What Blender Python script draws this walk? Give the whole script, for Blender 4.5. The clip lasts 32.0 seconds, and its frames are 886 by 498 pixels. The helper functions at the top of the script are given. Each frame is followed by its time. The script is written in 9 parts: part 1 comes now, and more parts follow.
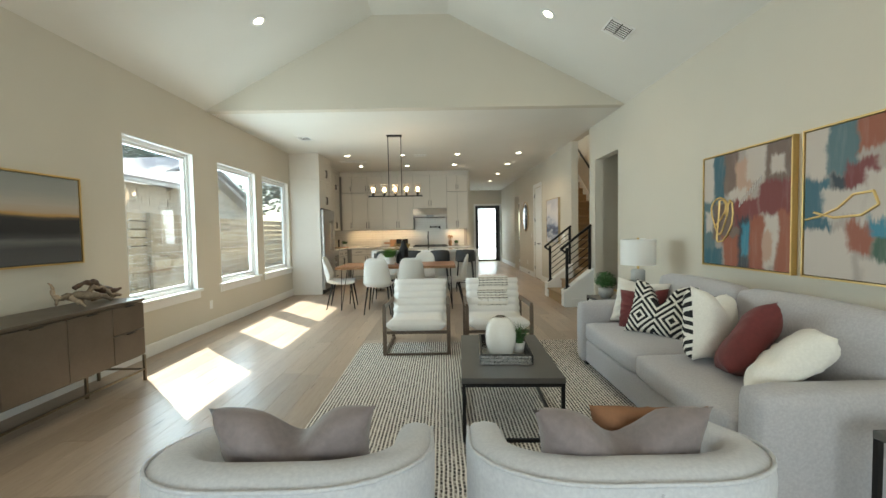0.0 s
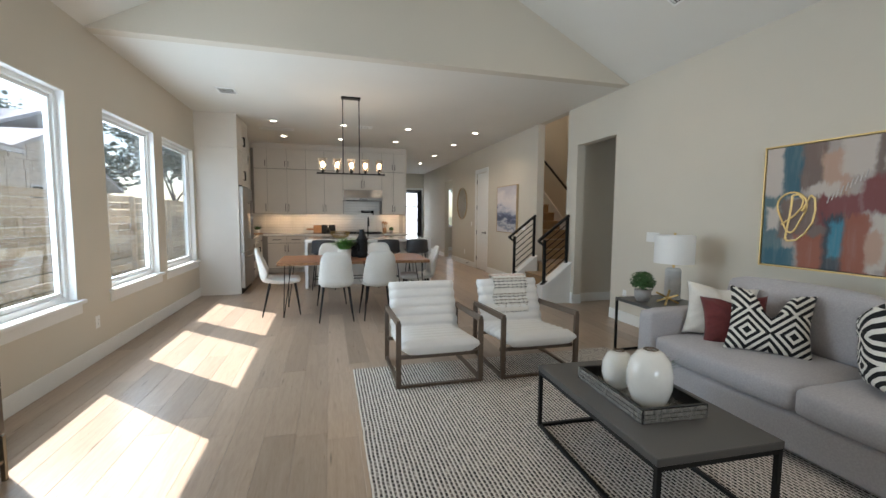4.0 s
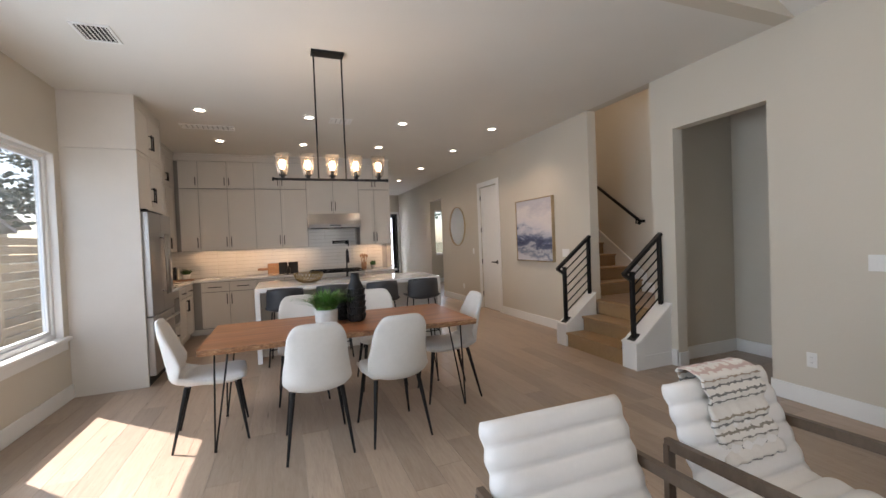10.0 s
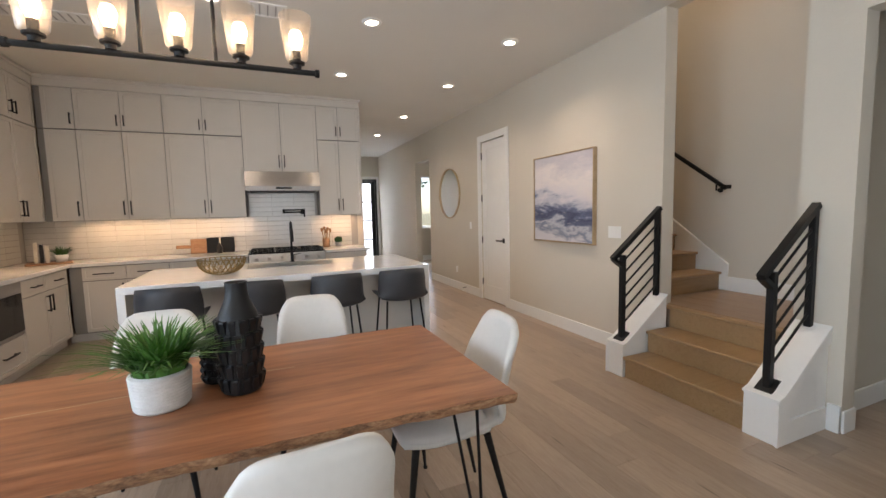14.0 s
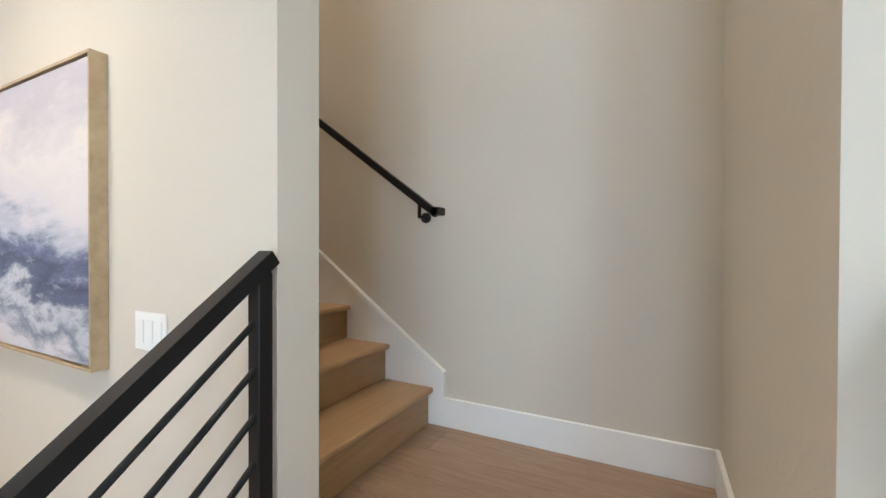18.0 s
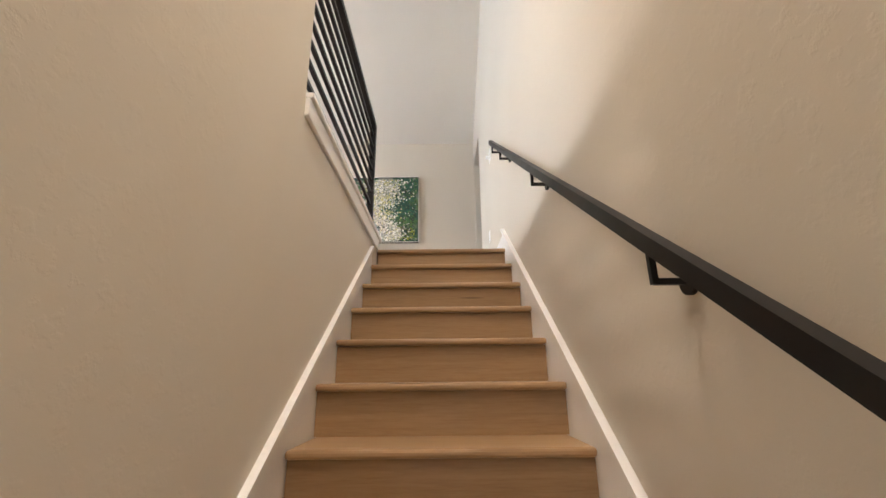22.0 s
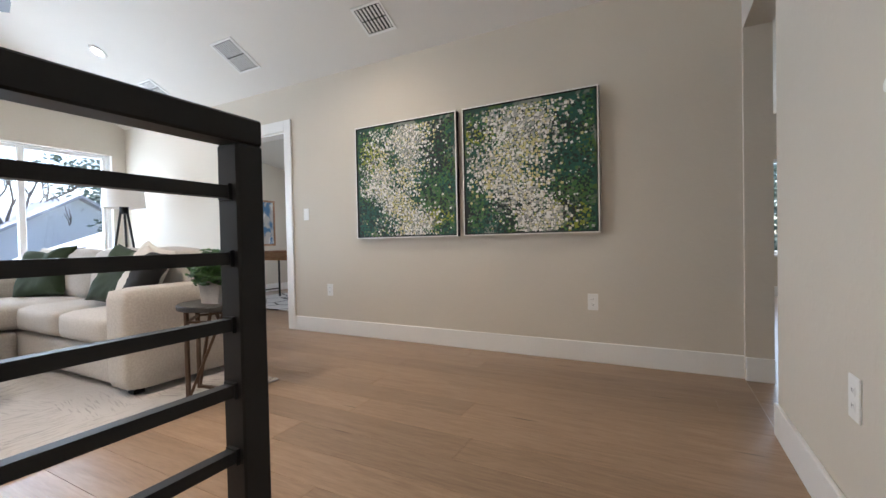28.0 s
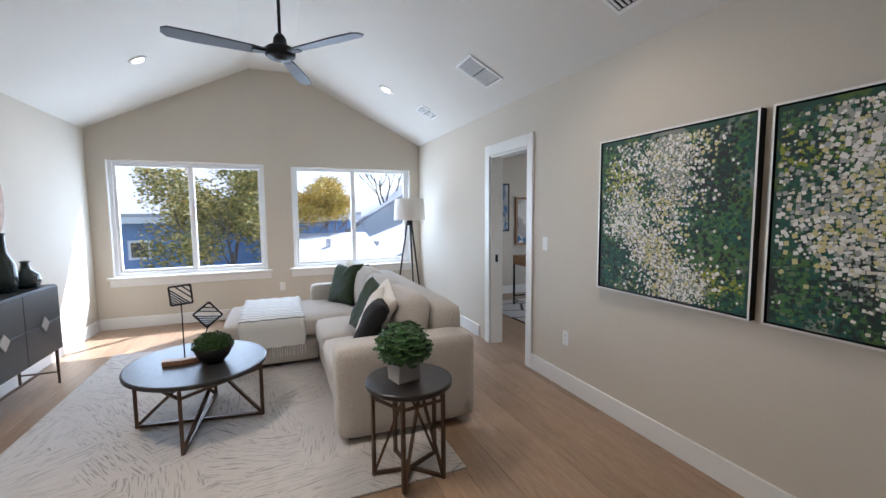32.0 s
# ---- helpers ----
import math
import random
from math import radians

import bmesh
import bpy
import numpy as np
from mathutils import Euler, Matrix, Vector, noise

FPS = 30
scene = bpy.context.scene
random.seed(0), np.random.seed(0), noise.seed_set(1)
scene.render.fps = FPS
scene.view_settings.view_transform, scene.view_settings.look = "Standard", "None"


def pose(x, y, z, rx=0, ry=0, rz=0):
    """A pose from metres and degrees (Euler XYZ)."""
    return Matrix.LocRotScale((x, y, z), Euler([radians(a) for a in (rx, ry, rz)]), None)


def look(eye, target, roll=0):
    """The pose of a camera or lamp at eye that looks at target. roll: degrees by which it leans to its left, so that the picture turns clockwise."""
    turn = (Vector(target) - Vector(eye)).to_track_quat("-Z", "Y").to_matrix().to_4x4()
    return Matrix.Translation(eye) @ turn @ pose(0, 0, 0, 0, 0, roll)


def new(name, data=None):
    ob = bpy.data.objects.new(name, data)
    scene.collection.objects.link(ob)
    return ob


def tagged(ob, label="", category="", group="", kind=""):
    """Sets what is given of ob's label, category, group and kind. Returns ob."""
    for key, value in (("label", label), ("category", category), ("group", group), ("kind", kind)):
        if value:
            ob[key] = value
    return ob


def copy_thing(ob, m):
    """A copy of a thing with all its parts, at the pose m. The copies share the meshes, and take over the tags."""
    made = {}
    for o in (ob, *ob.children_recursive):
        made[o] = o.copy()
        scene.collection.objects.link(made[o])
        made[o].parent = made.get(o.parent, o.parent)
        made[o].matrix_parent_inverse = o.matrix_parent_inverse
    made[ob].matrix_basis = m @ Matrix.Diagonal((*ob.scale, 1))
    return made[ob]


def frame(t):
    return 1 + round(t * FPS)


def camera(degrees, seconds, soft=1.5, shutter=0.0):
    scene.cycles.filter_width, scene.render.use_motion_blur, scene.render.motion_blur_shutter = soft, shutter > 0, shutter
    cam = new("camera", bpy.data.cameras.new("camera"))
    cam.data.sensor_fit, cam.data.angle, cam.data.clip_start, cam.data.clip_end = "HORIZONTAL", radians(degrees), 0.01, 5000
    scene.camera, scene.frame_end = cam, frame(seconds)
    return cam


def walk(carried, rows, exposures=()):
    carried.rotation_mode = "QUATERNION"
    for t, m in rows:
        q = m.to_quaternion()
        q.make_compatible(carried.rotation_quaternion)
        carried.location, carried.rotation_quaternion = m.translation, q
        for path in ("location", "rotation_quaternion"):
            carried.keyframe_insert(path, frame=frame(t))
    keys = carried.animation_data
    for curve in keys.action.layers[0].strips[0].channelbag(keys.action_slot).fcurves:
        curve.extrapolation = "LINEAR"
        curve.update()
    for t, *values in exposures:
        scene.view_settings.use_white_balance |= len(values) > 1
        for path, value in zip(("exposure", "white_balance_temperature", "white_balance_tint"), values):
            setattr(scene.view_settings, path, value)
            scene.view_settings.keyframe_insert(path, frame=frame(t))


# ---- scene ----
# the walk: seconds, eye, target, roll
PATH = [
    (0, (0.42, 2.543, 1.330), (0.424, 4.54, 1.245), -1.0),
    (0.5, (0.404, 2.76, 1.314), (0.346, 4.757, 1.222), -0.9),
    (1, (0.389, 3.088, 1.343), (0.290, 5.083, 1.243), -0.6),
    (1.5, (0.31, 3.227, 1.368), (0.184, 5.219, 1.265), -0.2),
    (2, (0.066, 3.312, 1.345), (-0.043, 5.307, 1.252), 0.1),
    (2.5, (-0.169, 3.434, 1.356), (-0.194, 5.431, 1.258), 0.2),
    (3, (-0.376, 3.605, 1.387), (-0.288, 5.601, 1.283), 0.3),
    (3.5, (-0.552, 3.73, 1.383), (-0.258, 5.704, 1.253), 0.3),
    (4, (-0.718, 3.777, 1.38), (-0.191, 5.7, 1.219), 0.4),
    (4.5, (-0.767, 3.798, 1.376), (-0.014, 5.641, 1.186), 0.7),
    (6.5, (-0.771, 3.829, 1.348), (0.308, 5.498, 1.124), 1.0),
    (7, (-0.814, 4.048, 1.352), (0.209, 5.754, 1.137), 0.7),
    (7.5, (-0.84, 4.369, 1.386), (0.107, 6.121, 1.202), 0.0),
    (8, (-0.903, 4.74, 1.384), (-0.011, 6.525, 1.251), -0.8),
    (8.5, (-0.911, 5.125, 1.395), (-0.078, 6.941, 1.305), -1.4),
    (9, (-0.882, 5.547, 1.407), (-0.094, 7.385, 1.355), -1.9),
    (9.5, (-0.885, 5.959, 1.412), (-0.122, 7.807, 1.375), -2.3),
    (10, (-0.822, 6.341, 1.416), (-0.103, 8.207, 1.375), -2.3),
    (10.5, (-0.772, 6.697, 1.415), (-0.075, 8.571, 1.356), -2.1),
    (11, (-0.722, 7.026, 1.428), (-0.046, 8.906, 1.333), -1.8),
    (11.5, (-0.594, 7.315, 1.434), (0.026, 9.213, 1.307), -1.5),
    (12, (-0.526, 7.549, 1.417), (0.043, 9.461, 1.273), -1.5),
    (12.5, (-0.485, 7.787, 1.427), (0.035, 9.711, 1.264), -1.6),
    (13, (-0.397, 7.938, 1.421), (0.098, 9.869, 1.251), -1.8),
    (13.5, (-0.274, 8.09, 1.427), (0.307, 9.995, 1.249), -1.6),
    (14, (-0.148, 8.216, 1.41), (0.629, 10.049, 1.229), -1.4),
    (14.5, (-0.008, 8.41, 1.392), (1.04, 10.104, 1.211), -1.3),
    (15, (0.174, 8.622, 1.396), (1.493, 10.116, 1.221), -1.3),
    (15.5, (0.456, 8.832, 1.398), (1.994, 10.1, 1.232), -1.4),
    (17.5, (1.904, 9.759, 1.407), (3.709, 10.618, 1.341), -0.2),
    (18, (2.311, 9.978, 1.425), (4.088, 10.897, 1.404), 0.2),
    (18.5, (2.742, 10.132, 1.551), (4.433, 11.2, 1.559), 0.0),
    (19, (2.961, 10.287, 1.639), (4.506, 11.556, 1.67), -0.7),
    (20, (3.282, 10.627, 1.779), (4.252, 12.369, 1.945), -1.8),
    (20.5, (3.485, 10.873, 1.936), (4.097, 12.759, 2.203), -1.9),
    (21, (3.547, 11.187, 2.019), (3.871, 13.121, 2.41), -1.7),
    (21.5, (3.589, 11.453, 2.178), (3.709, 13.381, 2.695), -0.6),
    (22, (3.623, 11.636, 2.397), (3.622, 13.546, 2.991), -0.6),
    (22.5, (3.65, 11.904, 2.552), (3.591, 13.794, 3.203), -0.2),
    (23, (3.675, 12.127, 2.736), (3.559, 14.005, 3.414), -0.2),
    (23.5, (3.636, 12.354, 2.879), (3.494, 14.243, 3.52), -0.5),
    (24, (3.667, 12.555, 3.027), (3.486, 14.455, 3.625), -0.8),
    (24.5, (3.649, 12.762, 3.17), (3.457, 14.67, 3.739), -1.3),
    (25, (3.64, 12.921, 3.325), (3.441, 14.837, 3.861), -1.7),
    (25.5, (3.667, 13.13, 3.449), (3.417, 15.052, 3.942), -1.6),
    (27.5, (3.661, 13.93, 4.039), (2.934, 15.79, 4.138), -0.8),
    (28, (3.643, 14.095, 4.158), (2.715, 15.867, 4.123), -1.2),
    (28.5, (3.612, 14.216, 4.266), (2.573, 15.919, 4.119), -1.9),
    (29, (3.606, 14.35, 4.363), (2.496, 16.005, 4.19), -1.7),
    (29.5, (3.621, 14.51, 4.478), (2.395, 16.08, 4.304), -1.3),
    (30, (3.572, 14.598, 4.556), (2.228, 16.07, 4.39), -0.9),
    (30.5, (3.482, 14.728, 4.63), (1.99, 16.05, 4.463), -0.9),
    (31, (3.441, 14.788, 4.732), (1.805, 15.928, 4.572), -0.9),
    (31.5, (3.46, 14.871, 4.734), (1.703, 15.812, 4.573), -0.9),
    (32, (3.477, 15.0, 4.735), (1.628, 15.743, 4.559), -0.5),
]
# the clip's own brightness and white balance: seconds, stops, kelvin, tint
EXPO = [(0.0, 1.53, 7050, 0), (1.0, 1.55, 6900, 9), (2.0, 1.55, 6750, 11), (3.0, 1.5, 6700, 10), (4.0, 1.25, 6600, 10), (4.5, 1.29, 6550, 10), (6.5, 1.55, 6500, 11), (9.0, 1.25, 6750, 16), (11.0, 1.37, 6950, 20), (13.0, 1.39, 7000, 23), (14.0, 1.7, 6800, 16), (15.0, 1.97, 6050, 6), (17.5, 2.38, 6100, 10),
        (18.0, 2.42, 6100, 10), (19.0, 2.5, 6050, 8), (20.0, 2.84, 5880, 4), (21.0, 3.02, 6350, 12), (22.0, 2.76, 6150, 13), (23.0, 2.65, 5750, 9), (24.0, 2.65, 5350, 8), (25.0, 2.22, 5650, 5), (27.5, 1.82, 6000, 12), (30.0, 1.62, 6100, 13), (31.0, 1.52, 5900, 12), (32.0, 1.38, 5750, 12)]
cam = camera(93.9, 32.0)
walk(cam, [(t, look(e, g, r)) for t, e, g, r in PATH], EXPO)

# ---- light ----
world = bpy.data.worlds.new("sky")
scene.world = world
world.use_nodes = True
_nt = world.node_tree
_sky = _nt.nodes.new("ShaderNodeTexSky")
_sky.sky_type, _sky.sun_disc = "NISHITA", False
_bg = _nt.nodes["Background"]
_nt.links.new(_sky.outputs[0], _bg.inputs[0])
_bg.inputs[1].default_value = 0.14
SUN = Vector((0.65, -0.63, -1.0)).normalized()
_sky.sun_elevation = math.asin(-SUN.z)
_sky.sun_rotation = math.atan2(-SUN.x, -SUN.y)
_sl = bpy.data.lights.new("sun", "SUN")
_sl.energy, _sl.angle, _sl.color = 5.0, radians(0.53), (1.0, 0.985, 0.965)
_so = new("sun", _sl)
_so.rotation_mode = "QUATERNION"
_so.rotation_quaternion = SUN.to_track_quat("-Z", "Y")


def area(name, place, target, w, h, watts, colour):
    d = bpy.data.lights.new(name, "AREA")
    d.shape, d.size, d.size_y, d.energy, d.color = "RECTANGLE", w, h, watts, colour
    ob = new(name, d)
    ob.matrix_world = look(place, target)
    return ob


def down(name, x, y, z, watts, tilt=(0, 0)):
    d = bpy.data.lights.new(name, "SPOT")
    d.energy, d.color, d.spot_size, d.spot_blend, d.shadow_soft_size = watts, (1.0, 0.83, 0.66), radians(140), 1.0, 0.06
    ob = new(name, d)
    ob.matrix_world = look((x, y, z), (x + tilt[0], y + tilt[1], z - 1))
    return ob


DAY = (0.80, 0.90, 1.0)
SKYLIGHT = (0.67, 0.845, 1.0)

# ---- materials ----
def nodes_of(name):
    m = bpy.data.materials.new(name)
    m.use_nodes = True
    nt = m.node_tree
    return m, nt, nt.nodes["Principled BSDF"]


def link(nt, a, b):
    nt.links.new(a, b)


def coords(nt, scale=(1, 1, 1), kind="Object"):
    tc = nt.nodes.new("ShaderNodeTexCoord")
    mp = nt.nodes.new("ShaderNodeMapping")
    mp.inputs["Scale"].default_value = scale
    link(nt, tc.outputs[kind], mp.inputs[0])
    return mp.outputs[0]


def noise_node(nt, vec, scale, detail=3.0, rough=0.55):
    n = nt.nodes.new("ShaderNodeTexNoise")
    n.inputs["Scale"].default_value, n.inputs["Detail"].default_value, n.inputs["Roughness"].default_value = scale, detail, rough
    if vec is not None:
        link(nt, vec, n.inputs["Vector"])
    return n


def ramp(nt, fac, stops):
    r = nt.nodes.new("ShaderNodeValToRGB")
    while len(r.color_ramp.elements) < len(stops):
        r.color_ramp.elements.new(0.5)
    for e, (p, c) in zip(r.color_ramp.elements, stops):
        e.position, e.color = p, (*c, 1)
    link(nt, fac, r.inputs[0])
    return r.outputs[0]


def mixc(nt, fac, a, b, mode="MIX"):
    m = nt.nodes.new("ShaderNodeMix")
    m.data_type, m.blend_type = "RGBA", mode
    for sock, v in ((m.inputs[0], fac), (m.inputs[6], a), (m.inputs[7], b)):
        if isinstance(v, (int, float)):
            sock.default_value = v
        elif isinstance(v, tuple):
            sock.default_value = (*v, 1)
        else:
            link(nt, v, sock)
    return m.outputs[2]


def bump(nt, bsdf, height, strength, dist=0.01):
    b = nt.nodes.new("ShaderNodeBump")
    b.inputs["Strength"].default_value, b.inputs["Distance"].default_value = strength, dist
    link(nt, height, b.inputs["Height"])
    link(nt, b.outputs[0], bsdf.inputs["Normal"])


def calc(nt, op, a, c=0.0):
    n = nt.nodes.new("ShaderNodeMath")
    n.operation = op
    for sock, val in zip(n.inputs, (a, c)):
        if isinstance(val, (int, float)):
            sock.default_value = val
        else:
            link(nt, val, sock)
    return n.outputs[0]


def plain(name, colour, rough=0.5, metal=0.0, var=0.06, scale=6.0, bumps=0.0, bscale=150.0, coat=0.0, spec=0.5, sheen=0.0):
    """One surface: a base colour that wanders a little at two scales, with a fine relief."""
    m, nt, b = nodes_of(name)
    v = coords(nt)
    n1, n2 = noise_node(nt, v, scale, 4), noise_node(nt, v, scale * 9, 3)
    dark, light = tuple(c * (1 - var) for c in colour), tuple(min(1, c * (1 + var)) for c in colour)
    c1 = ramp(nt, n1.outputs[0], [(0.3, dark), (0.7, light)])
    c2 = mixc(nt, 0.35, c1, ramp(nt, n2.outputs[0], [(0.3, dark), (0.7, light)]))
    link(nt, c2, b.inputs["Base Color"])
    r = nt.nodes.new("ShaderNodeMapRange")
    r.inputs["To Min"].default_value, r.inputs["To Max"].default_value = max(0, rough - 0.07), min(1, rough + 0.07)
    link(nt, n1.outputs[0], r.inputs[0])
    link(nt, r.outputs[0], b.inputs["Roughness"])
    b.inputs["Metallic"].default_value = metal
    b.inputs["Specular IOR Level"].default_value = spec
    b.inputs["Coat Weight"].default_value = coat
    b.inputs["Sheen Weight"].default_value = sheen
    if bumps:
        bump(nt, b, noise_node(nt, v, bscale, 3).outputs[0], bumps, 0.004)
    return m


def wall_paint(name, colour, rough=0.75):
    """Rolled paint on lightly textured plasterboard: knock-down blotches and a fine stipple."""
    m, nt, b = nodes_of(name)
    v = coords(nt)
    big, mid, fine = noise_node(nt, v, 0.9, 2), noise_node(nt, v, 26, 5, 0.6), noise_node(nt, v, 190, 2)
    link(nt, ramp(nt, big.outputs[0], [(0.3, tuple(c * 0.97 for c in colour)), (0.7, tuple(min(1, c * 1.02) for c in colour))]), b.inputs["Base Color"])
    b.inputs["Roughness"].default_value = rough
    b.inputs["Specular IOR Level"].default_value = 0.3
    blot = ramp(nt, mid.outputs[0], [(0.52, (0, 0, 0)), (0.60, (1, 1, 1))])
    bump(nt, b, mixc(nt, 0.25, blot, fine.outputs[0]), 0.11, 0.004)
    return m


def wood(name, dark, mid, light, rough=0.4, along=(1.2, 14, 14), per_object=True, bumps=0.12, coat=0.0, knots=False, tint=0.3):
    """Grain drawn out along one axis of the piece; every piece is shifted and toned by its own random number."""
    m, nt, b = nodes_of(name)
    info = nt.nodes.new("ShaderNodeObjectInfo")
    tc = nt.nodes.new("ShaderNodeTexCoord")
    mp = nt.nodes.new("ShaderNodeMapping")
    mp.inputs["Scale"].default_value = along
    link(nt, tc.outputs["Object"], mp.inputs[0])
    if per_object:
        s = nt.nodes.new("ShaderNodeVectorMath")
        s.operation = "SCALE"
        s.inputs[0].default_value = (37.0, 19.0, 53.0)
        link(nt, info.outputs["Random"], s.inputs["Scale"])
        link(nt, s.outputs[0], mp.inputs["Location"])
    n1 = noise_node(nt, mp.outputs[0], 1.0, 5, 0.6)
    n1.inputs["Distortion"].default_value = 1.4
    n2 = noise_node(nt, mp.outputs[0], 6.0, 4, 0.65)
    grain = ramp(nt, n1.outputs[0], [(0.28, dark), (0.5, mid), (0.74, light)])
    col = mixc(nt, 0.4, grain, ramp(nt, n2.outputs[0], [(0.3, dark), (0.65, light)]))
    if per_object:
        hs = nt.nodes.new("ShaderNodeHueSaturation")
        mr = nt.nodes.new("ShaderNodeMapRange")
        mr.inputs["To Min"].default_value, mr.inputs["To Max"].default_value = 1 - tint * 0.6, 1 + tint * 0.4
        link(nt, info.outputs["Random"], mr.inputs[0])
        link(nt, mr.outputs[0], hs.inputs["Value"])
        link(nt, col, hs.inputs["Color"])
        col = hs.outputs[0]
    if knots:
        vo = nt.nodes.new("ShaderNodeTexVoronoi")
        vo.inputs["Scale"].default_value = 0.55
        link(nt, mp.outputs[0], vo.inputs["Vector"])
        col = mixc(nt, ramp(nt, vo.outputs["Distance"], [(0.03, (0.75, 0.75, 0.75)), (0.10, (0, 0, 0))]), col, tuple(c * 0.35 for c in dark))
    link(nt, col, b.inputs["Base Color"])
    rr = nt.nodes.new("ShaderNodeMapRange")
    rr.inputs["To Min"].default_value, rr.inputs["To Max"].default_value = rough - 0.08, rough + 0.1
    link(nt, n2.outputs[0], rr.inputs[0])
    link(nt, rr.outputs[0], b.inputs["Roughness"])
    b.inputs["Coat Weight"].default_value = coat
    bump(nt, b, n2.outputs[0], bumps, 0.002)
    return m


def weave(name, c1, c2, scale=260.0, rough=0.95, bumps=0.35, sheen=0.25, var=0.12):
    """Woven cloth: two crossed waves of thread, with slubs and a slow change of tone."""
    m, nt, b = nodes_of(name)
    v = coords(nt)
    wa, wb = nt.nodes.new("ShaderNodeTexWave"), nt.nodes.new("ShaderNodeTexWave")
    wa.bands_direction, wb.bands_direction = "X", "Z"
    for w in (wa, wb):
        w.inputs["Scale"].default_value, w.inputs["Distortion"].default_value = scale / 6.28, 2.5
        w.inputs["Detail Scale"].default_value = 2.0
        link(nt, v, w.inputs["Vector"])
    both = mixc(nt, 0.5, wa.outputs[0], wb.outputs[0])
    slow = noise_node(nt, v, 5, 4)
    slub = noise_node(nt, v, 90, 3)
    col = mixc(nt, ramp(nt, slub.outputs[0], [(0.35, (0, 0, 0)), (0.7, (1, 1, 1))]), c1, c2)
    col = mixc(nt, ramp(nt, slow.outputs[0], [(0.3, (0, 0, 0)), (0.75, (var, var, var))]), col, tuple(c * 0.75 for c in c1))
    link(nt, col, b.inputs["Base Color"])
    b.inputs["Roughness"].default_value = rough
    b.inputs["Specular IOR Level"].default_value = 0.2
    b.inputs["Sheen Weight"].default_value = sheen
    bump(nt, b, mixc(nt, 0.5, both, slub.outputs[0]), bumps, 0.002)
    return m


def glowing(name, colour, strength):
    m, nt, b = nodes_of(name)
    b.inputs["Base Color"].default_value = (*colour, 1)
    b.inputs["Emission Color"].default_value = (*colour, 1)
    b.inputs["Emission Strength"].default_value = strength
    return m


def glass_mat(name, colour=(1, 1, 1), rough=0.0, ior=1.45, thin=True):
    m = bpy.data.materials.new(name)
    m.use_nodes = True
    nt = m.node_tree
    nt.nodes.remove(nt.nodes["Principled BSDF"])
    out = nt.nodes["Material Output"]
    if thin:
        tr, gl, mx, lw, mr = (nt.nodes.new("ShaderNode" + k) for k in ("BsdfTransparent", "BsdfGlossy", "MixShader", "LayerWeight", "MapRange"))
        tr.inputs[0].default_value = (*colour, 1)
        gl.inputs["Roughness"].default_value = rough
        lw.inputs[0].default_value = 0.25
        mr.inputs["To Min"].default_value, mr.inputs["To Max"].default_value = 0.03, ior - 1.0
        link(nt, lw.outputs["Facing"], mr.inputs[0])
        link(nt, mr.outputs[0], mx.inputs[0])
        link(nt, tr.outputs[0], mx.inputs[1])
        link(nt, gl.outputs[0], mx.inputs[2])
        link(nt, mx.outputs[0], out.inputs[0])
    else:
        g = nt.nodes.new("ShaderNodeBsdfGlass")
        g.inputs["Color"].default_value = (*colour, 1)
        g.inputs["Roughness"].default_value, g.inputs["IOR"].default_value = rough, ior
        link(nt, g.outputs[0], out.inputs[0])
    return m


WALL = wall_paint("warm white wall paint", (0.635, 0.588, 0.505))
CEIL = wall_paint("white ceiling paint", (0.73, 0.71, 0.66), 0.85)
TRIM = plain("white satin trim paint", (0.82, 0.82, 0.80), 0.35, var=0.02)
CAB = plain("soft white cabinet lacquer", (0.655, 0.618, 0.565), 0.38, var=0.02)
OAK = wood("pale oak planks", (0.295, 0.215, 0.155), (0.372, 0.282, 0.210), (0.428, 0.333, 0.255), 0.30, (2.0, 20, 20), knots=True, tint=0.34, bumps=0.08)
JOINT = plain("dark plank joint", (0.31, 0.24, 0.19), 0.8)
OAK2 = wood("warm oak planks", (0.205, 0.130, 0.080), (0.305, 0.203, 0.130), (0.378, 0.268, 0.182), 0.34, (2.2, 22, 22), knots=True, tint=0.3)
STEP = wood("honey oak stair wood", (0.275, 0.165, 0.076), (0.345, 0.218, 0.108), (0.39, 0.256, 0.134), 0.38, (2.0, 26, 26), knots=True, tint=0.12)
IRON = plain("black powder-coated steel", (0.009, 0.009, 0.0095), 0.45, 0.0, var=0.15, spec=0.28)
GLASS = glass_mat("clear window glass", (0.86, 0.88, 0.90))
VINYL = plain("white window vinyl", (0.83, 0.84, 0.84), 0.4, var=0.02)

# ---- helpers of this scene ----
def mesh_of(name, bm, mat, smooth=False):
    me = bpy.data.meshes.new(name)
    bm.normal_update()
    bm.to_mesh(me)
    bm.free()
    mats = mat if isinstance(mat, (list, tuple)) else [mat]
    for k in mats:
        me.materials.append(k)
    if smooth:
        me.polygons.foreach_set("use_smooth", [True] * len(me.polygons))
    return me


def part(name, bm, mat, parent=None, label="", smooth=False):
    ob = new(name, mesh_of(name, bm, mat, smooth))
    if parent is not None:
        ob.parent = parent
    return tagged(ob, label)


def thing(name, label, category, at=(0, 0, 0), rz=0.0, group="", kind=""):
    ob = new(name)
    ob.empty_display_size = 0.1
    ob.matrix_basis = pose(*at, 0, 0, rz)
    return tagged(ob, label, category, group, kind)


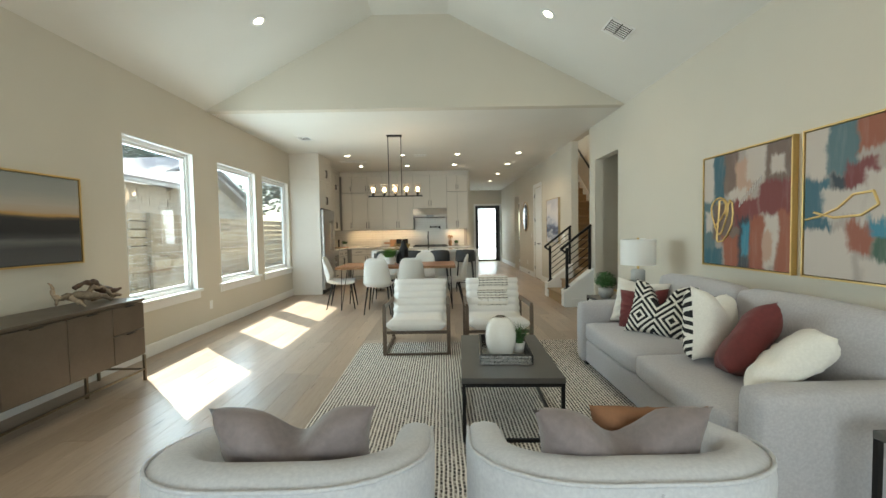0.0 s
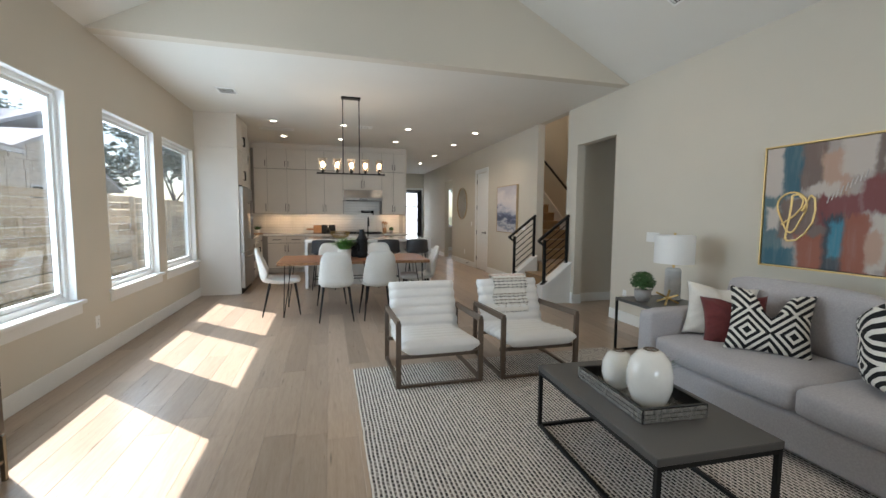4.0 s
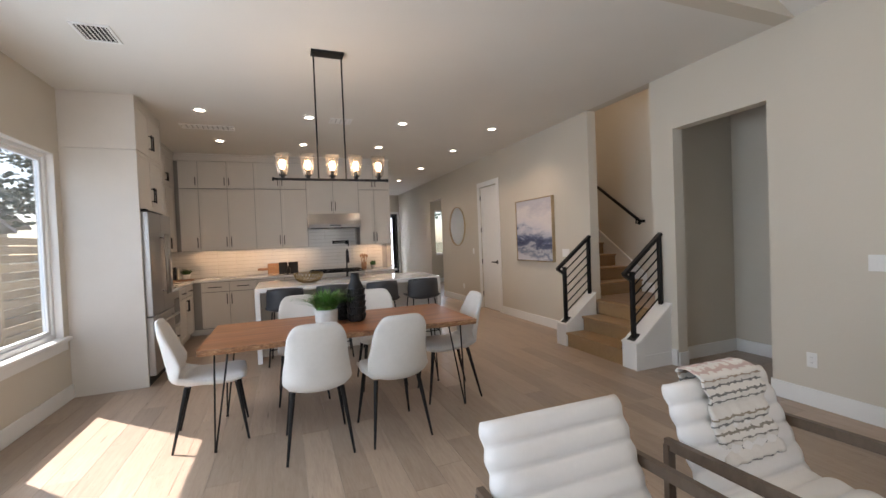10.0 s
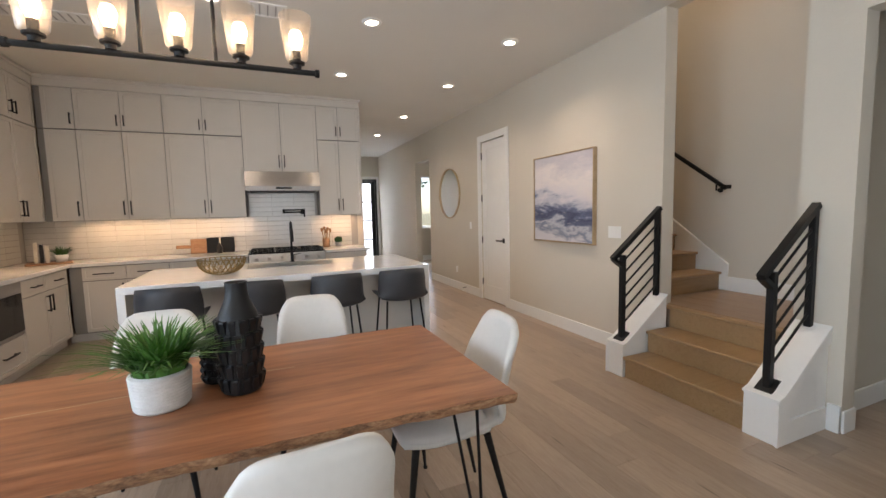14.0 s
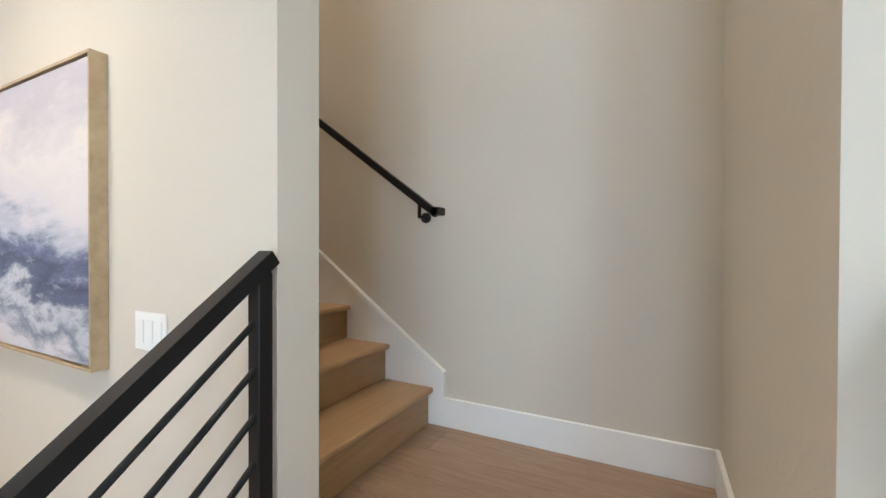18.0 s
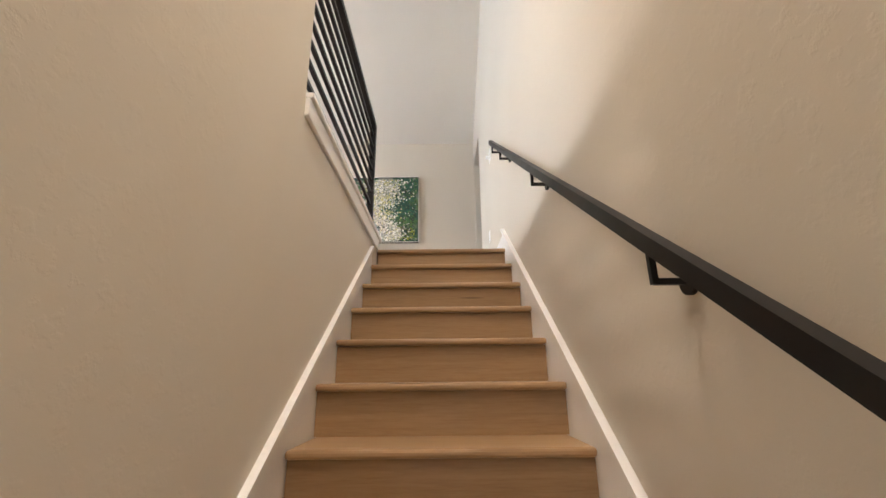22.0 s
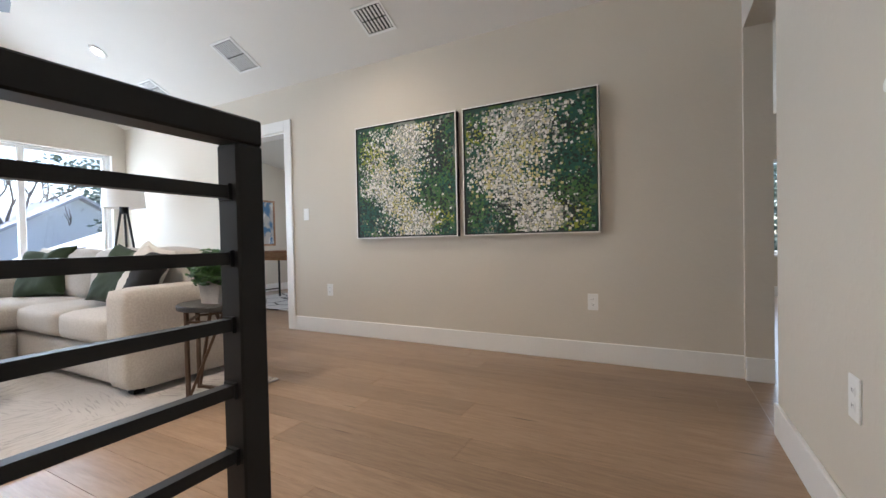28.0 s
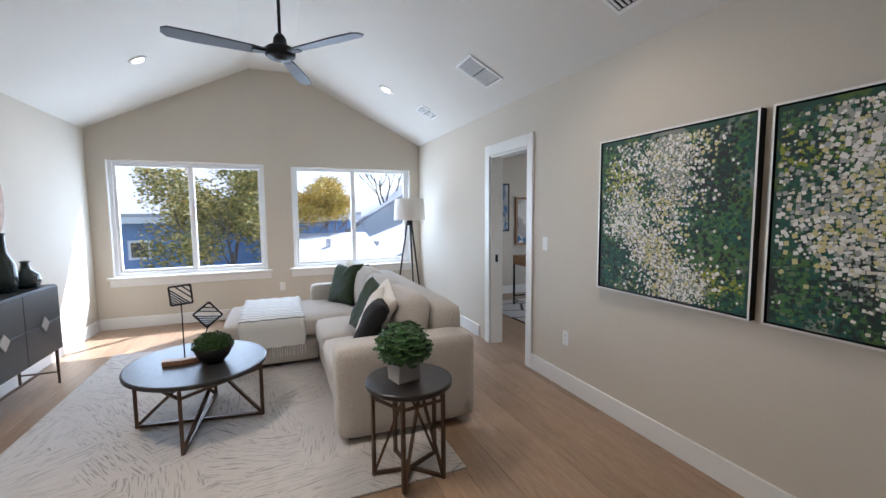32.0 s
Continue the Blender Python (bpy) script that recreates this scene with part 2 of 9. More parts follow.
def B(*boxes, bev=0.0, seg=1):
    """One bmesh of boxes (x0, x1, y0, y1, z0, z1), each with its edges rounded by bev."""
    bm = bmesh.new()
    for x0, x1, y0, y1, z0, z1 in boxes:
        m = Matrix.LocRotScale(((x0 + x1) / 2, (y0 + y1) / 2, (z0 + z1) / 2), None, (abs(x1 - x0), abs(y1 - y0), abs(z1 - z0)))
        r = bmesh.ops.create_cube(bm, size=1, matrix=m)
        if bev:
            es = list({e for v in r["verts"] for e in v.link_edges})
            bmesh.ops.bevel(bm, geom=es, offset=bev, segments=seg, affect="EDGES", profile=0.5)
    return bm


def cyl(bm, a, b, r0, r1=None, n=16, caps=True):
    """A round bar from a to b."""
    a, b = Vector(a), Vector(b)
    d = b - a
    m = Matrix.Translation((a + b) / 2) @ d.to_track_quat("Z", "Y").to_matrix().to_4x4()
    bmesh.ops.create_cone(bm, cap_ends=caps, segments=n, radius1=r0, radius2=r0 if r1 is None else r1, depth=d.length, matrix=m)
    return bm


def bar(bm, a, b, w, h):
    """A square bar from a to b, w wide and h deep."""
    a, b = Vector(a), Vector(b)
    d = b - a
    up = Vector((0, 0, 1)) if abs(d.normalized().z) < 0.95 else Vector((0, 1, 0))
    x = d.normalized().cross(up).normalized()
    z = x.cross(d.normalized())
    rot = Matrix((x, d.normalized(), z)).transposed().to_4x4()
    bmesh.ops.create_cube(bm, size=1, matrix=Matrix.Translation((a + b) / 2) @ rot @ Matrix.Diagonal((w, d.length, h, 1)))
    return bm


def lathe(bm, prof, n=32, at=(0, 0, 0)):
    """A turned shape from (radius, height) pairs."""
    rings = []
    for r, z in prof:
        if r < 1e-5:
            rings.append([bm.verts.new((at[0], at[1], at[2] + z))])
        else:
            rings.append([bm.verts.new((at[0] + r * math.cos(6.28318 * k / n), at[1] + r * math.sin(6.28318 * k / n), at[2] + z)) for k in range(n)])
    for a, b in zip(rings, rings[1:]):
        for k in range(n):
            q = [a[k % len(a)], a[(k + 1) % len(a)], b[(k + 1) % len(b)], b[k % len(b)]]
            q = list(dict.fromkeys(q))
            if len(q) > 2:
                bm.faces.new(q)
    return bm


def prism(bm, pts, axis, a, b):
    """A flat outline pushed along an axis from a to b. pts are the two other coordinates in order."""
    def full(p, v):
        return {"x": (v, p[0], p[1]), "y": (p[0], v, p[1]), "z": (p[0], p[1], v)}[axis]
    u = [bm.verts.new(full(p, a)) for p in pts]
    w = [bm.verts.new(full(p, b)) for p in pts]
    n = len(pts)
    bm.faces.new(u[::-1])
    bm.faces.new(w)
    for k in range(n):
        bm.faces.new((u[k], u[(k + 1) % n], w[(k + 1) % n], w[k]))
    bmesh.ops.recalc_face_normals(bm, faces=bm.faces[:])
    return bm


def wall_with(name, axis, at, thick, u0, u1, z0, z1, holes, mat=None, label="warm white painted wall"):
    """A wall in the plane axis = at, thick towards the sign of thick, with openings (u0, u1, z0, z1) right through it."""
    us = sorted({u0, u1, *[h[0] for h in holes], *[h[1] for h in holes]})
    zs = sorted({z0, z1, *[h[2] for h in holes], *[h[3] for h in holes]})
    bm = bmesh.new()
    lo, hi = min(at, at + thick), max(at, at + thick)
    vs = {}

    def v(i, j, w):
        k = (i, j, w)
        if k not in vs:
            p = (w, us[i], zs[j]) if axis == "x" else (us[i], w, zs[j])
            vs[k] = bm.verts.new(p)
        return vs[k]

    def solid(i, j):
        if not (0 <= i < len(us) - 1 and 0 <= j < len(zs) - 1):
            return False
        cu, cz = (us[i] + us[i + 1]) / 2, (zs[j] + zs[j + 1]) / 2
        return not any(h[0] < cu < h[1] and h[2] < cz < h[3] for h in holes)
    for i in range(len(us) - 1):
        for j in range(len(zs) - 1):
            if not solid(i, j):
                continue
            for w in (lo, hi):
                bm.faces.new((v(i, j, w), v(i + 1, j, w), v(i + 1, j + 1, w), v(i, j + 1, w)))
            for di, dj, p, q in ((-1, 0, (i, j), (i, j + 1)), (1, 0, (i + 1, j), (i + 1, j + 1)), (0, -1, (i, j), (i + 1, j)), (0, 1, (i, j + 1), (i + 1, j + 1))):
                if not solid(i + di, j + dj):
                    bm.faces.new((v(*p, lo), v(*q, lo), v(*q, hi), v(*p, hi)))
    bmesh.ops.recalc_face_normals(bm, faces=bm.faces[:])
    return tagged(part(name, bm, mat or WALL), label, "wall", kind="structure")


def struct(name, bm, mat, label, category, smooth=False):
    return tagged(part(name, bm, mat, None, "", smooth), label, category, kind="structure")

# ---- the shell of the house ----
XW, XE, CZ = -2.84, 3.0, 3.055
Y0, YB, YP, YK, YF = -0.9, 8.39, 11.5, 14.75, 20.39
R1, F2 = 0.183, 18 * 0.183
SX = 4.09
WIN = [(6.83, 8.04), (8.63, 9.86), (10.12, 11.40)]
WZ0, WZ1 = 0.62, 2.40
NW = 17.14
LS = 12.89

wall_with("wall_west", "x", XW, -0.16, Y0, 16.0, 0, 3.25, [(a, b, WZ0, WZ1) for a, b in WIN])
wall_with("wall_east_living", "x", XE, 0.135, Y0, 9.775, 0, 3.25, [(8.605, 9.50, 0, 2.48)])
wall_with("wall_east_hall", "x", XE, 0.135, LS, YF, 0, 3.25, [(13.32, 14.03, 0, 2.46), (16.27, 17.15, 0, 2.50)])
wall_with("wall_south", "y", Y0, -0.16, XW - 0.16, XE + 0.135, 0, 4.6, [(-2.0, 2.2, 0.05, 2.5)])
wall_with("wall_gable", "y", YB, 0.14, XW - 0.16, XE + 0.135, CZ, 4.6, [], label="painted gable wall above the dining opening")
wall_with("wall_kitchen", "y", YK, 0.14, XW, 1.27, 0, 3.25, [])
wall_with("wall_kitchen_end", "x", 1.27, -0.12, YK + 0.14, YF, 0, 3.25, [])
wall_with("wall_entry", "y", YF, 0.16, 1.15, 3.135, 0, 3.25, [(1.88, 2.91, 0, 2.40)])
# niche beside the stairs
wall_with("wall_niche_back", "x", 4.07, 0.12, 7.4, 9.62, 0, 3.25, [])
wall_with("wall_niche_north", "y", 9.62, 0.0095, XE + 0.135, 4.07, 0, 3.25, [])
wall_with("wall_niche_south", "y", 7.4, -0.12, XE + 0.135, 4.07, 0, 3.25, [])
# stairwell
wall_with("wall_stair_east", "x", SX, 0.14, 9.77, NW, 0, 6.9, [(16.33, 17.105, F2, 5.38)])
wall_with("wall_stair_south", "y", 9.77, -0.14, XE + 0.135, SX, 0, 6.9, [])
wall_with("wall_stair_west", "x", XE, 0.135, 10.775, LS, 0, 5.9, [])
wall_with("wall_pier_upper", "x", XE, 0.135, 9.77, 10.775, CZ, 5.9, [])
# loft
wall_with("wall_loft_north", "y", NW, 0.14, XW - 0.16, SX + 0.14, F2 - 0.05, 6.9, [(-0.47, 0.24, F2, F2 + 2.03)])
wall_with("wall_loft_west", "x", XW, -0.16, LS, NW, F2 - 0.05, 6.9, [(13.08, 14.87, 3.93, 5.42), (15.22, 16.98, 3.93, 5.40)])
wall_with("wall_loft_south", "y", LS, -0.14, XW - 0.16, XE, F2 - 0.05, 6.9, [])


def ceil(name, bm, label="white painted ceiling"):
    return struct(name, bm, CEIL, label, "ceiling")


def slab(p, n, t=0.1):
    """A flat sheet of ceiling of thickness t above its outline p (in order)."""
    bm = bmesh.new()
    lo = [bm.verts.new(q) for q in p]
    hi = [bm.verts.new((q[0], q[1], q[2] + t)) for q in p]
    bm.faces.new(lo)
    bm.faces.new(hi[::-1])
    for k in range(len(p)):
        bm.faces.new((lo[k], hi[k], hi[(k + 1) % len(p)], lo[(k + 1) % len(p)]))
    bmesh.ops.recalc_face_normals(bm, faces=bm.faces[:])
    return bm


ceil("ceiling_dining", slab([(XW, YB + 0.14, CZ), (XE, YB + 0.14, CZ), (XE, YF, CZ), (XW, YF, CZ)], 0))
ceil("ceiling_niche", slab([(XE + 0.135, 7.4, 2.75), (4.07, 7.4, 2.75), (4.07, 9.62, 2.75), (XE + 0.135, 9.62, 2.75)], 0))
RX0, RX1, RZ = -0.49, 0.55, 4.33
ceil("ceiling_vault_west", slab([(XW, Y0, CZ + 0.01), (RX0, Y0, RZ), (RX0, YB, RZ), (XW, YB, CZ + 0.01)], 0))
ceil("ceiling_vault_east", slab([(RX1, Y0, RZ), (XE, Y0, CZ + 0.01), (XE, YB, CZ + 0.01), (RX1, YB, RZ)], 0))
ceil("ceiling_vault_top", slab([(RX0, Y0, RZ), (RX1, Y0, RZ), (RX1, YB, RZ), (RX0, YB, RZ)], 0))
LZ, LR, LA, LB = 5.775, 6.69, 14.74, 15.29
ceil("ceiling_loft_south", slab([(XW, LS, LZ), (SX, LS, LZ), (SX, LA, LR), (XW, LA, LR)], 0))
ceil("ceiling_loft_north", slab([(XW, LB, LR), (SX, LB, LR), (SX, NW, LZ), (XW, NW, LZ)], 0))
ceil("ceiling_loft_top", slab([(XW, LA, LR), (SX, LA, LR), (SX, LB, LR), (XW, LB, LR)], 0))
ceil("ceiling_stairwell", slab([(XE, 9.77, LZ), (SX, 9.77, LZ), (SX, LS, LZ), (XE, LS, LZ)], 0))

# ground and floors under the planks
struct("floor", B((XW, XE + 0.135, Y0, YF, -0.12, -0.004), (XE + 0.135, 4.07, 7.4, 9.62, -0.12, -0.004), (XE + 0.135, 7.6, 15.0, YF, -0.12, -0.004)), JOINT, "pale oak plank floor", "floor")
struct("floor_loft", B((XW, XE, LS, NW, F2 - 0.2, F2 - 0.004), (XE, SX, 14.565, NW, F2 - 0.2, F2 - 0.004), (XW, 0.9, NW, 20.3, F2 - 0.2, F2 - 0.004), (SX, 7.0, 15.0, 21.4, F2 - 0.2, F2 - 0.004)), JOINT, "pale oak plank floor of the upper storey", "floor")

# daylight standing in the window openings
for k, (a, b) in enumerate(WIN):
    area("window_light", (XW - 0.20, (a + b) / 2, 1.5), (0, (a + b) / 2, 1.4), 1.2, 1.75, (30, 25, 5)[k], SKYLIGHT)
area("window_light", (0.1, Y0 - 0.1, 1.3), (0.1, 5, 1.2), 4.0, 2.3, 60, DAY)
area("window_light", (XW - 0.2, 13.97, 4.67), (0, 13.97, 4.75), 1.7, 1.4, 26, DAY)
area("window_light", (XW - 0.2, 16.1, 4.67), (0, 16.0, 4.75), 1.7, 1.4, 27, DAY)
area("window_light", (2.4, YF + 0.2, 1.3), (2.4, 10, 1.0), 0.9, 2.2, 12, DAY)

# rooms seen through doorways
wall_with("wall_bedroom_north", "y", 21.4, 0.14, SX, 7.14, F2 - 0.05, 6.0, [(4.62, 6.2, 3.88, 5.22)])
wall_with("wall_bedroom_east", "x", 7.0, 0.14, 14.9, 21.4, F2 - 0.05, 6.0, [])
wall_with("wall_bedroom_south", "y", 15.0, -0.14, SX + 0.14, 7.0, F2 - 0.05, 6.0, [])
wall_with("wall_bedroom_west", "x", SX, 0.14, NW + 0.14, 21.4, F2 - 0.05, 6.0, [])
ceil("ceiling_bedroom", slab([(SX + 0.14, 15.0, 5.85), (7.0, 15.0, 5.85), (7.0, 21.4, 5.85), (SX + 0.14, 21.4, 5.85)], 0))
wall_with("wall_study_west", "x", XW, -0.16, NW + 0.14, 20.3, F2 - 0.05, 6.0, [])
wall_with("wall_study_north", "y", 20.3, 0.14, XW - 0.16, 1.04, F2 - 0.05, 6.0, [(-1.6, 0.2, 3.95, 5.35)])
wall_with("wall_study_east", "x", 0.9, 0.14, NW + 0.14, 20.3, F2 - 0.05, 6.0, [])
ceil("ceiling_study", slab([(XW, NW + 0.14, 6.0), (0.9, NW + 0.14, 6.0), (0.9, 20.3, 5.55), (XW, 20.3, 5.55)], 0))
wall_with("wall_den_north", "y", 19.6, 0.14, XE + 0.135, 7.0, 0, 3.25, [(3.5, 5.3, 0.95, 2.45)])
wall_with("wall_den_east", "x", 6.86, 0.14, 15.0, 19.6, 0, 3.25, [])
wall_with("wall_den_south", "y", 15.6, -0.14, XE + 0.135, 6.86, 0, 3.25, [])
ceil("ceiling_den", slab([(XE + 0.135, 15.6, CZ), (6.86, 15.6, CZ), (6.86, 19.6, CZ), (XE + 0.135, 19.6, CZ)], 0))
area("window_light", (4.4, 19.85, 1.7), (4.4, 15, 1.2), 1.7, 1.4, 14, DAY)
area("window_light", (5.4, 21.65, 4.55), (5.2, 15, 4.2), 1.5, 1.3, 14, DAY)
# lamp in the study's unseen north opening, added to brighten that room
area("window_light", (-0.7, 20.55, 4.65), (-0.7, 15, 4.2), 1.7, 1.3, 10, DAY)

# ---- openings: windows, doors, skirting ----
def baseboard(label_runs, z=0.0, h=0.14, t=0.016):
    """Skirting along runs (x0, y0, x1, y1); the board stands on the inner side given by the normal (nx, ny)."""
    for x0, y0, x1, y1, nx, ny in label_runs:
        bx = B((min(x0, x1) + min(0, nx * t), max(x0, x1) + max(0, nx * t), min(y0, y1) + min(0, ny * t), max(y0, y1) + max(0, ny * t), z, z + h), bev=0.003)
        struct("baseboard", bx, TRIM, "tall white painted skirting board", "baseboard")


baseboard([
    (XW, Y0, XW, 11.5, 1, 0), (XE, Y0, XE, 8.605, -1, 0), (XE, 9.50, XE, 9.77, -1, 0), (XE, 10.87, XE, 13.215, -1, 0), (XE, 14.13, XE, 16.27, -1, 0), (XE, 17.15, XE, YF, -1, 0),
    (4.07, 7.4, 4.07, 9.62, -1, 0), (XE + 0.135, 9.62, 4.07, 9.62, 0, -1), (XE, 9.50, XE + 0.135, 9.50, 0, -1), (XE, 8.605, XE + 0.135, 8.605, 0, 1),
    (1.27, YK + 0.14, 1.27, YF, 1, 0), (1.27, YF, 1.80, YF, 0, -1), (2.98, YF, XE, YF, 0, -1)])
baseboard([(0.32, NW, SX, NW, 0, -1), (XW, NW, -0.72, NW, 0, -1), (XW, LS, XW, NW, 1, 0), (XW, LS, XE, LS, 0, 1), (SX, 14.62, SX, 16.33, -1, 0), (SX, 17.105, SX + 0.14, 17.105, 0, -1)], F2)
baseboard([(SX, 9.77, SX, 10.95, -1, 0), (XE + 0.135, 9.77, SX, 9.77, 0, 1)], 3 * R1)


def window_x(name, y0, y1, z0, z1, x, mull, label):
    """A white vinyl window in a west wall: frame, sash rails, panes, inner sill and apron."""
    w = thing(name, label, "window", (x, 0, 0), kind="structure")
    xo = -0.13
    part("window_frame", B((xo, xo + 0.07, y0, y0 + 0.05, z0, z1), (xo, xo + 0.07, y1 - 0.05, y1, z0, z1), (xo, xo + 0.07, y0 + 0.05, y1 - 0.05, z0, z0 + 0.05), (xo, xo + 0.07, y0 + 0.05, y1 - 0.05, z1 - 0.05, z1), bev=0.004), VINYL, w)
    cuts = [y0 + 0.05, *([(y0 + y1) / 2] if mull else []), y1 - 0.05]
    if mull:
        part("mullion", B((xo + 0.005, xo + 0.06, cuts[1] - 0.028, cuts[1] + 0.028, z0 + 0.05, z1 - 0.05), bev=0.004), VINYL, w)
    for a, b in zip(cuts, cuts[1:]):
        s = part("sash", B((xo + 0.012, xo + 0.052, a + 0.001, a + 0.034, z0 + 0.051, z1 - 0.051), (xo + 0.012, xo + 0.052, b - 0.034, b - 0.001, z0 + 0.051, z1 - 0.051), (xo + 0.012, xo + 0.052, a + 0.035, b - 0.035, z0 + 0.051, z0 + 0.084), (xo + 0.012, xo + 0.052, a + 0.035, b - 0.035, z1 - 0.084, z1 - 0.051), bev=0.003), VINYL, w)
        p = part("pane", B((xo + 0.03, xo + 0.034, a + 0.034, b - 0.034, z0 + 0.084, z1 - 0.084)), GLASS, w)
        p.visible_shadow = False
    part("window_sill", B((-0.06, 0.045, y0 - 0.06, y1 + 0.06, z0 - 0.03, z0 + 0.004), bev=0.006), TRIM, w)
    part("apron", B((0.0, 0.014, y0 - 0.04, y1 + 0.04, z0 - 0.12, z0 - 0.031), bev=0.003), TRIM, w)
    part("jamb_lining", B((-0.06, -0.002, y0 - 0.0, y0 + 0.008, z0 + 0.005, z1), (-0.06, -0.002, y1 - 0.008, y1, z0 + 0.005, z1), (-0.06, -0.002, y0 + 0.009, y1 - 0.009, z1 - 0.008, z1)), TRIM, w)
    return w


for k, (a, b) in enumerate(WIN):
    window_x("window_%d" % (k + 1), a, b, WZ0, WZ1, XW, False, "tall white vinyl window with a deep painted sill")
window_x("window_4", 13.08, 14.87, 3.95, 5.43, XW, True, "wide white sliding window of the loft")
window_x("window_5", 15.22, 16.98, 3.95, 5.43, XW, True, "wide white sliding window of the loft")
FROST, _nt, _b = nodes_of("frosted door glass")
_tl, _mx = _nt.nodes.new("ShaderNodeBsdfTranslucent"), _nt.nodes.new("ShaderNodeMixShader")
_tl.inputs[0].default_value = (0.93, 0.96, 1.0, 1)
_b.inputs["Base Color"].default_value, _b.inputs["Roughness"].default_value = (0.80, 0.83, 0.85, 1), 0.25
_mx.inputs[0].default_value = 0.8
link(_nt, _b.outputs[0], _mx.inputs[1])
link(_nt, _tl.outputs[0], _mx.inputs[2])
link(_nt, _mx.outputs[0], _nt.nodes["Material Output"].inputs[0])
# glazed wall behind the start of the walk
gw = thing("window_6", "wide glazed garden door with a white frame", "window", kind="structure")
part("window_frame", B((-2.0, 2.2, Y0 - 0.12, Y0 - 0.05, 0.05, 0.12), (-2.0, 2.2, Y0 - 0.12, Y0 - 0.05, 2.43, 2.5), (-2.0, -1.93, Y0 - 0.12, Y0 - 0.05, 0.121, 2.429), (2.13, 2.2, Y0 - 0.12, Y0 - 0.05, 0.121, 2.429), (0.05, 0.15, Y0 - 0.12, Y0 - 0.05, 0.121, 2.429)), VINYL, gw)
for a, b in ((-1.93, 0.05), (0.15, 2.13)):
    part("pane", B((a, b, Y0 - 0.09, Y0 - 0.085, 0.12, 2.43)), GLASS, gw).visible_shadow = False

# front door: black steel, four frosted lights
fd = thing("door_1", "black steel front door with four frosted glass lights", "door", (0, YF, 0), kind="structure")
part("door_frame", B((1.88, 1.93, -0.03, 0.12, 0, 2.40), (2.86, 2.91, -0.03, 0.12, 0, 2.40), (1.93, 2.86, -0.03, 0.12, 2.35, 2.40), bev=0.003), IRON, fd)
leaf = part("door_leaf", B((1.935, 1.99, 0.01, 0.06, 0.02, 2.345), (2.74, 2.855, 0.01, 0.06, 0.02, 2.345), (1.99, 2.74, 0.01, 0.06, 0.02, 0.09), (1.99, 2.74, 0.01, 0.06, 2.28, 2.345),
     *[(1.99, 2.74, 0.012, 0.058, z - 0.015, z + 0.015) for z in (0.63, 1.19, 1.74)], bev=0.003), IRON, fd)
for a, b in ((0.09, 0.615), (0.645, 1.175), (1.205, 1.725), (1.755, 2.28)):
    part("pane", B((1.985, 2.745, 0.03, 0.038, a, b)), FROST, leaf)
part("door_handle", B((2.78, 2.81, -0.045, -0.025, 0.85, 1.35), (2.785, 2.805, -0.026, 0.012, 0.90, 0.93), (2.785, 2.805, -0.026, 0.012, 1.27, 1.30), bev=0.003), IRON, leaf)
struct("trim", B((1.80, 1.879, YF - 0.016, YF, 0, 2.48), (2.911, 2.985, YF - 0.016, YF, 0, 2.48), (1.879, 2.911, YF - 0.016, YF, 2.401, 2.48), bev=0.003), TRIM, "white casing round the front door", "trim")


def casing_x(x, y0, y1, z1, w, sgn, z0=0.0):
    struct("trim", B((x, x + sgn * 0.018, y0 - w, y0 - 0.001, z0, z1 + w), (x, x + sgn * 0.018, y1 + 0.001, y1 + w, z0, z1 + w), (x, x + sgn * 0.018, y0 - 0.001, y1 + 0.001, z1 + 0.001, z1 + w), bev=0.003), TRIM, "white painted door casing", "trim")


casing_x(XE, 13.32, 14.03, 2.46, 0.10, -1)
hd = thing("door_2", "closed white two-panel hall door with a black lever", "door", (XE, 0, 0), kind="structure")
lf = part("door_leaf", B((0.02, 0.055, 13.33, 14.02, 0.01, 2.45), bev=0.002), TRIM, hd)
part("stiles", B((0.010, 0.0195, 13.33, 13.44, 0.01, 2.45), (0.010, 0.0195, 13.91, 14.02, 0.01, 2.45), (0.010, 0.0195, 13.441, 13.909, 2.33, 2.45), (0.010, 0.0195, 13.441, 13.909, 0.01, 0.24), (0.010, 0.0195, 13.441, 13.909, 0.92, 1.06), bev=0.002), TRIM, lf)
bm = cyl(bmesh.new(), (0.012, 13.395, 0.96), (-0.05, 13.395, 0.96), 0.012)
bar(bm, (-0.05, 13.385, 0.96), (-0.05, 13.51, 0.96), 0.014, 0.02)
part("door_handle", bm, IRON, lf, "black lever handle")
part("handle_rose", B((0.006, 0.0099, 13.365, 13.425, 0.925, 0.995), bev=0.001), IRON, lf)
for z in (0.28, 0.95, 1.6, 2.25):
    part("hinge", B((-0.004, 0.012, 14.022, 14.034, z - 0.05, z + 0.05)), IRON, hd)

# loft doorway to the study, with its lining
struct("trim", B((-0.57, -0.472, NW - 0.018, NW, F2, F2 + 2.14), (0.242, 0.335, NW - 0.018, NW, F2, F2 + 2.14), (-0.471, 0.241, NW - 0.018, NW, F2 + 2.032, F2 + 2.14), bev=0.003), TRIM, "white painted door casing", "trim")
struct("door_jamb", B((-0.47, -0.452, NW + 0.001, NW + 0.139, F2, F2 + 2.01), (0.222, 0.24, NW + 0.001, NW + 0.139, F2, F2 + 2.01), (-0.47, 0.24, NW + 0.001, NW + 0.139, F2 + 2.011, F2 + 2.029)), TRIM, "white lining of the study doorway", "trim")
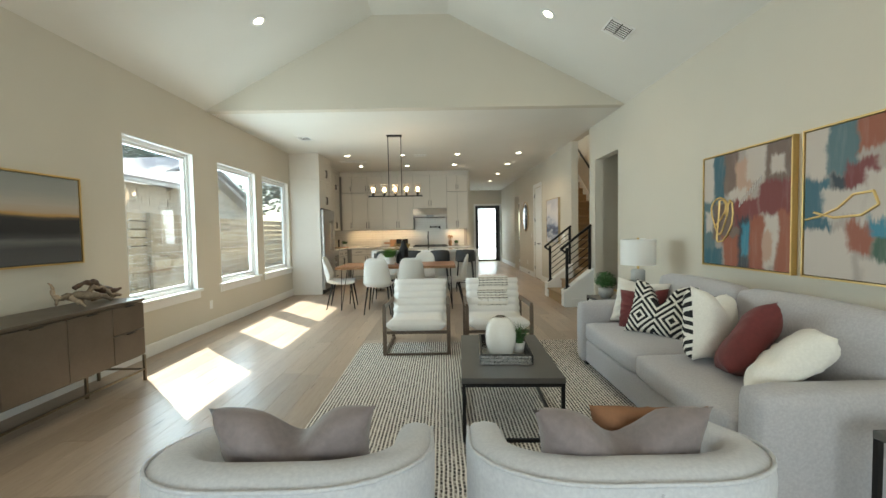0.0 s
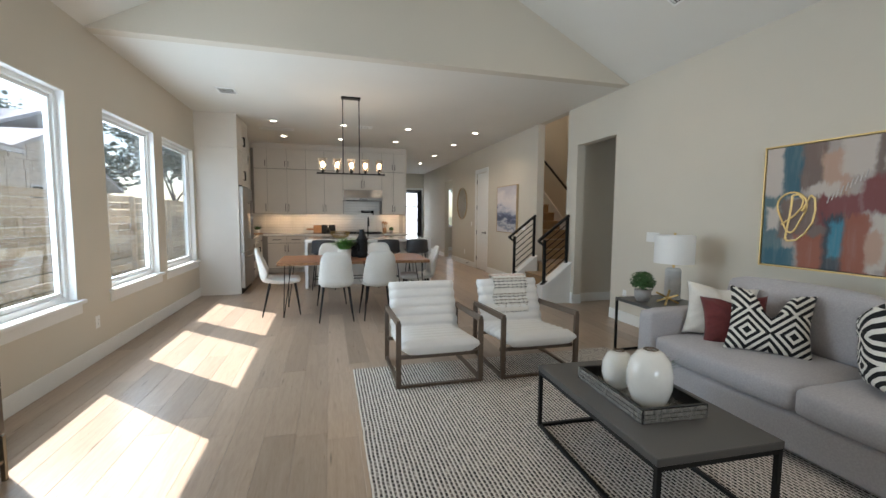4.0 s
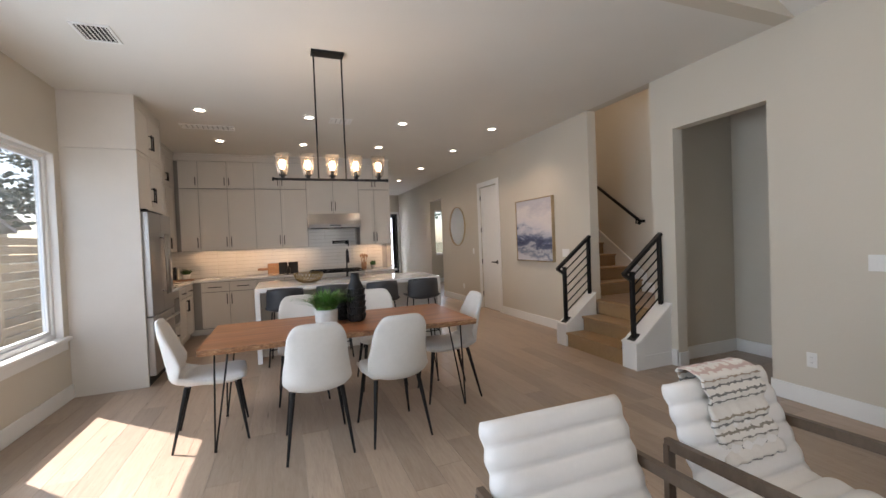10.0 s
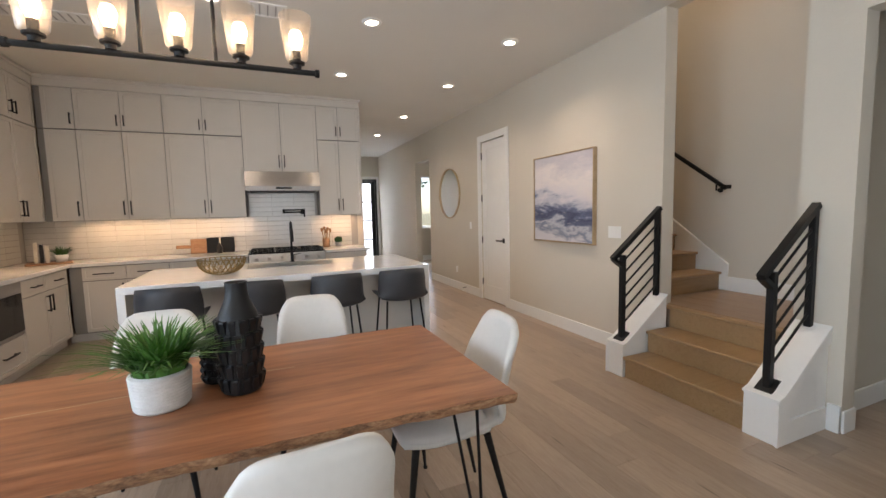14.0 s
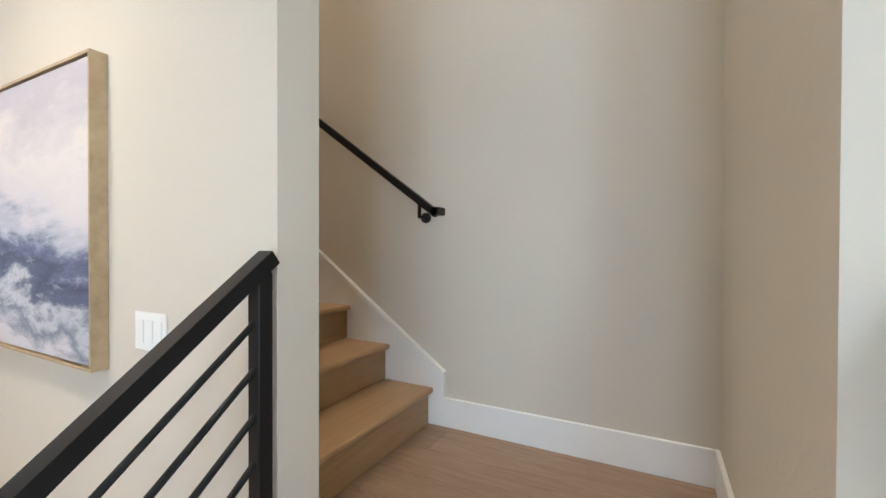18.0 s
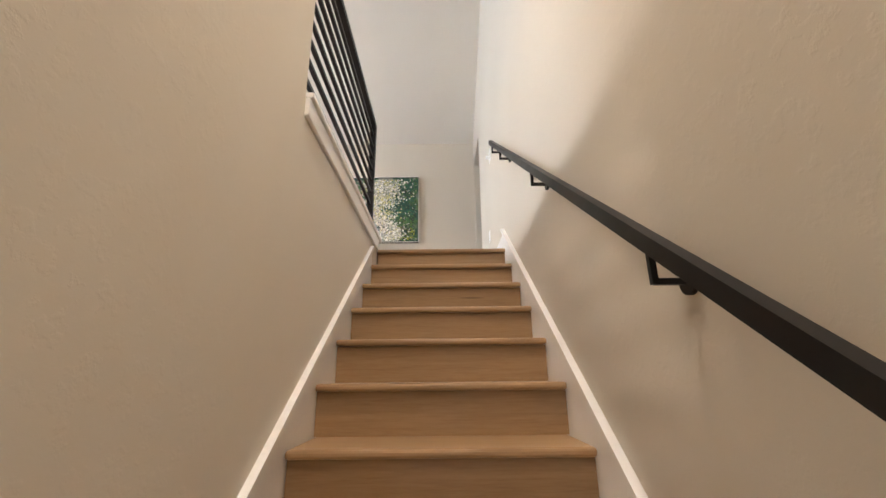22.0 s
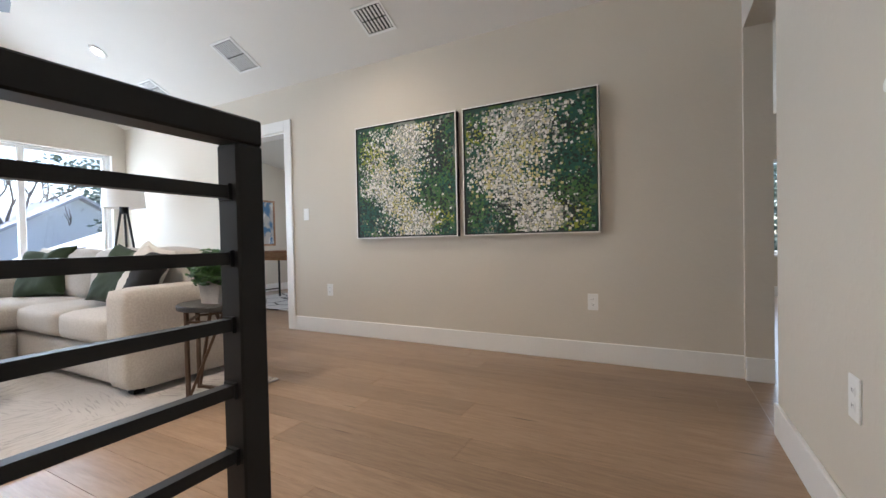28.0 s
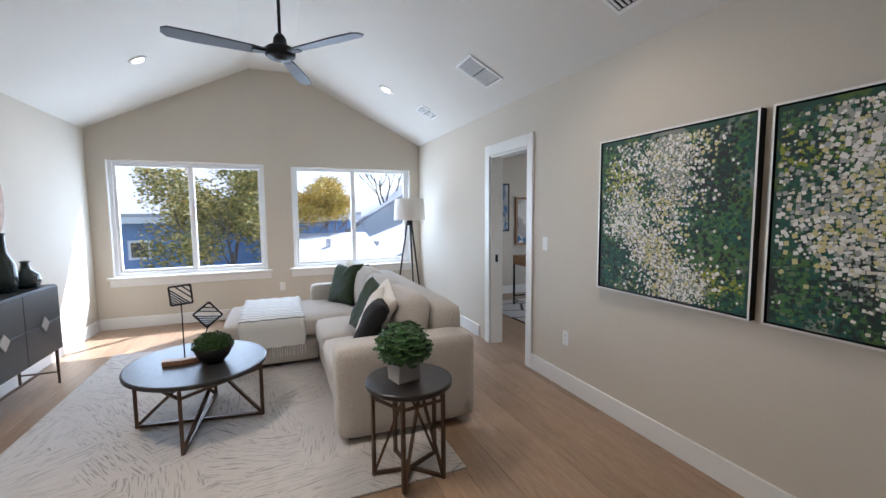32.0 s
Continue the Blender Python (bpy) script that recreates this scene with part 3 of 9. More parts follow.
sdoor = thing("door_3", "white study door folded back against the wall", "door", (0.26, NW + 0.15, F2), kind="structure")
part("door_leaf", B((0.0, 0.60, 0.0, 0.035, 0.01, 2.0), bev=0.002), TRIM, sdoor)
part("strike_plate", B((-0.7115, -0.710, -0.10, -0.07, 0.90, 0.98)), IRON, sdoor)

# ---- stairs ----
YR = [10.937 + 0.2555 * (k - 4) for k in range(4, 19)]
stair = thing("staircase", "honey oak staircase with bullnosed treads and white skirts", "staircase", kind="structure")
YA, YC = 9.775, 10.70
for k, xn in enumerate((2.49, 2.745)):
    part("tread", B((xn, xn + 0.30, YA, YC, (k + 1) * R1 - 0.028, (k + 1) * R1), bev=0.010, seg=2), STEP, stair)
    part("riser", B((xn + 0.03, xn + 0.048, YA, YC, k * R1, (k + 1) * R1 - 0.0285)), STEP, stair)
part("riser", B((3.03, 3.048, YA, YC, 2 * R1, 3 * R1 - 0.0285)), STEP, stair)
part("nosing", B((3.0, 3.09, YA, 10.75, 3 * R1 - 0.028, 3 * R1), bev=0.010, seg=2), STEP, stair)
part("landing_base", B((3.05, SX, 9.775, 11.05, 3 * R1 - 0.2, 3 * R1 - 0.029)), JOINT, stair)
for k in range(4, 19):
    y = YR[k - 4]
    x0, x1 = 3.146, 4.074
    if k < 18:
        part("tread", B((x0, x1, y, y + 0.30, k * R1 - 0.028, k * R1), bev=0.010, seg=2), STEP, stair)
    else:
        part("nosing", B((x0 - 0.003, x1 + 0.003, y, y + 0.09, k * R1 - 0.028, k * R1 + 0.001), bev=0.010, seg=2), STEP, stair)
    part("riser", B((x0 + 0.001, x1 - 0.001, y + 0.03, y + 0.048, (k - 1) * R1 + 0.0005, k * R1 - 0.0285)), STEP, stair)
# skirts on both sides of the upper flight
sl = R1 / 0.2555
for xa, xb, y1, nm in ((4.073, SX, 14.62, "skirt_board"), (3.136, 3.145, 14.30, "skirt_board")):
    ya = 10.885
    za = 3 * R1 + 0.22
    y_end = y1
    ze = za + (y_end - ya) * sl + 0.05
    z0 = 3 * R1 if xa > 4 else 3 * R1
    pts = [(ya, 3 * R1 + 0.001), (ya, za + 0.03), (y_end, ze - 0.03), (y_end, ze - 0.75), (11.3, 3 * R1 + 0.001)]
    part(nm, prism(bmesh.new(), pts, "x", xa, xb), TRIM, stair)
    part("skirt_cap", bar(bmesh.new(), ((xa + xb) / 2, ya, za + 0.037), ((xa + xb) / 2, y_end, ze - 0.023), 0.036, 0.022), TRIM, stair)

# low curbs beside the first steps, with steel rails
for nm, y0, y1 in (("north", 10.71, 10.87), ("south", 9.58, 9.765)):
    part("curb", prism(bmesh.new(), [(2.50, 0), (2.50, 0.27), (2.545, 0.285), (XE - 0.001, 0.64), (XE - 0.001, 0)], "y", y0, y1), TRIM, stair, "white painted stair curb")
    sl_c = (0.64 - 0.285) / (XE - 0.001 - 2.545)
    side, out = (y0, -1) if nm == "south" else (y1, 1)
    lo, hi = sorted((side, side + out * 0.014))
    zt = lambda x: 0.285 + (x - 2.545) * sl_c
    part("curb_frame", prism(bmesh.new(), [(2.488, 0), (2.488, 0.262), (2.545, 0.279), (XE - 0.002, zt(XE - 0.002) - 0.006), (XE - 0.002, zt(XE - 0.002) - 0.086), (2.60, zt(2.60) - 0.085), (2.60, 0.14), (XE - 0.002, 0.14), (XE - 0.002, 0)], "y", lo, hi), TRIM, stair)
    part("curb_cap", prism(bmesh.new(), [(2.488, 0.268), (2.488, 0.281), (2.543, 0.299), (XE - 0.002, 0.654), (XE - 0.002, 0.641), (2.545, 0.286)], "y", y0 - 0.016, y1 + 0.004), TRIM, stair)
part("pier_base", B((XE - 0.02, XE, 9.50, 9.565, 0, 0.17), bev=0.002), TRIM, stair)


def stair_rail(y):
    r = thing("stair_railing", "black steel stair railing with sloping round bars", "railing", (0, y, 0), group="railings beside the first steps")
    part("lower_post", B((2.55, 2.592, -0.021, 0.021, 0.30, 1.01), bev=0.003), IRON, r)
    part("base_plate", prism(bmesh.new(), [(2.52, 0.283), (2.625, 0.354), (2.625, 0.362), (2.52, 0.291)], "y", -0.05, 0.05), IRON, r)
    part("upper_post", B((2.945, 2.985, -0.019, 0.019, 0.63, 1.36), bev=0.003), IRON, r)
    part("handrail", bar(bmesh.new(), (2.46, 0, 0.985), (2.99, 0, 1.395), 0.046, 0.036), IRON, r)
    part("rail_return", bar(bmesh.new(), (2.465, 0, 0.985), (2.56, 0, 0.92), 0.046, 0.03), IRON, r)
    for k in range(6):
        z = 0.432 + k * 0.107
        part("bar", cyl(bmesh.new(), (2.59, 0, z), (2.95, 0, z + 0.279), 0.008, n=8), IRON, r)
    return r


stair_rail(10.79)
stair_rail(9.675)

# wall handrail of the upper flight
hr = thing("wall_handrail", "long black steel handrail on wall brackets", "handrail", (4.02, 0, 0))
hz = lambda y: 1.543 + (y - 10.86) * 0.7158
part("rail", bar(bmesh.new(), (0, 10.895, hz(10.895)), (0, 14.64, hz(14.64)), 0.028, 0.034), IRON, hr)
part("lower_return", B((-0.014, 0.0695, 10.885, 10.923, 1.564, 1.602), bev=0.004), IRON, hr)
for y in (10.99, 12.40, 13.30, 14.16, 14.54):
    z = hz(y)
    b = bar(bmesh.new(), (0, y, z - 0.016), (0, y, z - 0.085), 0.012, 0.012)
    bar(b, (0.0, y, z - 0.08), (0.062, y, z - 0.08), 0.012, 0.012)
    cyl(b, (0.060, y, z - 0.08), (0.0695, y, z - 0.08), 0.026)
    part("bracket", b, IRON, hr)

# guard beside the stair opening on the loft, on a white cap
struct("trim", B((XE - 0.025, XE + 0.165, LS + 0.0, 14.575, F2 + 0.068, F2 + 0.091), (XE + 0.1355, XE + 0.153, LS, 14.50, F2 - 0.006, F2 + 0.0675), (XE - 0.016, XE - 0.0005, LS, 14.56, F2, F2 + 0.0675), bev=0.003), TRIM, "white painted cap along the stair opening", "trim")
struct("wall_stair_rim", B((XE, XE + 0.135, LS, 14.56, 3.25, F2 + 0.0675)), WALL, "painted edge of the loft floor", "wall")
gr = thing("loft_guard", "black steel loft guard with square horizontal bars", "railing", (3.075, 0, F2 + 0.0915))
for y in (12.965, 14.516):
    part("post", B((-0.023, 0.023, y - 0.023, y + 0.023, 0.0005, 0.925), bev=0.003), IRON, gr)
part("top_rail", B((-0.023, 0.023, 12.942, 14.539, 0.9255, 0.965), bev=0.003), IRON, gr)
for k in range(9):
    z = 0.067 + k * 0.0982
    part("bar", B((-0.009, 0.009, 12.9885, 14.4925, z - 0.009, z + 0.009)), IRON, gr)
    for y in (12.9884, 14.4866):
        part("collar", B((-0.012, 0.012, y, y + 0.006, z - 0.012, z + 0.012)), IRON, gr)

# ---- living room ----
SOFA = weave("dove grey sofa cloth", (0.40, 0.385, 0.40), (0.47, 0.455, 0.465), 420, bumps=0.25, sheen=0.15)
ARMC = weave("pale grey armchair cloth", (0.50, 0.51, 0.55), (0.58, 0.59, 0.62), 420, bumps=0.25, sheen=0.15)
WHITE_HIDE = plain("white leather", (0.80, 0.79, 0.77), 0.42, var=0.03, bumps=0.06, bscale=320)
BRONZE = wood("dark stained wood frame", (0.07, 0.048, 0.033), (0.115, 0.08, 0.056), (0.15, 0.11, 0.08), 0.42, (6, 6, 2), per_object=False)
TOP_GREY = plain("grey stained table top", (0.085, 0.083, 0.080), 0.42, var=0.10, scale=9)
GOLD = plain("brushed gold", (0.70, 0.50, 0.22), 0.42, 1.0, var=0.08)
GLAZE = plain("white crackle glaze", (0.80, 0.79, 0.75), 0.10, var=0.04, coat=0.6)
CREAM = weave("cream slub cloth", (0.72, 0.69, 0.63), (0.79, 0.76, 0.70), 300)
BURG = plain("burgundy velvet", (0.135, 0.022, 0.022), 0.8, var=0.25, sheen=0.1, bumps=0.1)
MAUVE = plain("mauve velvet", (0.19, 0.155, 0.155), 0.75, var=0.25, sheen=0.25, bumps=0.1)
TAN = plain("tan suede", (0.22, 0.10, 0.048), 0.8, var=0.15, bumps=0.1)
LINEN = glowing("lampshade linen", (0.80, 0.79, 0.77), 0.0)
LEAF = plain("green leaves", (0.034, 0.102, 0.022), 0.5, var=0.5, scale=34)
BLADES = plain("fresh grass blades", (0.070, 0.185, 0.034), 0.45, var=0.5, scale=34)
CONC = plain("grey concrete pot", (0.36, 0.35, 0.34), 0.8, var=0.18, scale=20, bumps=0.25, bscale=60)
POT_W = plain("white ceramic pot", (0.75, 0.74, 0.72), 0.4, var=0.04)


def diamonds(name):
    """Black and cream concentric diamonds."""
    m, nt, b = nodes_of(name)
    tc = nt.nodes.new("ShaderNodeTexCoord")
    sep = nt.nodes.new("ShaderNodeSeparateXYZ")
    link(nt, tc.outputs["Object"], sep.inputs[0])

    def mth(op, a, c=None):
        n = nt.nodes.new("ShaderNodeMath")
        n.operation = op
        for s, v in zip(n.inputs, (a, c)):
            if isinstance(v, (int, float)):
                s.default_value = v
            elif v is not None:
                link(nt, v, s)
        return n.outputs[0]
    ax = mth("PINGPONG", mth("ADD", sep.outputs[0], 0.125), 0.125)
    az = mth("PINGPONG", mth("ADD", sep.outputs[2], 0.145), 0.145)
    s = mth("MULTIPLY", mth("ADD", ax, az), 19.5)
    f = mth("GREATER_THAN", mth("FRACT", s), 0.52)
    link(nt, mixc(nt, f, (0.012, 0.012, 0.013), (0.76, 0.73, 0.67)), b.inputs["Base Color"])
    b.inputs["Roughness"].default_value = 0.95
    bump(nt, b, noise_node(nt, tc.outputs["Object"], 220).outputs[0], 0.3, 0.002)
    return m


DIAM = diamonds("black and cream diamond weave")


def pillow_bm(w=0.48, h=0.48, t=0.17, chop=0.0, n=26, crease=0.0):
    """A stuffed square cushion standing in the xz plane, with drawn-in sides and, if chop, a dented top."""
    bm = bmesh.new()
    rows = {}
    for side in (1, -1):
        for i in range(n + 1):
            for j in range(n + 1):
                u, v = 2 * i / n - 1, 2 * j / n - 1
                k = (1 - u ** 4) * (1 - v ** 4)
                edge = i in (0, n) or j in (0, n)
                if edge and side == -1:
                    rows[side, i, j] = rows[1, i, j]
                    continue
                pin = 1 - 0.11 * (1 - abs(v) ** 2) * abs(u) ** 3
                pinz = 1 - 0.11 * (1 - abs(u) ** 2) * abs(v) ** 3
                z = v * h / 2 * pinz
                if chop and v > 0:
                    z -= chop * v * math.exp(-(u / 0.30) ** 2)
                y = side * t / 2 * max(0, k) ** 0.5
                wob = noise.noise(Vector((u * 1.7, v * 1.7, side * 2.0 + w * 9))) * 0.014
                # creases that run in from the drawn sides and die out over the stuffed middle
                ang, far = math.atan2(v, u), max(abs(u), abs(v))
                wob += crease * far * (1 - far ** 6) * (1 - abs(noise.noise(Vector((3.2 * math.cos(ang) + far, 3.2 * math.sin(ang), side + w * 5)))) * 3.2)
                rows[side, i, j] = bm.verts.new((u * w / 2 * pin, y + (0 if edge else wob), z + h / 2))
    for side in (1, -1):
        for i in range(n):
            for j in range(n):
                q = [rows[side, i, j], rows[side, i + 1, j], rows[side, i + 1, j + 1], rows[side, i, j + 1]]
                bm.faces.new(q if side == -1 else q[::-1])
    bmesh.ops.recalc_face_normals(bm, faces=bm.faces[:])
    return bm


def pillow(label, mat, at, rz, lean, w=0.48, t=0.17, chop=0.0, roll=0.0, group="pillows on the grey sofa", h=None, back=None, crease=0.010):
    ob = new("throw_pillow", mesh_of("throw_pillow", pillow_bm(w, h or w, t, chop, crease=crease), mat, True))
    ob.matrix_basis = pose(*at, 0, 0, rz) @ pose(0, 0, 0, lean, roll, 0)
    if back:
        ob.data.materials.append(back)
        for f in ob.data.polygons:
            f.material_index = 1 if f.center.y < 0 else 0
    return tagged(ob, label, "pillow", group)


def soft(x0, x1, y0, y1, z0, z1, r=0.05, puff=0.02, n=8):
    """An upholstered block: rounded edges and faces that swell a little."""
    bm = bmesh.new()
    bmesh.ops.create_cube(bm, size=1)
    bmesh.ops.subdivide_edges(bm, edges=bm.edges[:], cuts=n, use_grid_fill=True)
    c, d = Vector(((x0 + x1) / 2, (y0 + y1) / 2, (z0 + z1) / 2)), Vector((x1 - x0, y1 - y0, z1 - z0))
    for v in bm.verts:
        p = v.co * 2
        q = Vector((p.x * d.x / 2, p.y * d.y / 2, p.z * d.z / 2))
        rr = min(r, min(d) * 0.48)
        core = Vector([max(-d[k] / 2 + rr, min(d[k] / 2 - rr, q[k])) for k in range(3)])
        off = q - core
        if off.length > 1e-6:
            q = core + off.normalized() * rr
        for k in range(3):
            if abs(p[k]) > 0.999:
                a, b2 = (k + 1) % 3, (k + 2) % 3
                q[k] += math.copysign(puff * (1 - p[a] ** 2) * (1 - p[b2] ** 2), p[k])
        v.co = c + q
    # pull the grid towards the edges, so that the rounding is well sampled
    return bm


def sofa_living():
    s = thing("sofa", "dove grey two-seat sofa with track arms", "sofa", (0, 0, 0))
    P = lambda nm, *a, **k: part(nm, soft(*a, **k), SOFA, s, smooth=True)
    P("base", 1.78, 2.86, 4.23, 6.61, 0.05, 0.28, r=0.03, puff=0.004)
    P("arm", 1.74, 2.88, 4.22, 4.40, 0.05, 0.63, r=0.05, puff=0.006)
    P("arm", 1.74, 2.88, 6.445, 6.62, 0.05, 0.63, r=0.05, puff=0.006)
    P("backrest", 2.62, 2.90, 4.405, 6.44, 0.10, 0.80, r=0.06, puff=0.008)
    for a, b in ((4.405, 5.418), (5.422, 6.44)):
        P("seat_cushion", 1.75, 2.62, a, b, 0.275, 0.455, r=0.05, puff=0.018)
        c = part("back_cushion", soft(-0.12, 0.10, a, b, 0, 0.46, r=0.07, puff=0.022), SOFA, s, smooth=True)
        c.matrix_basis = pose(2.50, 0, 0.44, 0, 9, 0)
    for x, y in ((1.83, 4.3), (1.83, 6.54), (2.8, 4.3), (2.8, 6.54)):
        part("foot", B((x - 0.03, x + 0.03, y - 0.03, y + 0.03, 0.012, 0.055)), IRON, s)


sofa_living()
pillow("cream slub pillow in the sofa corner", CREAM, (2.14, 6.23, 0.455), -48, -19, 0.47, 0.15, 0.02, h=0.42, roll=3, crease=0.016)
pillow("burgundy velvet pillow behind a patterned one", BURG, (2.11, 6.04, 0.45), -48, -21, 0.42, 0.14, 0.03, roll=-6, h=0.37, crease=0.022)
pillow("black and cream diamond pillow dented at the top", DIAM, (2.11, 5.83, 0.45), -47, -22, 0.49, 0.17, 0.19, roll=4, h=0.46)
pillow("diamond pillow turned to its plain white back", DIAM, (2.16, 5.20, 0.45), 30, -8, 0.47, 0.23, 0.08, roll=12, back=CREAM)
pillow("burgundy velvet pillow leaning on the sofa", BURG, (2.07, 4.95, 0.445), 62, 30, 0.47, 0.19, 0.02, roll=22)
pillow("large cream pillow against the sofa arm", CREAM, (2.02, 4.69, 0.47), 52, 44, 0.60, 0.17, 0.03, roll=8, h=0.46, crease=0.014)


def armchair(x0, x1):
    """A tub chair: back and arms are one padded wall that runs round the seat in a U, with a piped outer edge."""
    y0, y1, t, R = 3.57, 4.14, 0.14, 0.34
    a = thing("armchair", "pale grey tub armchair with piped arms", "armchair", (0, 0, 0), group="armchairs with their backs to the start")
    line = [((x0 + t / 2, y1 - k * (y1 - y0 - R) / 6), (-1, 0)) for k in range(6)]
    for k in range(9):
        q = math.pi + k * math.pi / 16
        line.append(((x0 + R + (R - t / 2) * math.cos(q), y0 + R + (R - t / 2) * math.sin(q)), (math.cos(q), math.sin(q))))
    mid = (x0 + x1) / 2
    line += [((mid, y0 + t / 2), (0, -1))] + [((2 * mid - p[0], p[1]), (-n[0], n[1])) for p, n in line[::-1]]
    bm, rings, edge = bmesh.new(), [], []
    for k, (p, n) in enumerate(line):
        f = min(1, max(0, (p[1] - y0) / (y1 - y0)))
        h = 0.718 - 0.125 * f ** 0.9
        fl_ = 0.02 * (1 - f)
        sec = [(0.40, 0.10), (0.47, 0.14), (0.5, 0.30), (0.5 + fl_ / t, h - 0.07), (0.46 + fl_ / t, h - 0.03), (0.30, h - 0.006), (0.0, h), (-0.30, h - 0.008), (-0.47, h - 0.04), (-0.5, h - 0.09), (-0.5, 0.12)]
        shrink = 0.75 if k in (0, len(line) - 1) else 1.0
        rings.append([bm.verts.new((p[0] + n[0] * o * t * shrink, p[1] + n[1] * o * t * shrink, z if shrink == 1 else z - 0.012 * (z > 0.3))) for o, z in sec])
        edge.append((p[0] + n[0] * (0.44 * t + fl_), p[1] + n[1] * (0.44 * t + fl_), h - 0.020))
    for u, w in zip(rings, rings[1:]):
        for j in range(len(u)):
            bm.faces.new((u[j], u[(j + 1) % len(u)], w[(j + 1) % len(u)], w[j]))
    for r in (rings[0], rings[-1]):
        bm.faces.new(r)
    bmesh.ops.recalc_face_normals(bm, faces=bm.faces[:])
    bk = part("tub_back", bm, ARMC, a, smooth=True)
    pb = bmesh.new()
    for p, q in zip(edge[1:-1], edge[2:-1]):
        cyl(pb, p, q, 0.006, n=8, caps=False)
    part("piping", pb, ARMC, bk, smooth=True)
    part("seam", cyl(bmesh.new(), (mid, y0 - 0.019, 0.66), (mid, y0 + 0.001, 0.16), 0.003, n=6), ARMC, bk)
    part("seat", soft(x0 + t + 0.002, x1 - t - 0.002, y0 + t, y1 + 0.02, 0.24, 0.45, r=0.06, puff=0.02), ARMC, a, smooth=True)
    part("seat_base", soft(x0 + 0.10, x1 - 0.10, y0 + 0.10, y1 - 0.01, 0.11, 0.235, r=0.03, puff=0.004), ARMC, a, smooth=True)
    for x in (x0 + 0.18, x1 - 0.18):
        for y in (y0 + 0.16, y1 - 0.12):
            part("leg", cyl(bmesh.new(), (x, y, 0), (x, y, 0.12), 0.015, 0.024, 10), BRONZE, a)


armchair(-0.515, 0.375)
armchair(0.50, 1.43)
pillow("mauve velvet pillow on the pale armchair", MAUVE, (-0.04, 3.84, 0.46), 0, 12, 0.50, 0.14, 0.10, group="pillows on the armchairs", h=0.36)
pillow("mauve velvet pillow dented at the top on the pale armchair", MAUVE, (0.945, 3.81, 0.46), 0, 12, 0.53, 0.14, 0.10, group="pillows on the armchairs", h=0.35)
pillow("tan suede pillow behind a mauve one", TAN, (1.09, 3.935, 0.46), -4, 12, 0.38, 0.09, 0.0, group="pillows on the armchairs", h=0.295)


def lounge(x, y, rz):
    """A low lounge chair: two wooden loops, a channelled white sling seat and back."""
    c = thing("lounge_chair", "white channelled lounge chair on a dark wood loop frame", "lounge chair", (x, y, 0), rz, "pair of lounge chairs")
    w, dy = 0.342, 0.365
    for s in (-1, 1):
        X = s * w
        for nm, a, b, ww, hh in (("front_post", (X, -dy, 0.0), (X, -dy, 0.535), 0.04, 0.026), ("back_post", (X, dy, 0.0), (X, dy, 0.505), 0.04, 0.026),
                                 ("floor_rail", (X, -dy + 0.015, 0.018), (X, dy - 0.015, 0.018), 0.026, 0.036), ("armrest", (X, -dy - 0.012, 0.535), (X, dy + 0.012, 0.505), 0.028, 0.045)):
            part(nm, bar(bmesh.new(), a, b, ww, hh), BRONZE, c)
    for nm, yy, zz in (("front_stretcher", -dy, 0.018), ("seat_rail", -0.30, 0.24), ("back_rail", 0.30, 0.22)):
        part(nm, bar(bmesh.new(), (-w, yy, zz), (w, yy, zz), 0.03, 0.03), BRONZE, c)
    # channels: a chain of rounded rolls along the seat and up the back
    def rolls(nm, p0, p1, n, thick):
        p0, p1 = Vector(p0), Vector(p1)
        d = (p1 - p0) / n
        bm = bmesh.new()
        nrm = Vector((0, -d.z, d.y)).normalized()
        K, M = 8, 10
        prev = None
        for side in (1, -1):
            grid = []
            for i in range(n * K + 1):
                f = i / K
                bulge = thick * (0.62 + 0.38 * abs(math.sin(math.pi * f)) ** 0.5)
                if i in (0, n * K):
                    bulge = 0.0 if side == -1 else 0.001
                row = []
                for j in range(M + 1):
                    u = 2 * j / M - 1
                    e = max(0.0, 1 - abs(u) ** 8) ** 0.5
                    q = p0 + d * f + nrm * (side * bulge * 0.5 * (0.25 + 0.75 * e)) + Vector((u * (0.315 + 0.008 * math.sin(math.pi * f) ** 2), 0, 0))
                    row.append(bm.verts.new(q))
                grid.append(row)
            for i in range(n * K):
                for j in range(M):
                    bm.faces.new((grid[i][j], grid[i + 1][j], grid[i + 1][j + 1], grid[i][j + 1]))
            for row_a, row_b in ([(prev, grid)] if prev else []):
                for i in range(n * K):
                    for j in (0, M):
                        bm.faces.new((row_a[i][j], row_a[i + 1][j], row_b[i + 1][j], row_b[i][j]))
                for i in (0, n * K):
                    for j in range(M):
                        bm.faces.new((row_a[i][j], row_a[i][j + 1], row_b[i][j + 1], row_b[i][j]))
            prev = grid
        bmesh.ops.recalc_face_normals(bm, faces=bm.faces[:])
        part(nm, bm, WHITE_HIDE, c, smooth=True)
    rolls("seat_cushion", (0, -0.42, 0.345), (0, 0.24, 0.285), 6, 0.13)
    rolls("back_cushion", (0, 0.20, 0.27), (0, 0.415, 0.74), 6, 0.10)
    return c


lounge(0.135, 7.295, -0.5)
lounge(1.02, 7.275, -1)

# throw over the back of one lounge chair
THROW = weave("cream knitted throw", (0.62, 0.58, 0.53), (0.80, 0.77, 0.72), 90, bumps=0.8)
_nt, _b = THROW.node_tree, THROW.node_tree.nodes["Principled BSDF"]
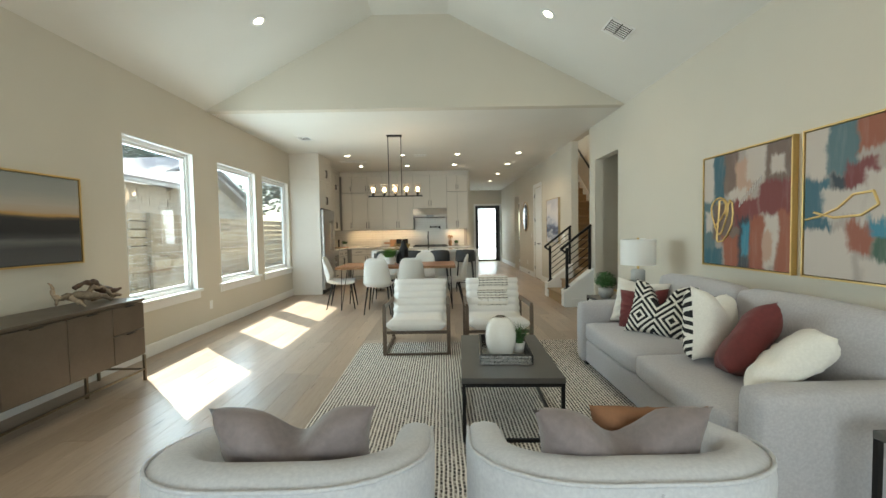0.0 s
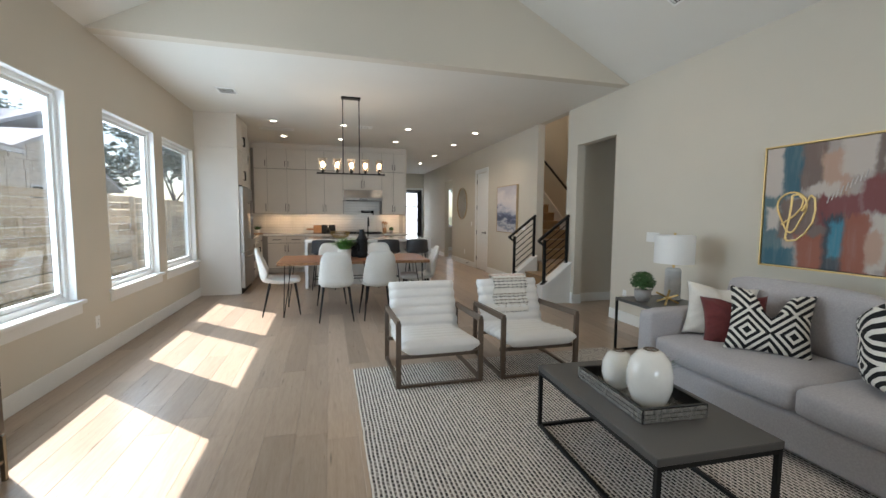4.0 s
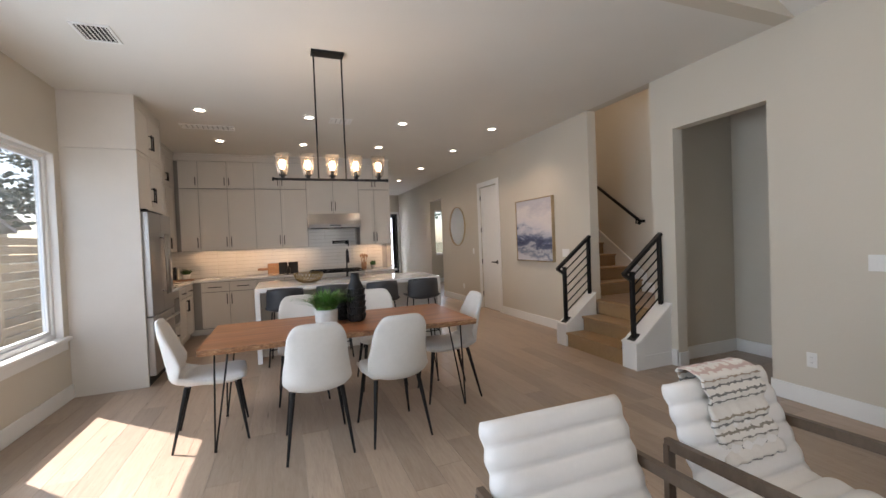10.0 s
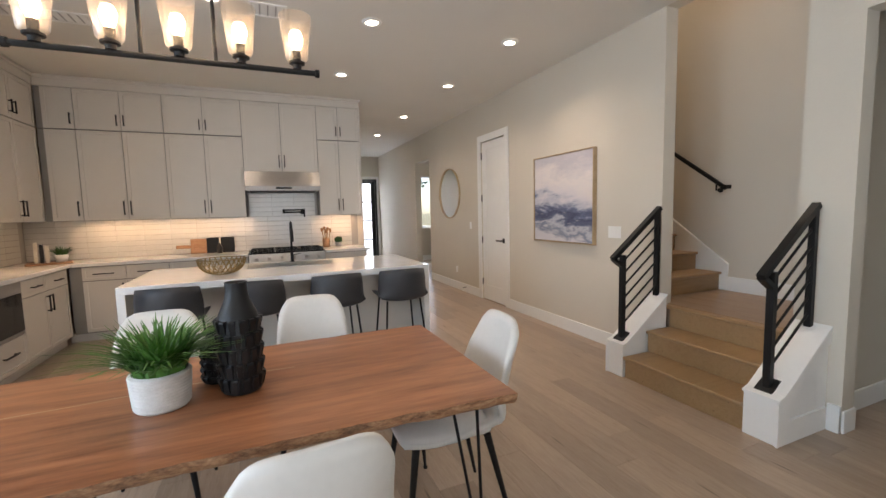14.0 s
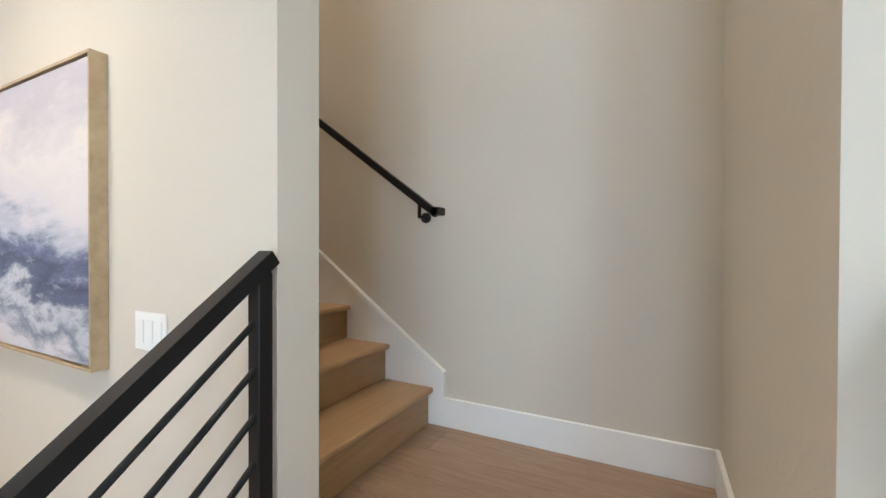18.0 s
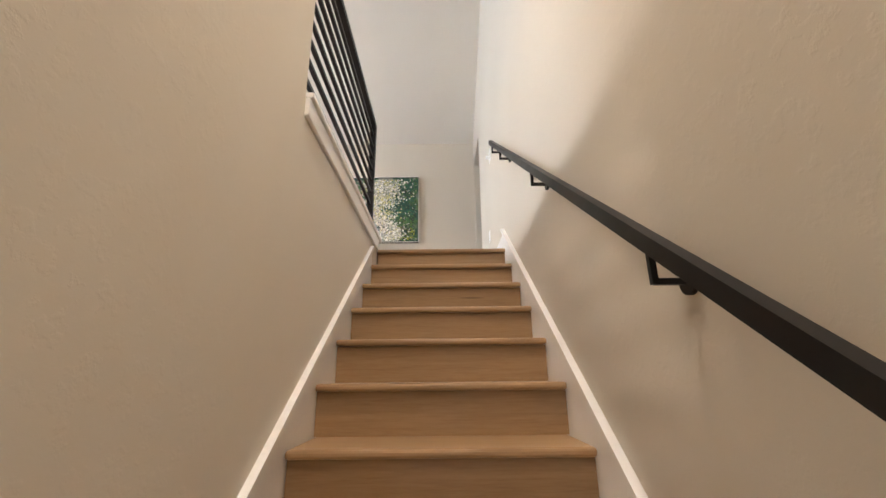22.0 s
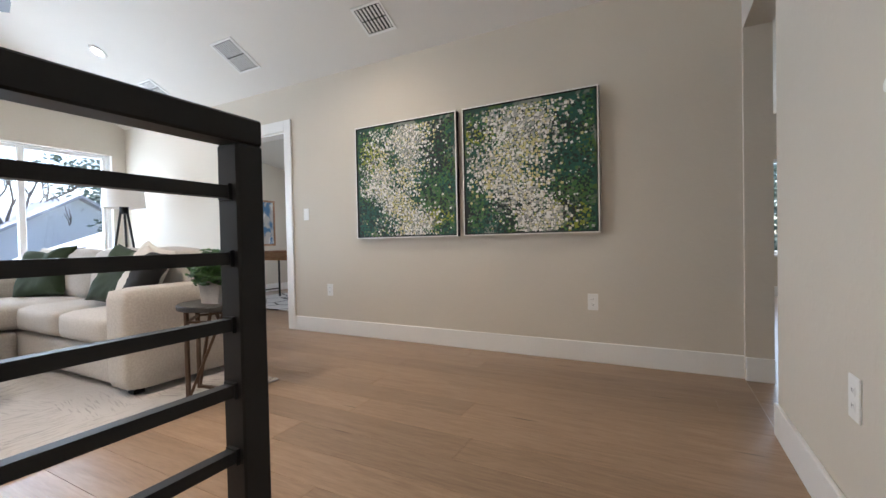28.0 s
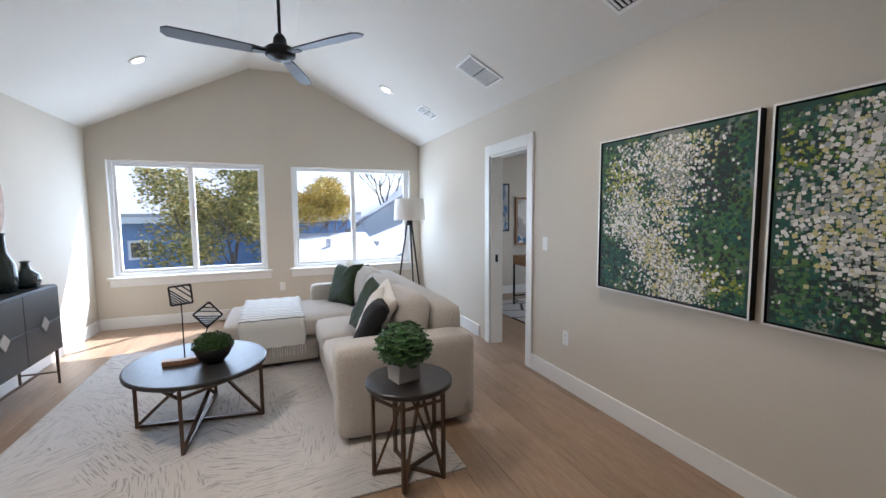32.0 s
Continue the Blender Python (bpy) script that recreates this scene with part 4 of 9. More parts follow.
# rows of coloured yarn, knotted at even steps
_s3 = _nt.nodes.new("ShaderNodeSeparateXYZ")
link(_nt, coords(_nt), _s3.inputs[0])
_sway = calc(_nt, "MULTIPLY", noise_node(_nt, coords(_nt), 18, 2).outputs[0], 0.014)
_zr = calc(_nt, "DIVIDE", calc(_nt, "ADD", _s3.outputs[2], _sway), 0.029)
_off = calc(_nt, "ABSOLUTE", calc(_nt, "SUBTRACT", calc(_nt, "FRACT", _zr), 0.5))
_kn = calc(_nt, "ABSOLUTE", calc(_nt, "SUBTRACT", calc(_nt, "FRACT", calc(_nt, "DIVIDE", _s3.outputs[0], 0.047)), 0.5))
_knot = ramp(_nt, _kn, [(0.10, (1, 1, 1)), (0.16, (0, 0, 0))])
_line = calc(_nt, "LESS_THAN", _off, calc(_nt, "ADD", calc(_nt, "MULTIPLY", _knot, 0.13), 0.11))
_wn = _nt.nodes.new("ShaderNodeTexWhiteNoise")
_wn.noise_dimensions = "1D"
link(_nt, calc(_nt, "FLOOR", _zr), _wn.inputs["W"])
_hue = ramp(_nt, _wn.outputs[0], [(0.0, (0.17, 0.18, 0.19)), (0.30, (0.20, 0.20, 0.18)), (0.45, (0.36, 0.30, 0.22)), (0.62, (0.55, 0.36, 0.32)), (0.75, (0.74, 0.71, 0.66)), (1.0, (0.78, 0.75, 0.70))])
link(_nt, mixc(_nt, _line, (0.76, 0.73, 0.68), _hue), _b.inputs["Base Color"])
bm = bmesh.new()
g = {}
NU, NV = 16, 30
for side in (0, 1):
    for i in range(NU + 1):
        for j in range(NV + 1):
            u, f = i / NU - 0.5, j / NV
            # down the front, over the top, and a short way down behind
            s = f * 0.62
            if s < 0.36:
                y, z = 0.335 + (s / 0.36) * 0.125 - 0.068, 0.53 + s * 0.92 - 0.0
            elif s < 0.46:
                a = (s - 0.36) / 0.10 * math.pi
                y, z = 0.455 - 0.062 * math.cos(a), 0.855 + 0.03 * math.sin(a)
            else:
                y, z = 0.52, 0.855 - (s - 0.46)
            wv = 0.010 * math.sin(f * 46) + 0.006 * math.sin(u * 30 + f * 9)
            g[side, i, j] = bm.verts.new((u * 0.36 + 0.04 * (f - 0.5) + 0.01 * math.sin(f * 17), y - wv * (1 if s < 0.4 else -1) - 0.012 * side, z))
for side in (0, 1):
    for i in range(NU):
        for j in range(NV):
            bm.faces.new((g[side, i, j], g[side, i + 1, j], g[side, i + 1, j + 1], g[side, i, j + 1]))
for j in range(NV):
    for i in (0, NU):
        bm.faces.new((g[0, i, j], g[0, i, j + 1], g[1, i, j + 1], g[1, i, j]))
for i in range(NU):
    for j in (0, NV):
        bm.faces.new((g[0, i, j], g[0, i + 1, j], g[1, i + 1, j], g[1, i, j]))
bmesh.ops.recalc_face_normals(bm, faces=bm.faces[:])
th = new("throw_blanket", mesh_of("throw_blanket", bm, THROW, True))
th.matrix_basis = pose(1.03, 7.240, -0.098, 0, 0, -1)
tagged(th, "cream knitted throw with knotted grey and pink rows", "blanket")

# coffee table, tray and vases
ct = thing("coffee_table", "low grey coffee table on a black steel frame", "coffee table", (0.868, 5.585, 0), -2.5)
HX, HY = 0.32, 0.535
part("tabletop", B((-HX, HX, -HY, HY, 0.385, 0.42), bev=0.003), TOP_GREY, ct)
for x in (-HX + 0.015, HX - 0.015):
    for y in (-HY + 0.015, HY - 0.015):
        part("leg", B((x - 0.011, x + 0.011, y - 0.011, y + 0.011, 0.012, 0.3848)), IRON, ct)
    for nm, lo, hi in (("floor_rail", 0.013, 0.033), ("top_rail", 0.362, 0.3845)):
        part(nm, B((x - 0.010, x + 0.010, -HY + 0.0265, HY - 0.0265, lo, hi)), IRON, ct)
for y in (-HY + 0.015, HY - 0.015):
    for nm, lo, hi in (("floor_rail", 0.013, 0.033), ("top_rail", 0.362, 0.3845)):
        part(nm, B((-HX + 0.0265, HX - 0.0265, y - 0.010, y + 0.010, lo, hi)), IRON, ct)
SHELLY = plain("silver mosaic", (0.52, 0.51, 0.49), 0.20, 0.75, var=0.6, scale=45)
tray = thing("tray", "silver mosaic tray on the coffee table", "tray", (0.862, 5.585, 0.4205), -4)
part("base", B((-0.165, 0.165, -0.27, 0.27, 0, 0.012)), SHELLY, tray)
for nm, bx in (("side", (-0.175, 0.175, -0.285, -0.270)), ("side", (-0.175, 0.175, 0.270, 0.285)), ("side", (-0.175, -0.160, -0.2695, 0.2695)), ("side", (0.160, 0.175, -0.2695, 0.2695))):
    part(nm, B((*bx, 0, 0.07)), IRON, tray)
random.seed(4)
b = bmesh.new()
for z in (0.012, 0.034, 0.056):
    for s in (-1, 1):
        x = -0.173
        while x < 0.165:
            l = random.uniform(0.03, 0.075)
            x1 = min(x + l, 0.173)
            bmesh.ops.create_cube(b, size=1, matrix=Matrix.LocRotScale(((x + x1) / 2, s * 0.287, z), None, (x1 - x - 0.003, 0.006 + random.random() * 0.004, 0.019)))
            x = x1
        y = -0.283
        while y < 0.27:
            y1 = min(y + random.uniform(0.03, 0.075), 0.283)
            bmesh.ops.create_cube(b, size=1, matrix=Matrix.LocRotScale((s * 0.1775, (y + y1) / 2, z), None, (0.006 + random.random() * 0.004, y1 - y - 0.003, 0.019)))
            y = y1
tagged(part("mosaic", b, SHELLY, tray), kind="stuff")


def vase(label, at, prof, mat, name="vase", group=""):
    v = thing(name, label, "vase", at, group=group)
    part("body", lathe(bmesh.new(), prof, 36), mat, v, smooth=True)
    k = max(range(len(prof)), key=lambda q: prof[q][1])
    r, z = prof[k]
    part("rim", lathe(bmesh.new(), [(r + 0.0015, z - 0.006), (r + 0.0022, z + 0.001), (r - 0.003, z + 0.003), (r - 0.006, z + 0.0005), (r - 0.006, z - 0.006)], 32), BRONZE if mat == GLAZE else mat, v, "dark unglazed rim" if mat == GLAZE else "", smooth=True)
    return v


vase("large white glazed vase on a tray", (0.825, 5.455, 0.433), [(0, 0), (0.06, 0), (0.085, 0.03), (0.106, 0.10), (0.108, 0.17), (0.092, 0.235), (0.060, 0.275), (0.034, 0.288), (0.030, 0.282), (0.045, 0.25), (0.0, 0.24)], GLAZE, group="white vases on the tray")
vase("small white glazed vase on a tray", (0.825, 5.69, 0.433), [(0, 0), (0.05, 0), (0.072, 0.025), (0.086, 0.08), (0.082, 0.14), (0.058, 0.19), (0.030, 0.207), (0.026, 0.20), (0.04, 0.18), (0.0, 0.17)], GLAZE, group="white vases on the tray")


def grass_bm(n, r, h, seed, spread=0.8, wid=0.006):
    """Many bent blades growing from a small disc."""
    rnd = random.Random(seed)
    bm = bmesh.new()
    for _ in range(n):
        a, q = rnd.uniform(0, 6.283), r * math.sqrt(rnd.random())
        bx, by = q * math.cos(a), q * math.sin(a)
        out = a + rnd.uniform(-0.6, 0.6)
        L, lean = h * rnd.uniform(0.6, 1.1), spread * rnd.uniform(0.15, 1.0)
        px, py = -math.sin(out), math.cos(out)
        prev = None
        for k in range(5):
            f = k / 4
            x, y = bx + math.cos(out) * L * lean * f * f, by + math.sin(out) * L * lean * f * f
            z = L * (f - 0.38 * lean * f * f)
            ww = wid * (1 - f * 0.92)
            pr = (bm.verts.new((x - px * ww, y - py * ww, z)), bm.verts.new((x + px * ww, y + py * ww, z)))
            if prev:
                bm.faces.new((prev[0], prev[1], pr[1], pr[0]))
            prev = pr
    return bm


def bush_bm(n, r, seed, flat=0.85, leaf=0.022):
    """A round clump of small folded leaves with gaps and an uneven outline."""
    rnd = random.Random(seed)
    bm = bmesh.new()
    for _ in range(n):
        th, ph = rnd.uniform(0, 6.283), math.acos(rnd.uniform(-0.75, 1))
        rr = r * rnd.uniform(0.55, 1.0) * (1 + 0.14 * noise.noise(Vector((th * 2, ph * 2, seed))))
        c = Vector((rr * math.sin(ph) * math.cos(th), rr * math.sin(ph) * math.sin(th), rr * flat * math.cos(ph)))
        nrm = (c.normalized() + Vector((rnd.uniform(-0.7, 0.7), rnd.uniform(-0.7, 0.7), rnd.uniform(-0.3, 0.8)))).normalized()
        q = nrm.to_track_quat("Z", "Y").to_matrix()
        s = leaf * rnd.uniform(0.6, 1.3)
        pts = [(-s, 0, 0), (0, -s * 0.5, s * 0.18), (s, 0, -s * 0.1), (0, s * 0.5, s * 0.18)]
        v = [bm.verts.new(c + q @ Vector(p)) for p in pts]
        bm.faces.new((v[0], v[1], v[2]))
        bm.faces.new((v[0], v[2], v[3]))
    return bm


def plant(label, at, pot_prof, pot_mat, crown_bm, crown_z, mat=None, name="potted_plant"):
    p = thing(name, label, "plant", at)
    pot = part("pot", lathe(bmesh.new(), pot_prof, 28), pot_mat, p, smooth=True)
    c = part("foliage", crown_bm, mat or LEAF, p)
    c.location = (0, 0, crown_z)
    return p


plant("small spiky plant in a white cup on the tray", (0.975, 5.57, 0.433), [(0, 0), (0.035, 0), (0.045, 0.07), (0.041, 0.07), (0.0, 0.06)], POT_W, grass_bm(110, 0.03, 0.16, 3, 0.9, 0.005), 0.06)

# side tables, lamp, sculpture
def frame_table(x0, x1, y0, y1, z, label):
    t = thing("side_table", label, "side table", group="side tables beside the sofa")
    part("tabletop", B((x0, x1, y0, y1, z - 0.03, z), bev=0.003), TOP_GREY, t)
    for x in (x0 + 0.012, x1 - 0.012):
        for y in (y0 + 0.012, y1 - 0.012):
            part("leg", B((x - 0.010, x + 0.010, y - 0.010, y + 0.010, 0, z - 0.0302)), IRON, t)
        part("floor_rail", B((x - 0.009, x + 0.009, y0 + 0.0225, y1 - 0.0225, 0.001, 0.019)), IRON, t)
    for y in (y0 + 0.012, y1 - 0.012):
        part("floor_rail", B((x0 + 0.0225, x1 - 0.0225, y - 0.009, y + 0.009, 0.001, 0.019)), IRON, t)


frame_table(2.10, 2.69, 6.80, 7.355, 0.56, "grey side table with a black steel frame")
frame_table(2.02, 2.60, 3.48, 4.06, 0.56, "grey side table with a black steel frame")
lamp = thing("table_lamp", "white drum lamp on a ribbed pale grey cylinder base", "lamp", (2.60, 7.14, 0.5605))
part("base", lathe(bmesh.new(), [(0, 0), (0.074, 0), (0.076, 0.006), *[(0.074 - 0.002 * (k % 2), 0.02 + k * 0.012) for k in range(24)], (0.06, 0.31), (0.02, 0.315), (0, 0.315)], 32), plain("pale grey ribbed ceramic", (0.55, 0.55, 0.55), 0.6, var=0.08), lamp, smooth=False)
part("stem", cyl(bmesh.new(), (0, 0, 0.3155), (0, 0, 0.40), 0.012), GOLD, lamp)
part("shade", lathe(bmesh.new(), [(0.182, 0.362), (0.182, 0.64), (0.178, 0.64), (0.178, 0.362), (0.182, 0.362)], 40), LINEN, lamp, smooth=False)
part("finial", lathe(bmesh.new(), [(0, 0.64), (0.012, 0.645), (0.012, 0.66), (0, 0.665)], 12), GOLD, lamp)
p = plant("round boxwood ball in a striped pot on the side table", (2.235, 7.13, 0.5605), [(0, 0), (0.055, 0), (0.075, 0.045), (0.078, 0.11), (0.070, 0.11), (0, 0.10)], CONC, bush_bm(900, 0.115, 5, 0.9, 0.016), 0.19)
jack = thing("sculpture", "brass jack sculpture of crossed bars on the side table", "sculpture", (2.375, 6.965, 0.597), 25)
for a, b in (((-0.12, -0.03, -0.035), (0.12, 0.03, 0.07)), ((-0.08, 0.07, 0.07), (0.08, -0.07, -0.035)), ((-0.02, -0.10, 0.06), (0.02, 0.10, -0.03))):
    part("bar", bar(bmesh.new(), a, b, 0.016, 0.016), GOLD, jack)

# rug: thick pale ribs with broken dark yarn between them
RUG, _nt, _b = nodes_of("ribbed wool rug")
_v = coords(_nt)
_s3 = _nt.nodes.new("ShaderNodeSeparateXYZ")
link(_nt, _v, _s3.inputs[0])

_wob = calc(_nt, "MULTIPLY", noise_node(_nt, _v, 7, 2).outputs[0], 0.012)
_rx = calc(_nt, "FRACT", calc(_nt, "DIVIDE", calc(_nt, "ADD", _s3.outputs[0], _wob), 0.024))
_ry = calc(_nt, "FRACT", calc(_nt, "DIVIDE", calc(_nt, "ADD", _s3.outputs[1], calc(_nt, "MULTIPLY", calc(_nt, "FLOOR", calc(_nt, "DIVIDE", _s3.outputs[0], 0.024)), 0.0137)), 0.034))
_gap = ramp(_nt, _rx, [(0.36, (0, 0, 0)), (0.44, (1, 1, 1)), (0.92, (1, 1, 1)), (1.0, (0, 0, 0))])
_dash = ramp(_nt, _ry, [(0.0, (0.25, 0.25, 0.25)), (0.12, (1, 1, 1)), (0.80, (1, 1, 1)), (0.92, (0.25, 0.25, 0.25))])
_yarn = ramp(_nt, noise_node(_nt, coords(_nt, (48, 14, 1)), 1.0, 3, 0.7).outputs[0], [(0.32, (0.016, 0.015, 0.017)), (0.46, (0.05, 0.043, 0.04)), (0.58, (0.22, 0.19, 0.17)), (0.68, (0.50, 0.46, 0.41))])
_rib = ramp(_nt, noise_node(_nt, _v, 60, 4, 0.7).outputs[0], [(0.3, (0.66, 0.62, 0.57)), (0.7, (0.85, 0.81, 0.75))])
_k = mixc(_nt, 1.0, _gap, _dash, "MULTIPLY")
link(_nt, mixc(_nt, _k, _rib, _yarn), _b.inputs["Base Color"])
_b.inputs["Roughness"].default_value, _b.inputs["Specular IOR Level"].default_value = 0.95, 0.15
bump(_nt, _b, mixc(_nt, 0.3, mixc(_nt, 1.0, (1, 1, 1), _k, "SUBTRACT"), noise_node(_nt, _v, 300, 2).outputs[0]), 0.7, 0.004)
bm = B((-0.535, 2.07, 4.34, 7.44, 0.001, 0.012), bev=0.004)
rug = part("rug", bm, RUG)
tagged(rug, "cream ribbed wool rug flecked with black yarn", "rug")

# sideboard with driftwood
SB = plain("bronze grey lacquer", (0.115, 0.088, 0.066), 0.38, 0.35, var=0.14, scale=5)
SBM = plain("aged brass frame", (0.16, 0.13, 0.09), 0.35, 0.9, var=0.15)
sb = thing("sideboard", "bronze grey sideboard on a thin metal stand", "sideboard", (0, 0, 0))
X0, X1, SY0, SY1 = -2.80, -2.34, 4.55, 6.35
part("body", B((X0, X1 - 0.02, SY0, SY1, 0.24, 0.74), bev=0.003), SB, sb)
part("top", B((X0, X1, SY0 - 0.005, SY1 + 0.005, 0.7405, 0.765), bev=0.003), SB, sb)
for a, b, lo, hi in ((4.56, 5.08, 0.255, 0.73), (5.085, 5.56, 0.255, 0.73), (5.565, 5.98, 0.255, 0.73), (5.985, 6.34, 0.255, 0.49), (5.985, 6.34, 0.495, 0.73)):
    d = part("door" if lo < 0.3 and hi > 0.7 else "drawer", B((X1 - 0.0195, X1 - 0.003, a, b, lo, hi), bev=0.002), SB, sb)
    part("pull", B((X1 - 0.003, X1 + 0.018, (a + b) / 2 - 0.04, (a + b) / 2 + 0.04, hi - 0.012, hi - 0.006)), IRON, d)
for y in (SY0 + 0.015, SY1 - 0.015):
    for x in (X0 + 0.015, X1 - 0.015):
        part("leg", B((x - 0.010, x + 0.010, y - 0.010, y + 0.010, 0, 0.2398)), SBM, sb)
    part("cross_bar", B((X0 + 0.0255, X1 - 0.0255, y - 0.008, y + 0.008, 0.10, 0.116)), SBM, sb)
part("long_bar", B((X1 - 0.024, X1 - 0.008, SY0 + 0.0255, SY1 - 0.0255, 0.10, 0.116)), SBM, sb)
part("inner_leg", B((X1 - 0.20, X1 - 0.18, SY1 - 0.45, SY1 - 0.43, 0.0, 0.2398)), SBM, sb)
DRIFT = wood("weathered driftwood", (0.10, 0.06, 0.04), (0.33, 0.24, 0.16), (0.52, 0.42, 0.31), 0.85, (9, 9, 9), bumps=0.6, tint=0.6)


def limb(pts, rads, n=9, wob=0.012, seed=0):
    """A crooked tapering branch through the given places."""
    bm = bmesh.new()
    rings = []
    P = [Vector(p) for p in pts]
    for i, (p, r) in enumerate(zip(P, rads)):
        d = (P[min(i + 1, len(P) - 1)] - P[max(i - 1, 0)]).normalized()
        q = d.to_track_quat("Z", "Y").to_matrix()
        rings.append([bm.verts.new(p + q @ Vector((math.cos(6.2832 * k / n), math.sin(6.2832 * k / n), 0)) * r * (1 + 0.35 * noise.noise(p * 14 + Vector((k, seed, 0))))) for k in range(n)])
    for a, b in zip(rings, rings[1:]):
        for k in range(n):
            bm.faces.new((a[k], a[(k + 1) % n], b[(k + 1) % n], b[k]))
    bm.faces.new(rings[0][::-1])
    bm.faces.new(rings[-1])
    return bm


DARK_DRIFT = wood("dark driftwood heart", (0.035, 0.018, 0.012), (0.085, 0.045, 0.028), (0.16, 0.09, 0.055), 0.7, (9, 9, 9), bumps=0.6, tint=0.4)


def gnarled(pts, rads, seed, kink=0.012, steps=5):
    """More places between the given ones, each knocked a little aside and swollen or pinched."""
    P, R = [], []
    for k in range(len(pts) - 1):
        for q in range(steps):
            f = q / steps
            p = Vector(pts[k]).lerp(Vector(pts[k + 1]), f)
            p += noise.noise_vector(p * 16 + Vector((seed * 3.1, 0, 0))) * kink
            P.append(p)
            R.append((rads[k] * (1 - f) + rads[k + 1] * f) * (1 + 0.45 * noise.noise(p * 30 + Vector((0, seed, 0)))))
    return P + [Vector(pts[-1])], R + [rads[-1]]


dw = thing("driftwood", "tangled pale and dark pieces of driftwood on the sideboard", "driftwood", (-2.56, 6.03, 0.765), 90)
for k, (mat, pts, rr) in enumerate([
        (DRIFT, [(-0.31, 0, 0.09), (-0.18, 0.03, 0.10), (-0.04, 0.0, 0.085), (0.08, -0.04, 0.06), (0.13, -0.07, 0.015)], [0.014, 0.026, 0.032, 0.022, 0.012]),
        (DARK_DRIFT, [(-0.12, 0.03, 0.15), (-0.02, 0.03, 0.185), (0.08, 0.03, 0.17), (0.18, 0.05, 0.11), (0.30, 0.04, 0.075), (0.37, 0.03, 0.09)], [0.014, 0.022, 0.030, 0.034, 0.028, 0.010]),
        (DRIFT, [(-0.28, 0.01, 0.09), (-0.33, 0.0, 0.13), (-0.32, 0.01, 0.18), (-0.36, 0.01, 0.225)], [0.022, 0.018, 0.012, 0.004]),
        (DRIFT, [(-0.29, 0.0, 0.10), (-0.34, -0.03, 0.06), (-0.36, -0.04, 0.05)], [0.02, 0.012, 0.004]),
        (DRIFT, [(-0.16, 0.02, 0.09), (-0.17, -0.06, 0.04), (-0.15, -0.09, 0.008)], [0.022, 0.014, 0.008]),
        (DRIFT, [(-0.06, 0.06, 0.012), (-0.02, 0.03, 0.08), (0.06, 0.02, 0.14), (0.16, 0.03, 0.13), (0.24, 0.02, 0.05), (0.33, 0.0, 0.03)], [0.012, 0.020, 0.022, 0.018, 0.020, 0.012]),
        (DARK_DRIFT, [(-0.10, 0.03, 0.16), (-0.13, 0.0, 0.145), (-0.15, -0.02, 0.15)], [0.018, 0.012, 0.004]),
        (DRIFT, [(0.10, 0.08, 0.02), (0.22, 0.05, 0.045), (0.34, 0.06, 0.02)], [0.012, 0.026, 0.012])]):
    P, R = gnarled(pts, rr, k)
    part("branch", limb(P, R, seed=k), mat, dw, smooth=True)


# ---- paintings ----
def canvas(name, layers, base, scale=3.0, rough=0.6):
    """A painted canvas: patches of colour cut by noise, laid over one another. layers: (colour, noise scale, seed, cut, softness, stretch)."""
    m, nt, b = nodes_of(name)
    tc = nt.nodes.new("ShaderNodeTexCoord")
    col = None
    for colour, sc, seed, cut, soft_, stretch in layers:
        mp = nt.nodes.new("ShaderNodeMapping")
        mp.inputs["Location"].default_value = (seed * 3.7, seed * 1.9, seed * 2.3)
        mp.inputs["Scale"].default_value = stretch
        link(nt, tc.outputs["Object"], mp.inputs[0])
        n = noise_node(nt, mp.outputs[0], sc, 5, 0.55)
        n.inputs["Distortion"].default_value = 0.4
        f = ramp(nt, n.outputs[0], [(cut, (0, 0, 0)), (cut + soft_, (1, 1, 1))])
        col = mixc(nt, f, col if col is not None else base, colour)
    link(nt, col, b.inputs["Base Color"])
    b.inputs["Roughness"].default_value = rough
    bump(nt, b, noise_node(nt, tc.outputs["Object"], 55, 4).outputs[0], 0.3, 0.003)
    return m


def picture(name, label, w, h, mat, frame_mat, at, rz, fw=0.012, depth=0.045, gap=0.006):
    """A canvas in a floating frame, hung with its back at local y = 0 and facing -y; at is the bottom middle."""
    p = thing(name, label, "painting", at, rz)
    part("canvas", B((-w / 2 + fw + gap, w / 2 - fw - gap, -depth + 0.006, -0.004, fw + gap, h - fw - gap), bev=0.002), mat, p)
    part("backing", B((-w / 2 + fw, w / 2 - fw, -0.0035, -0.0005, fw, h - fw)), IRON, p)
    for nm, bx in (("frame_side", (-w / 2, -w / 2 + fw, 0, h)), ("frame_side", (w / 2 - fw, w / 2, 0, h)), ("frame_rail", (-w / 2 + fw + 0.0002, w / 2 - fw - 0.0002, 0, fw)), ("frame_rail", (-w / 2 + fw + 0.0002, w / 2 - fw - 0.0002, h - fw, h))):
        part(nm, B((bx[0], bx[1], -depth, -0.0005, bx[2], bx[3])), frame_mat, p)
    return p


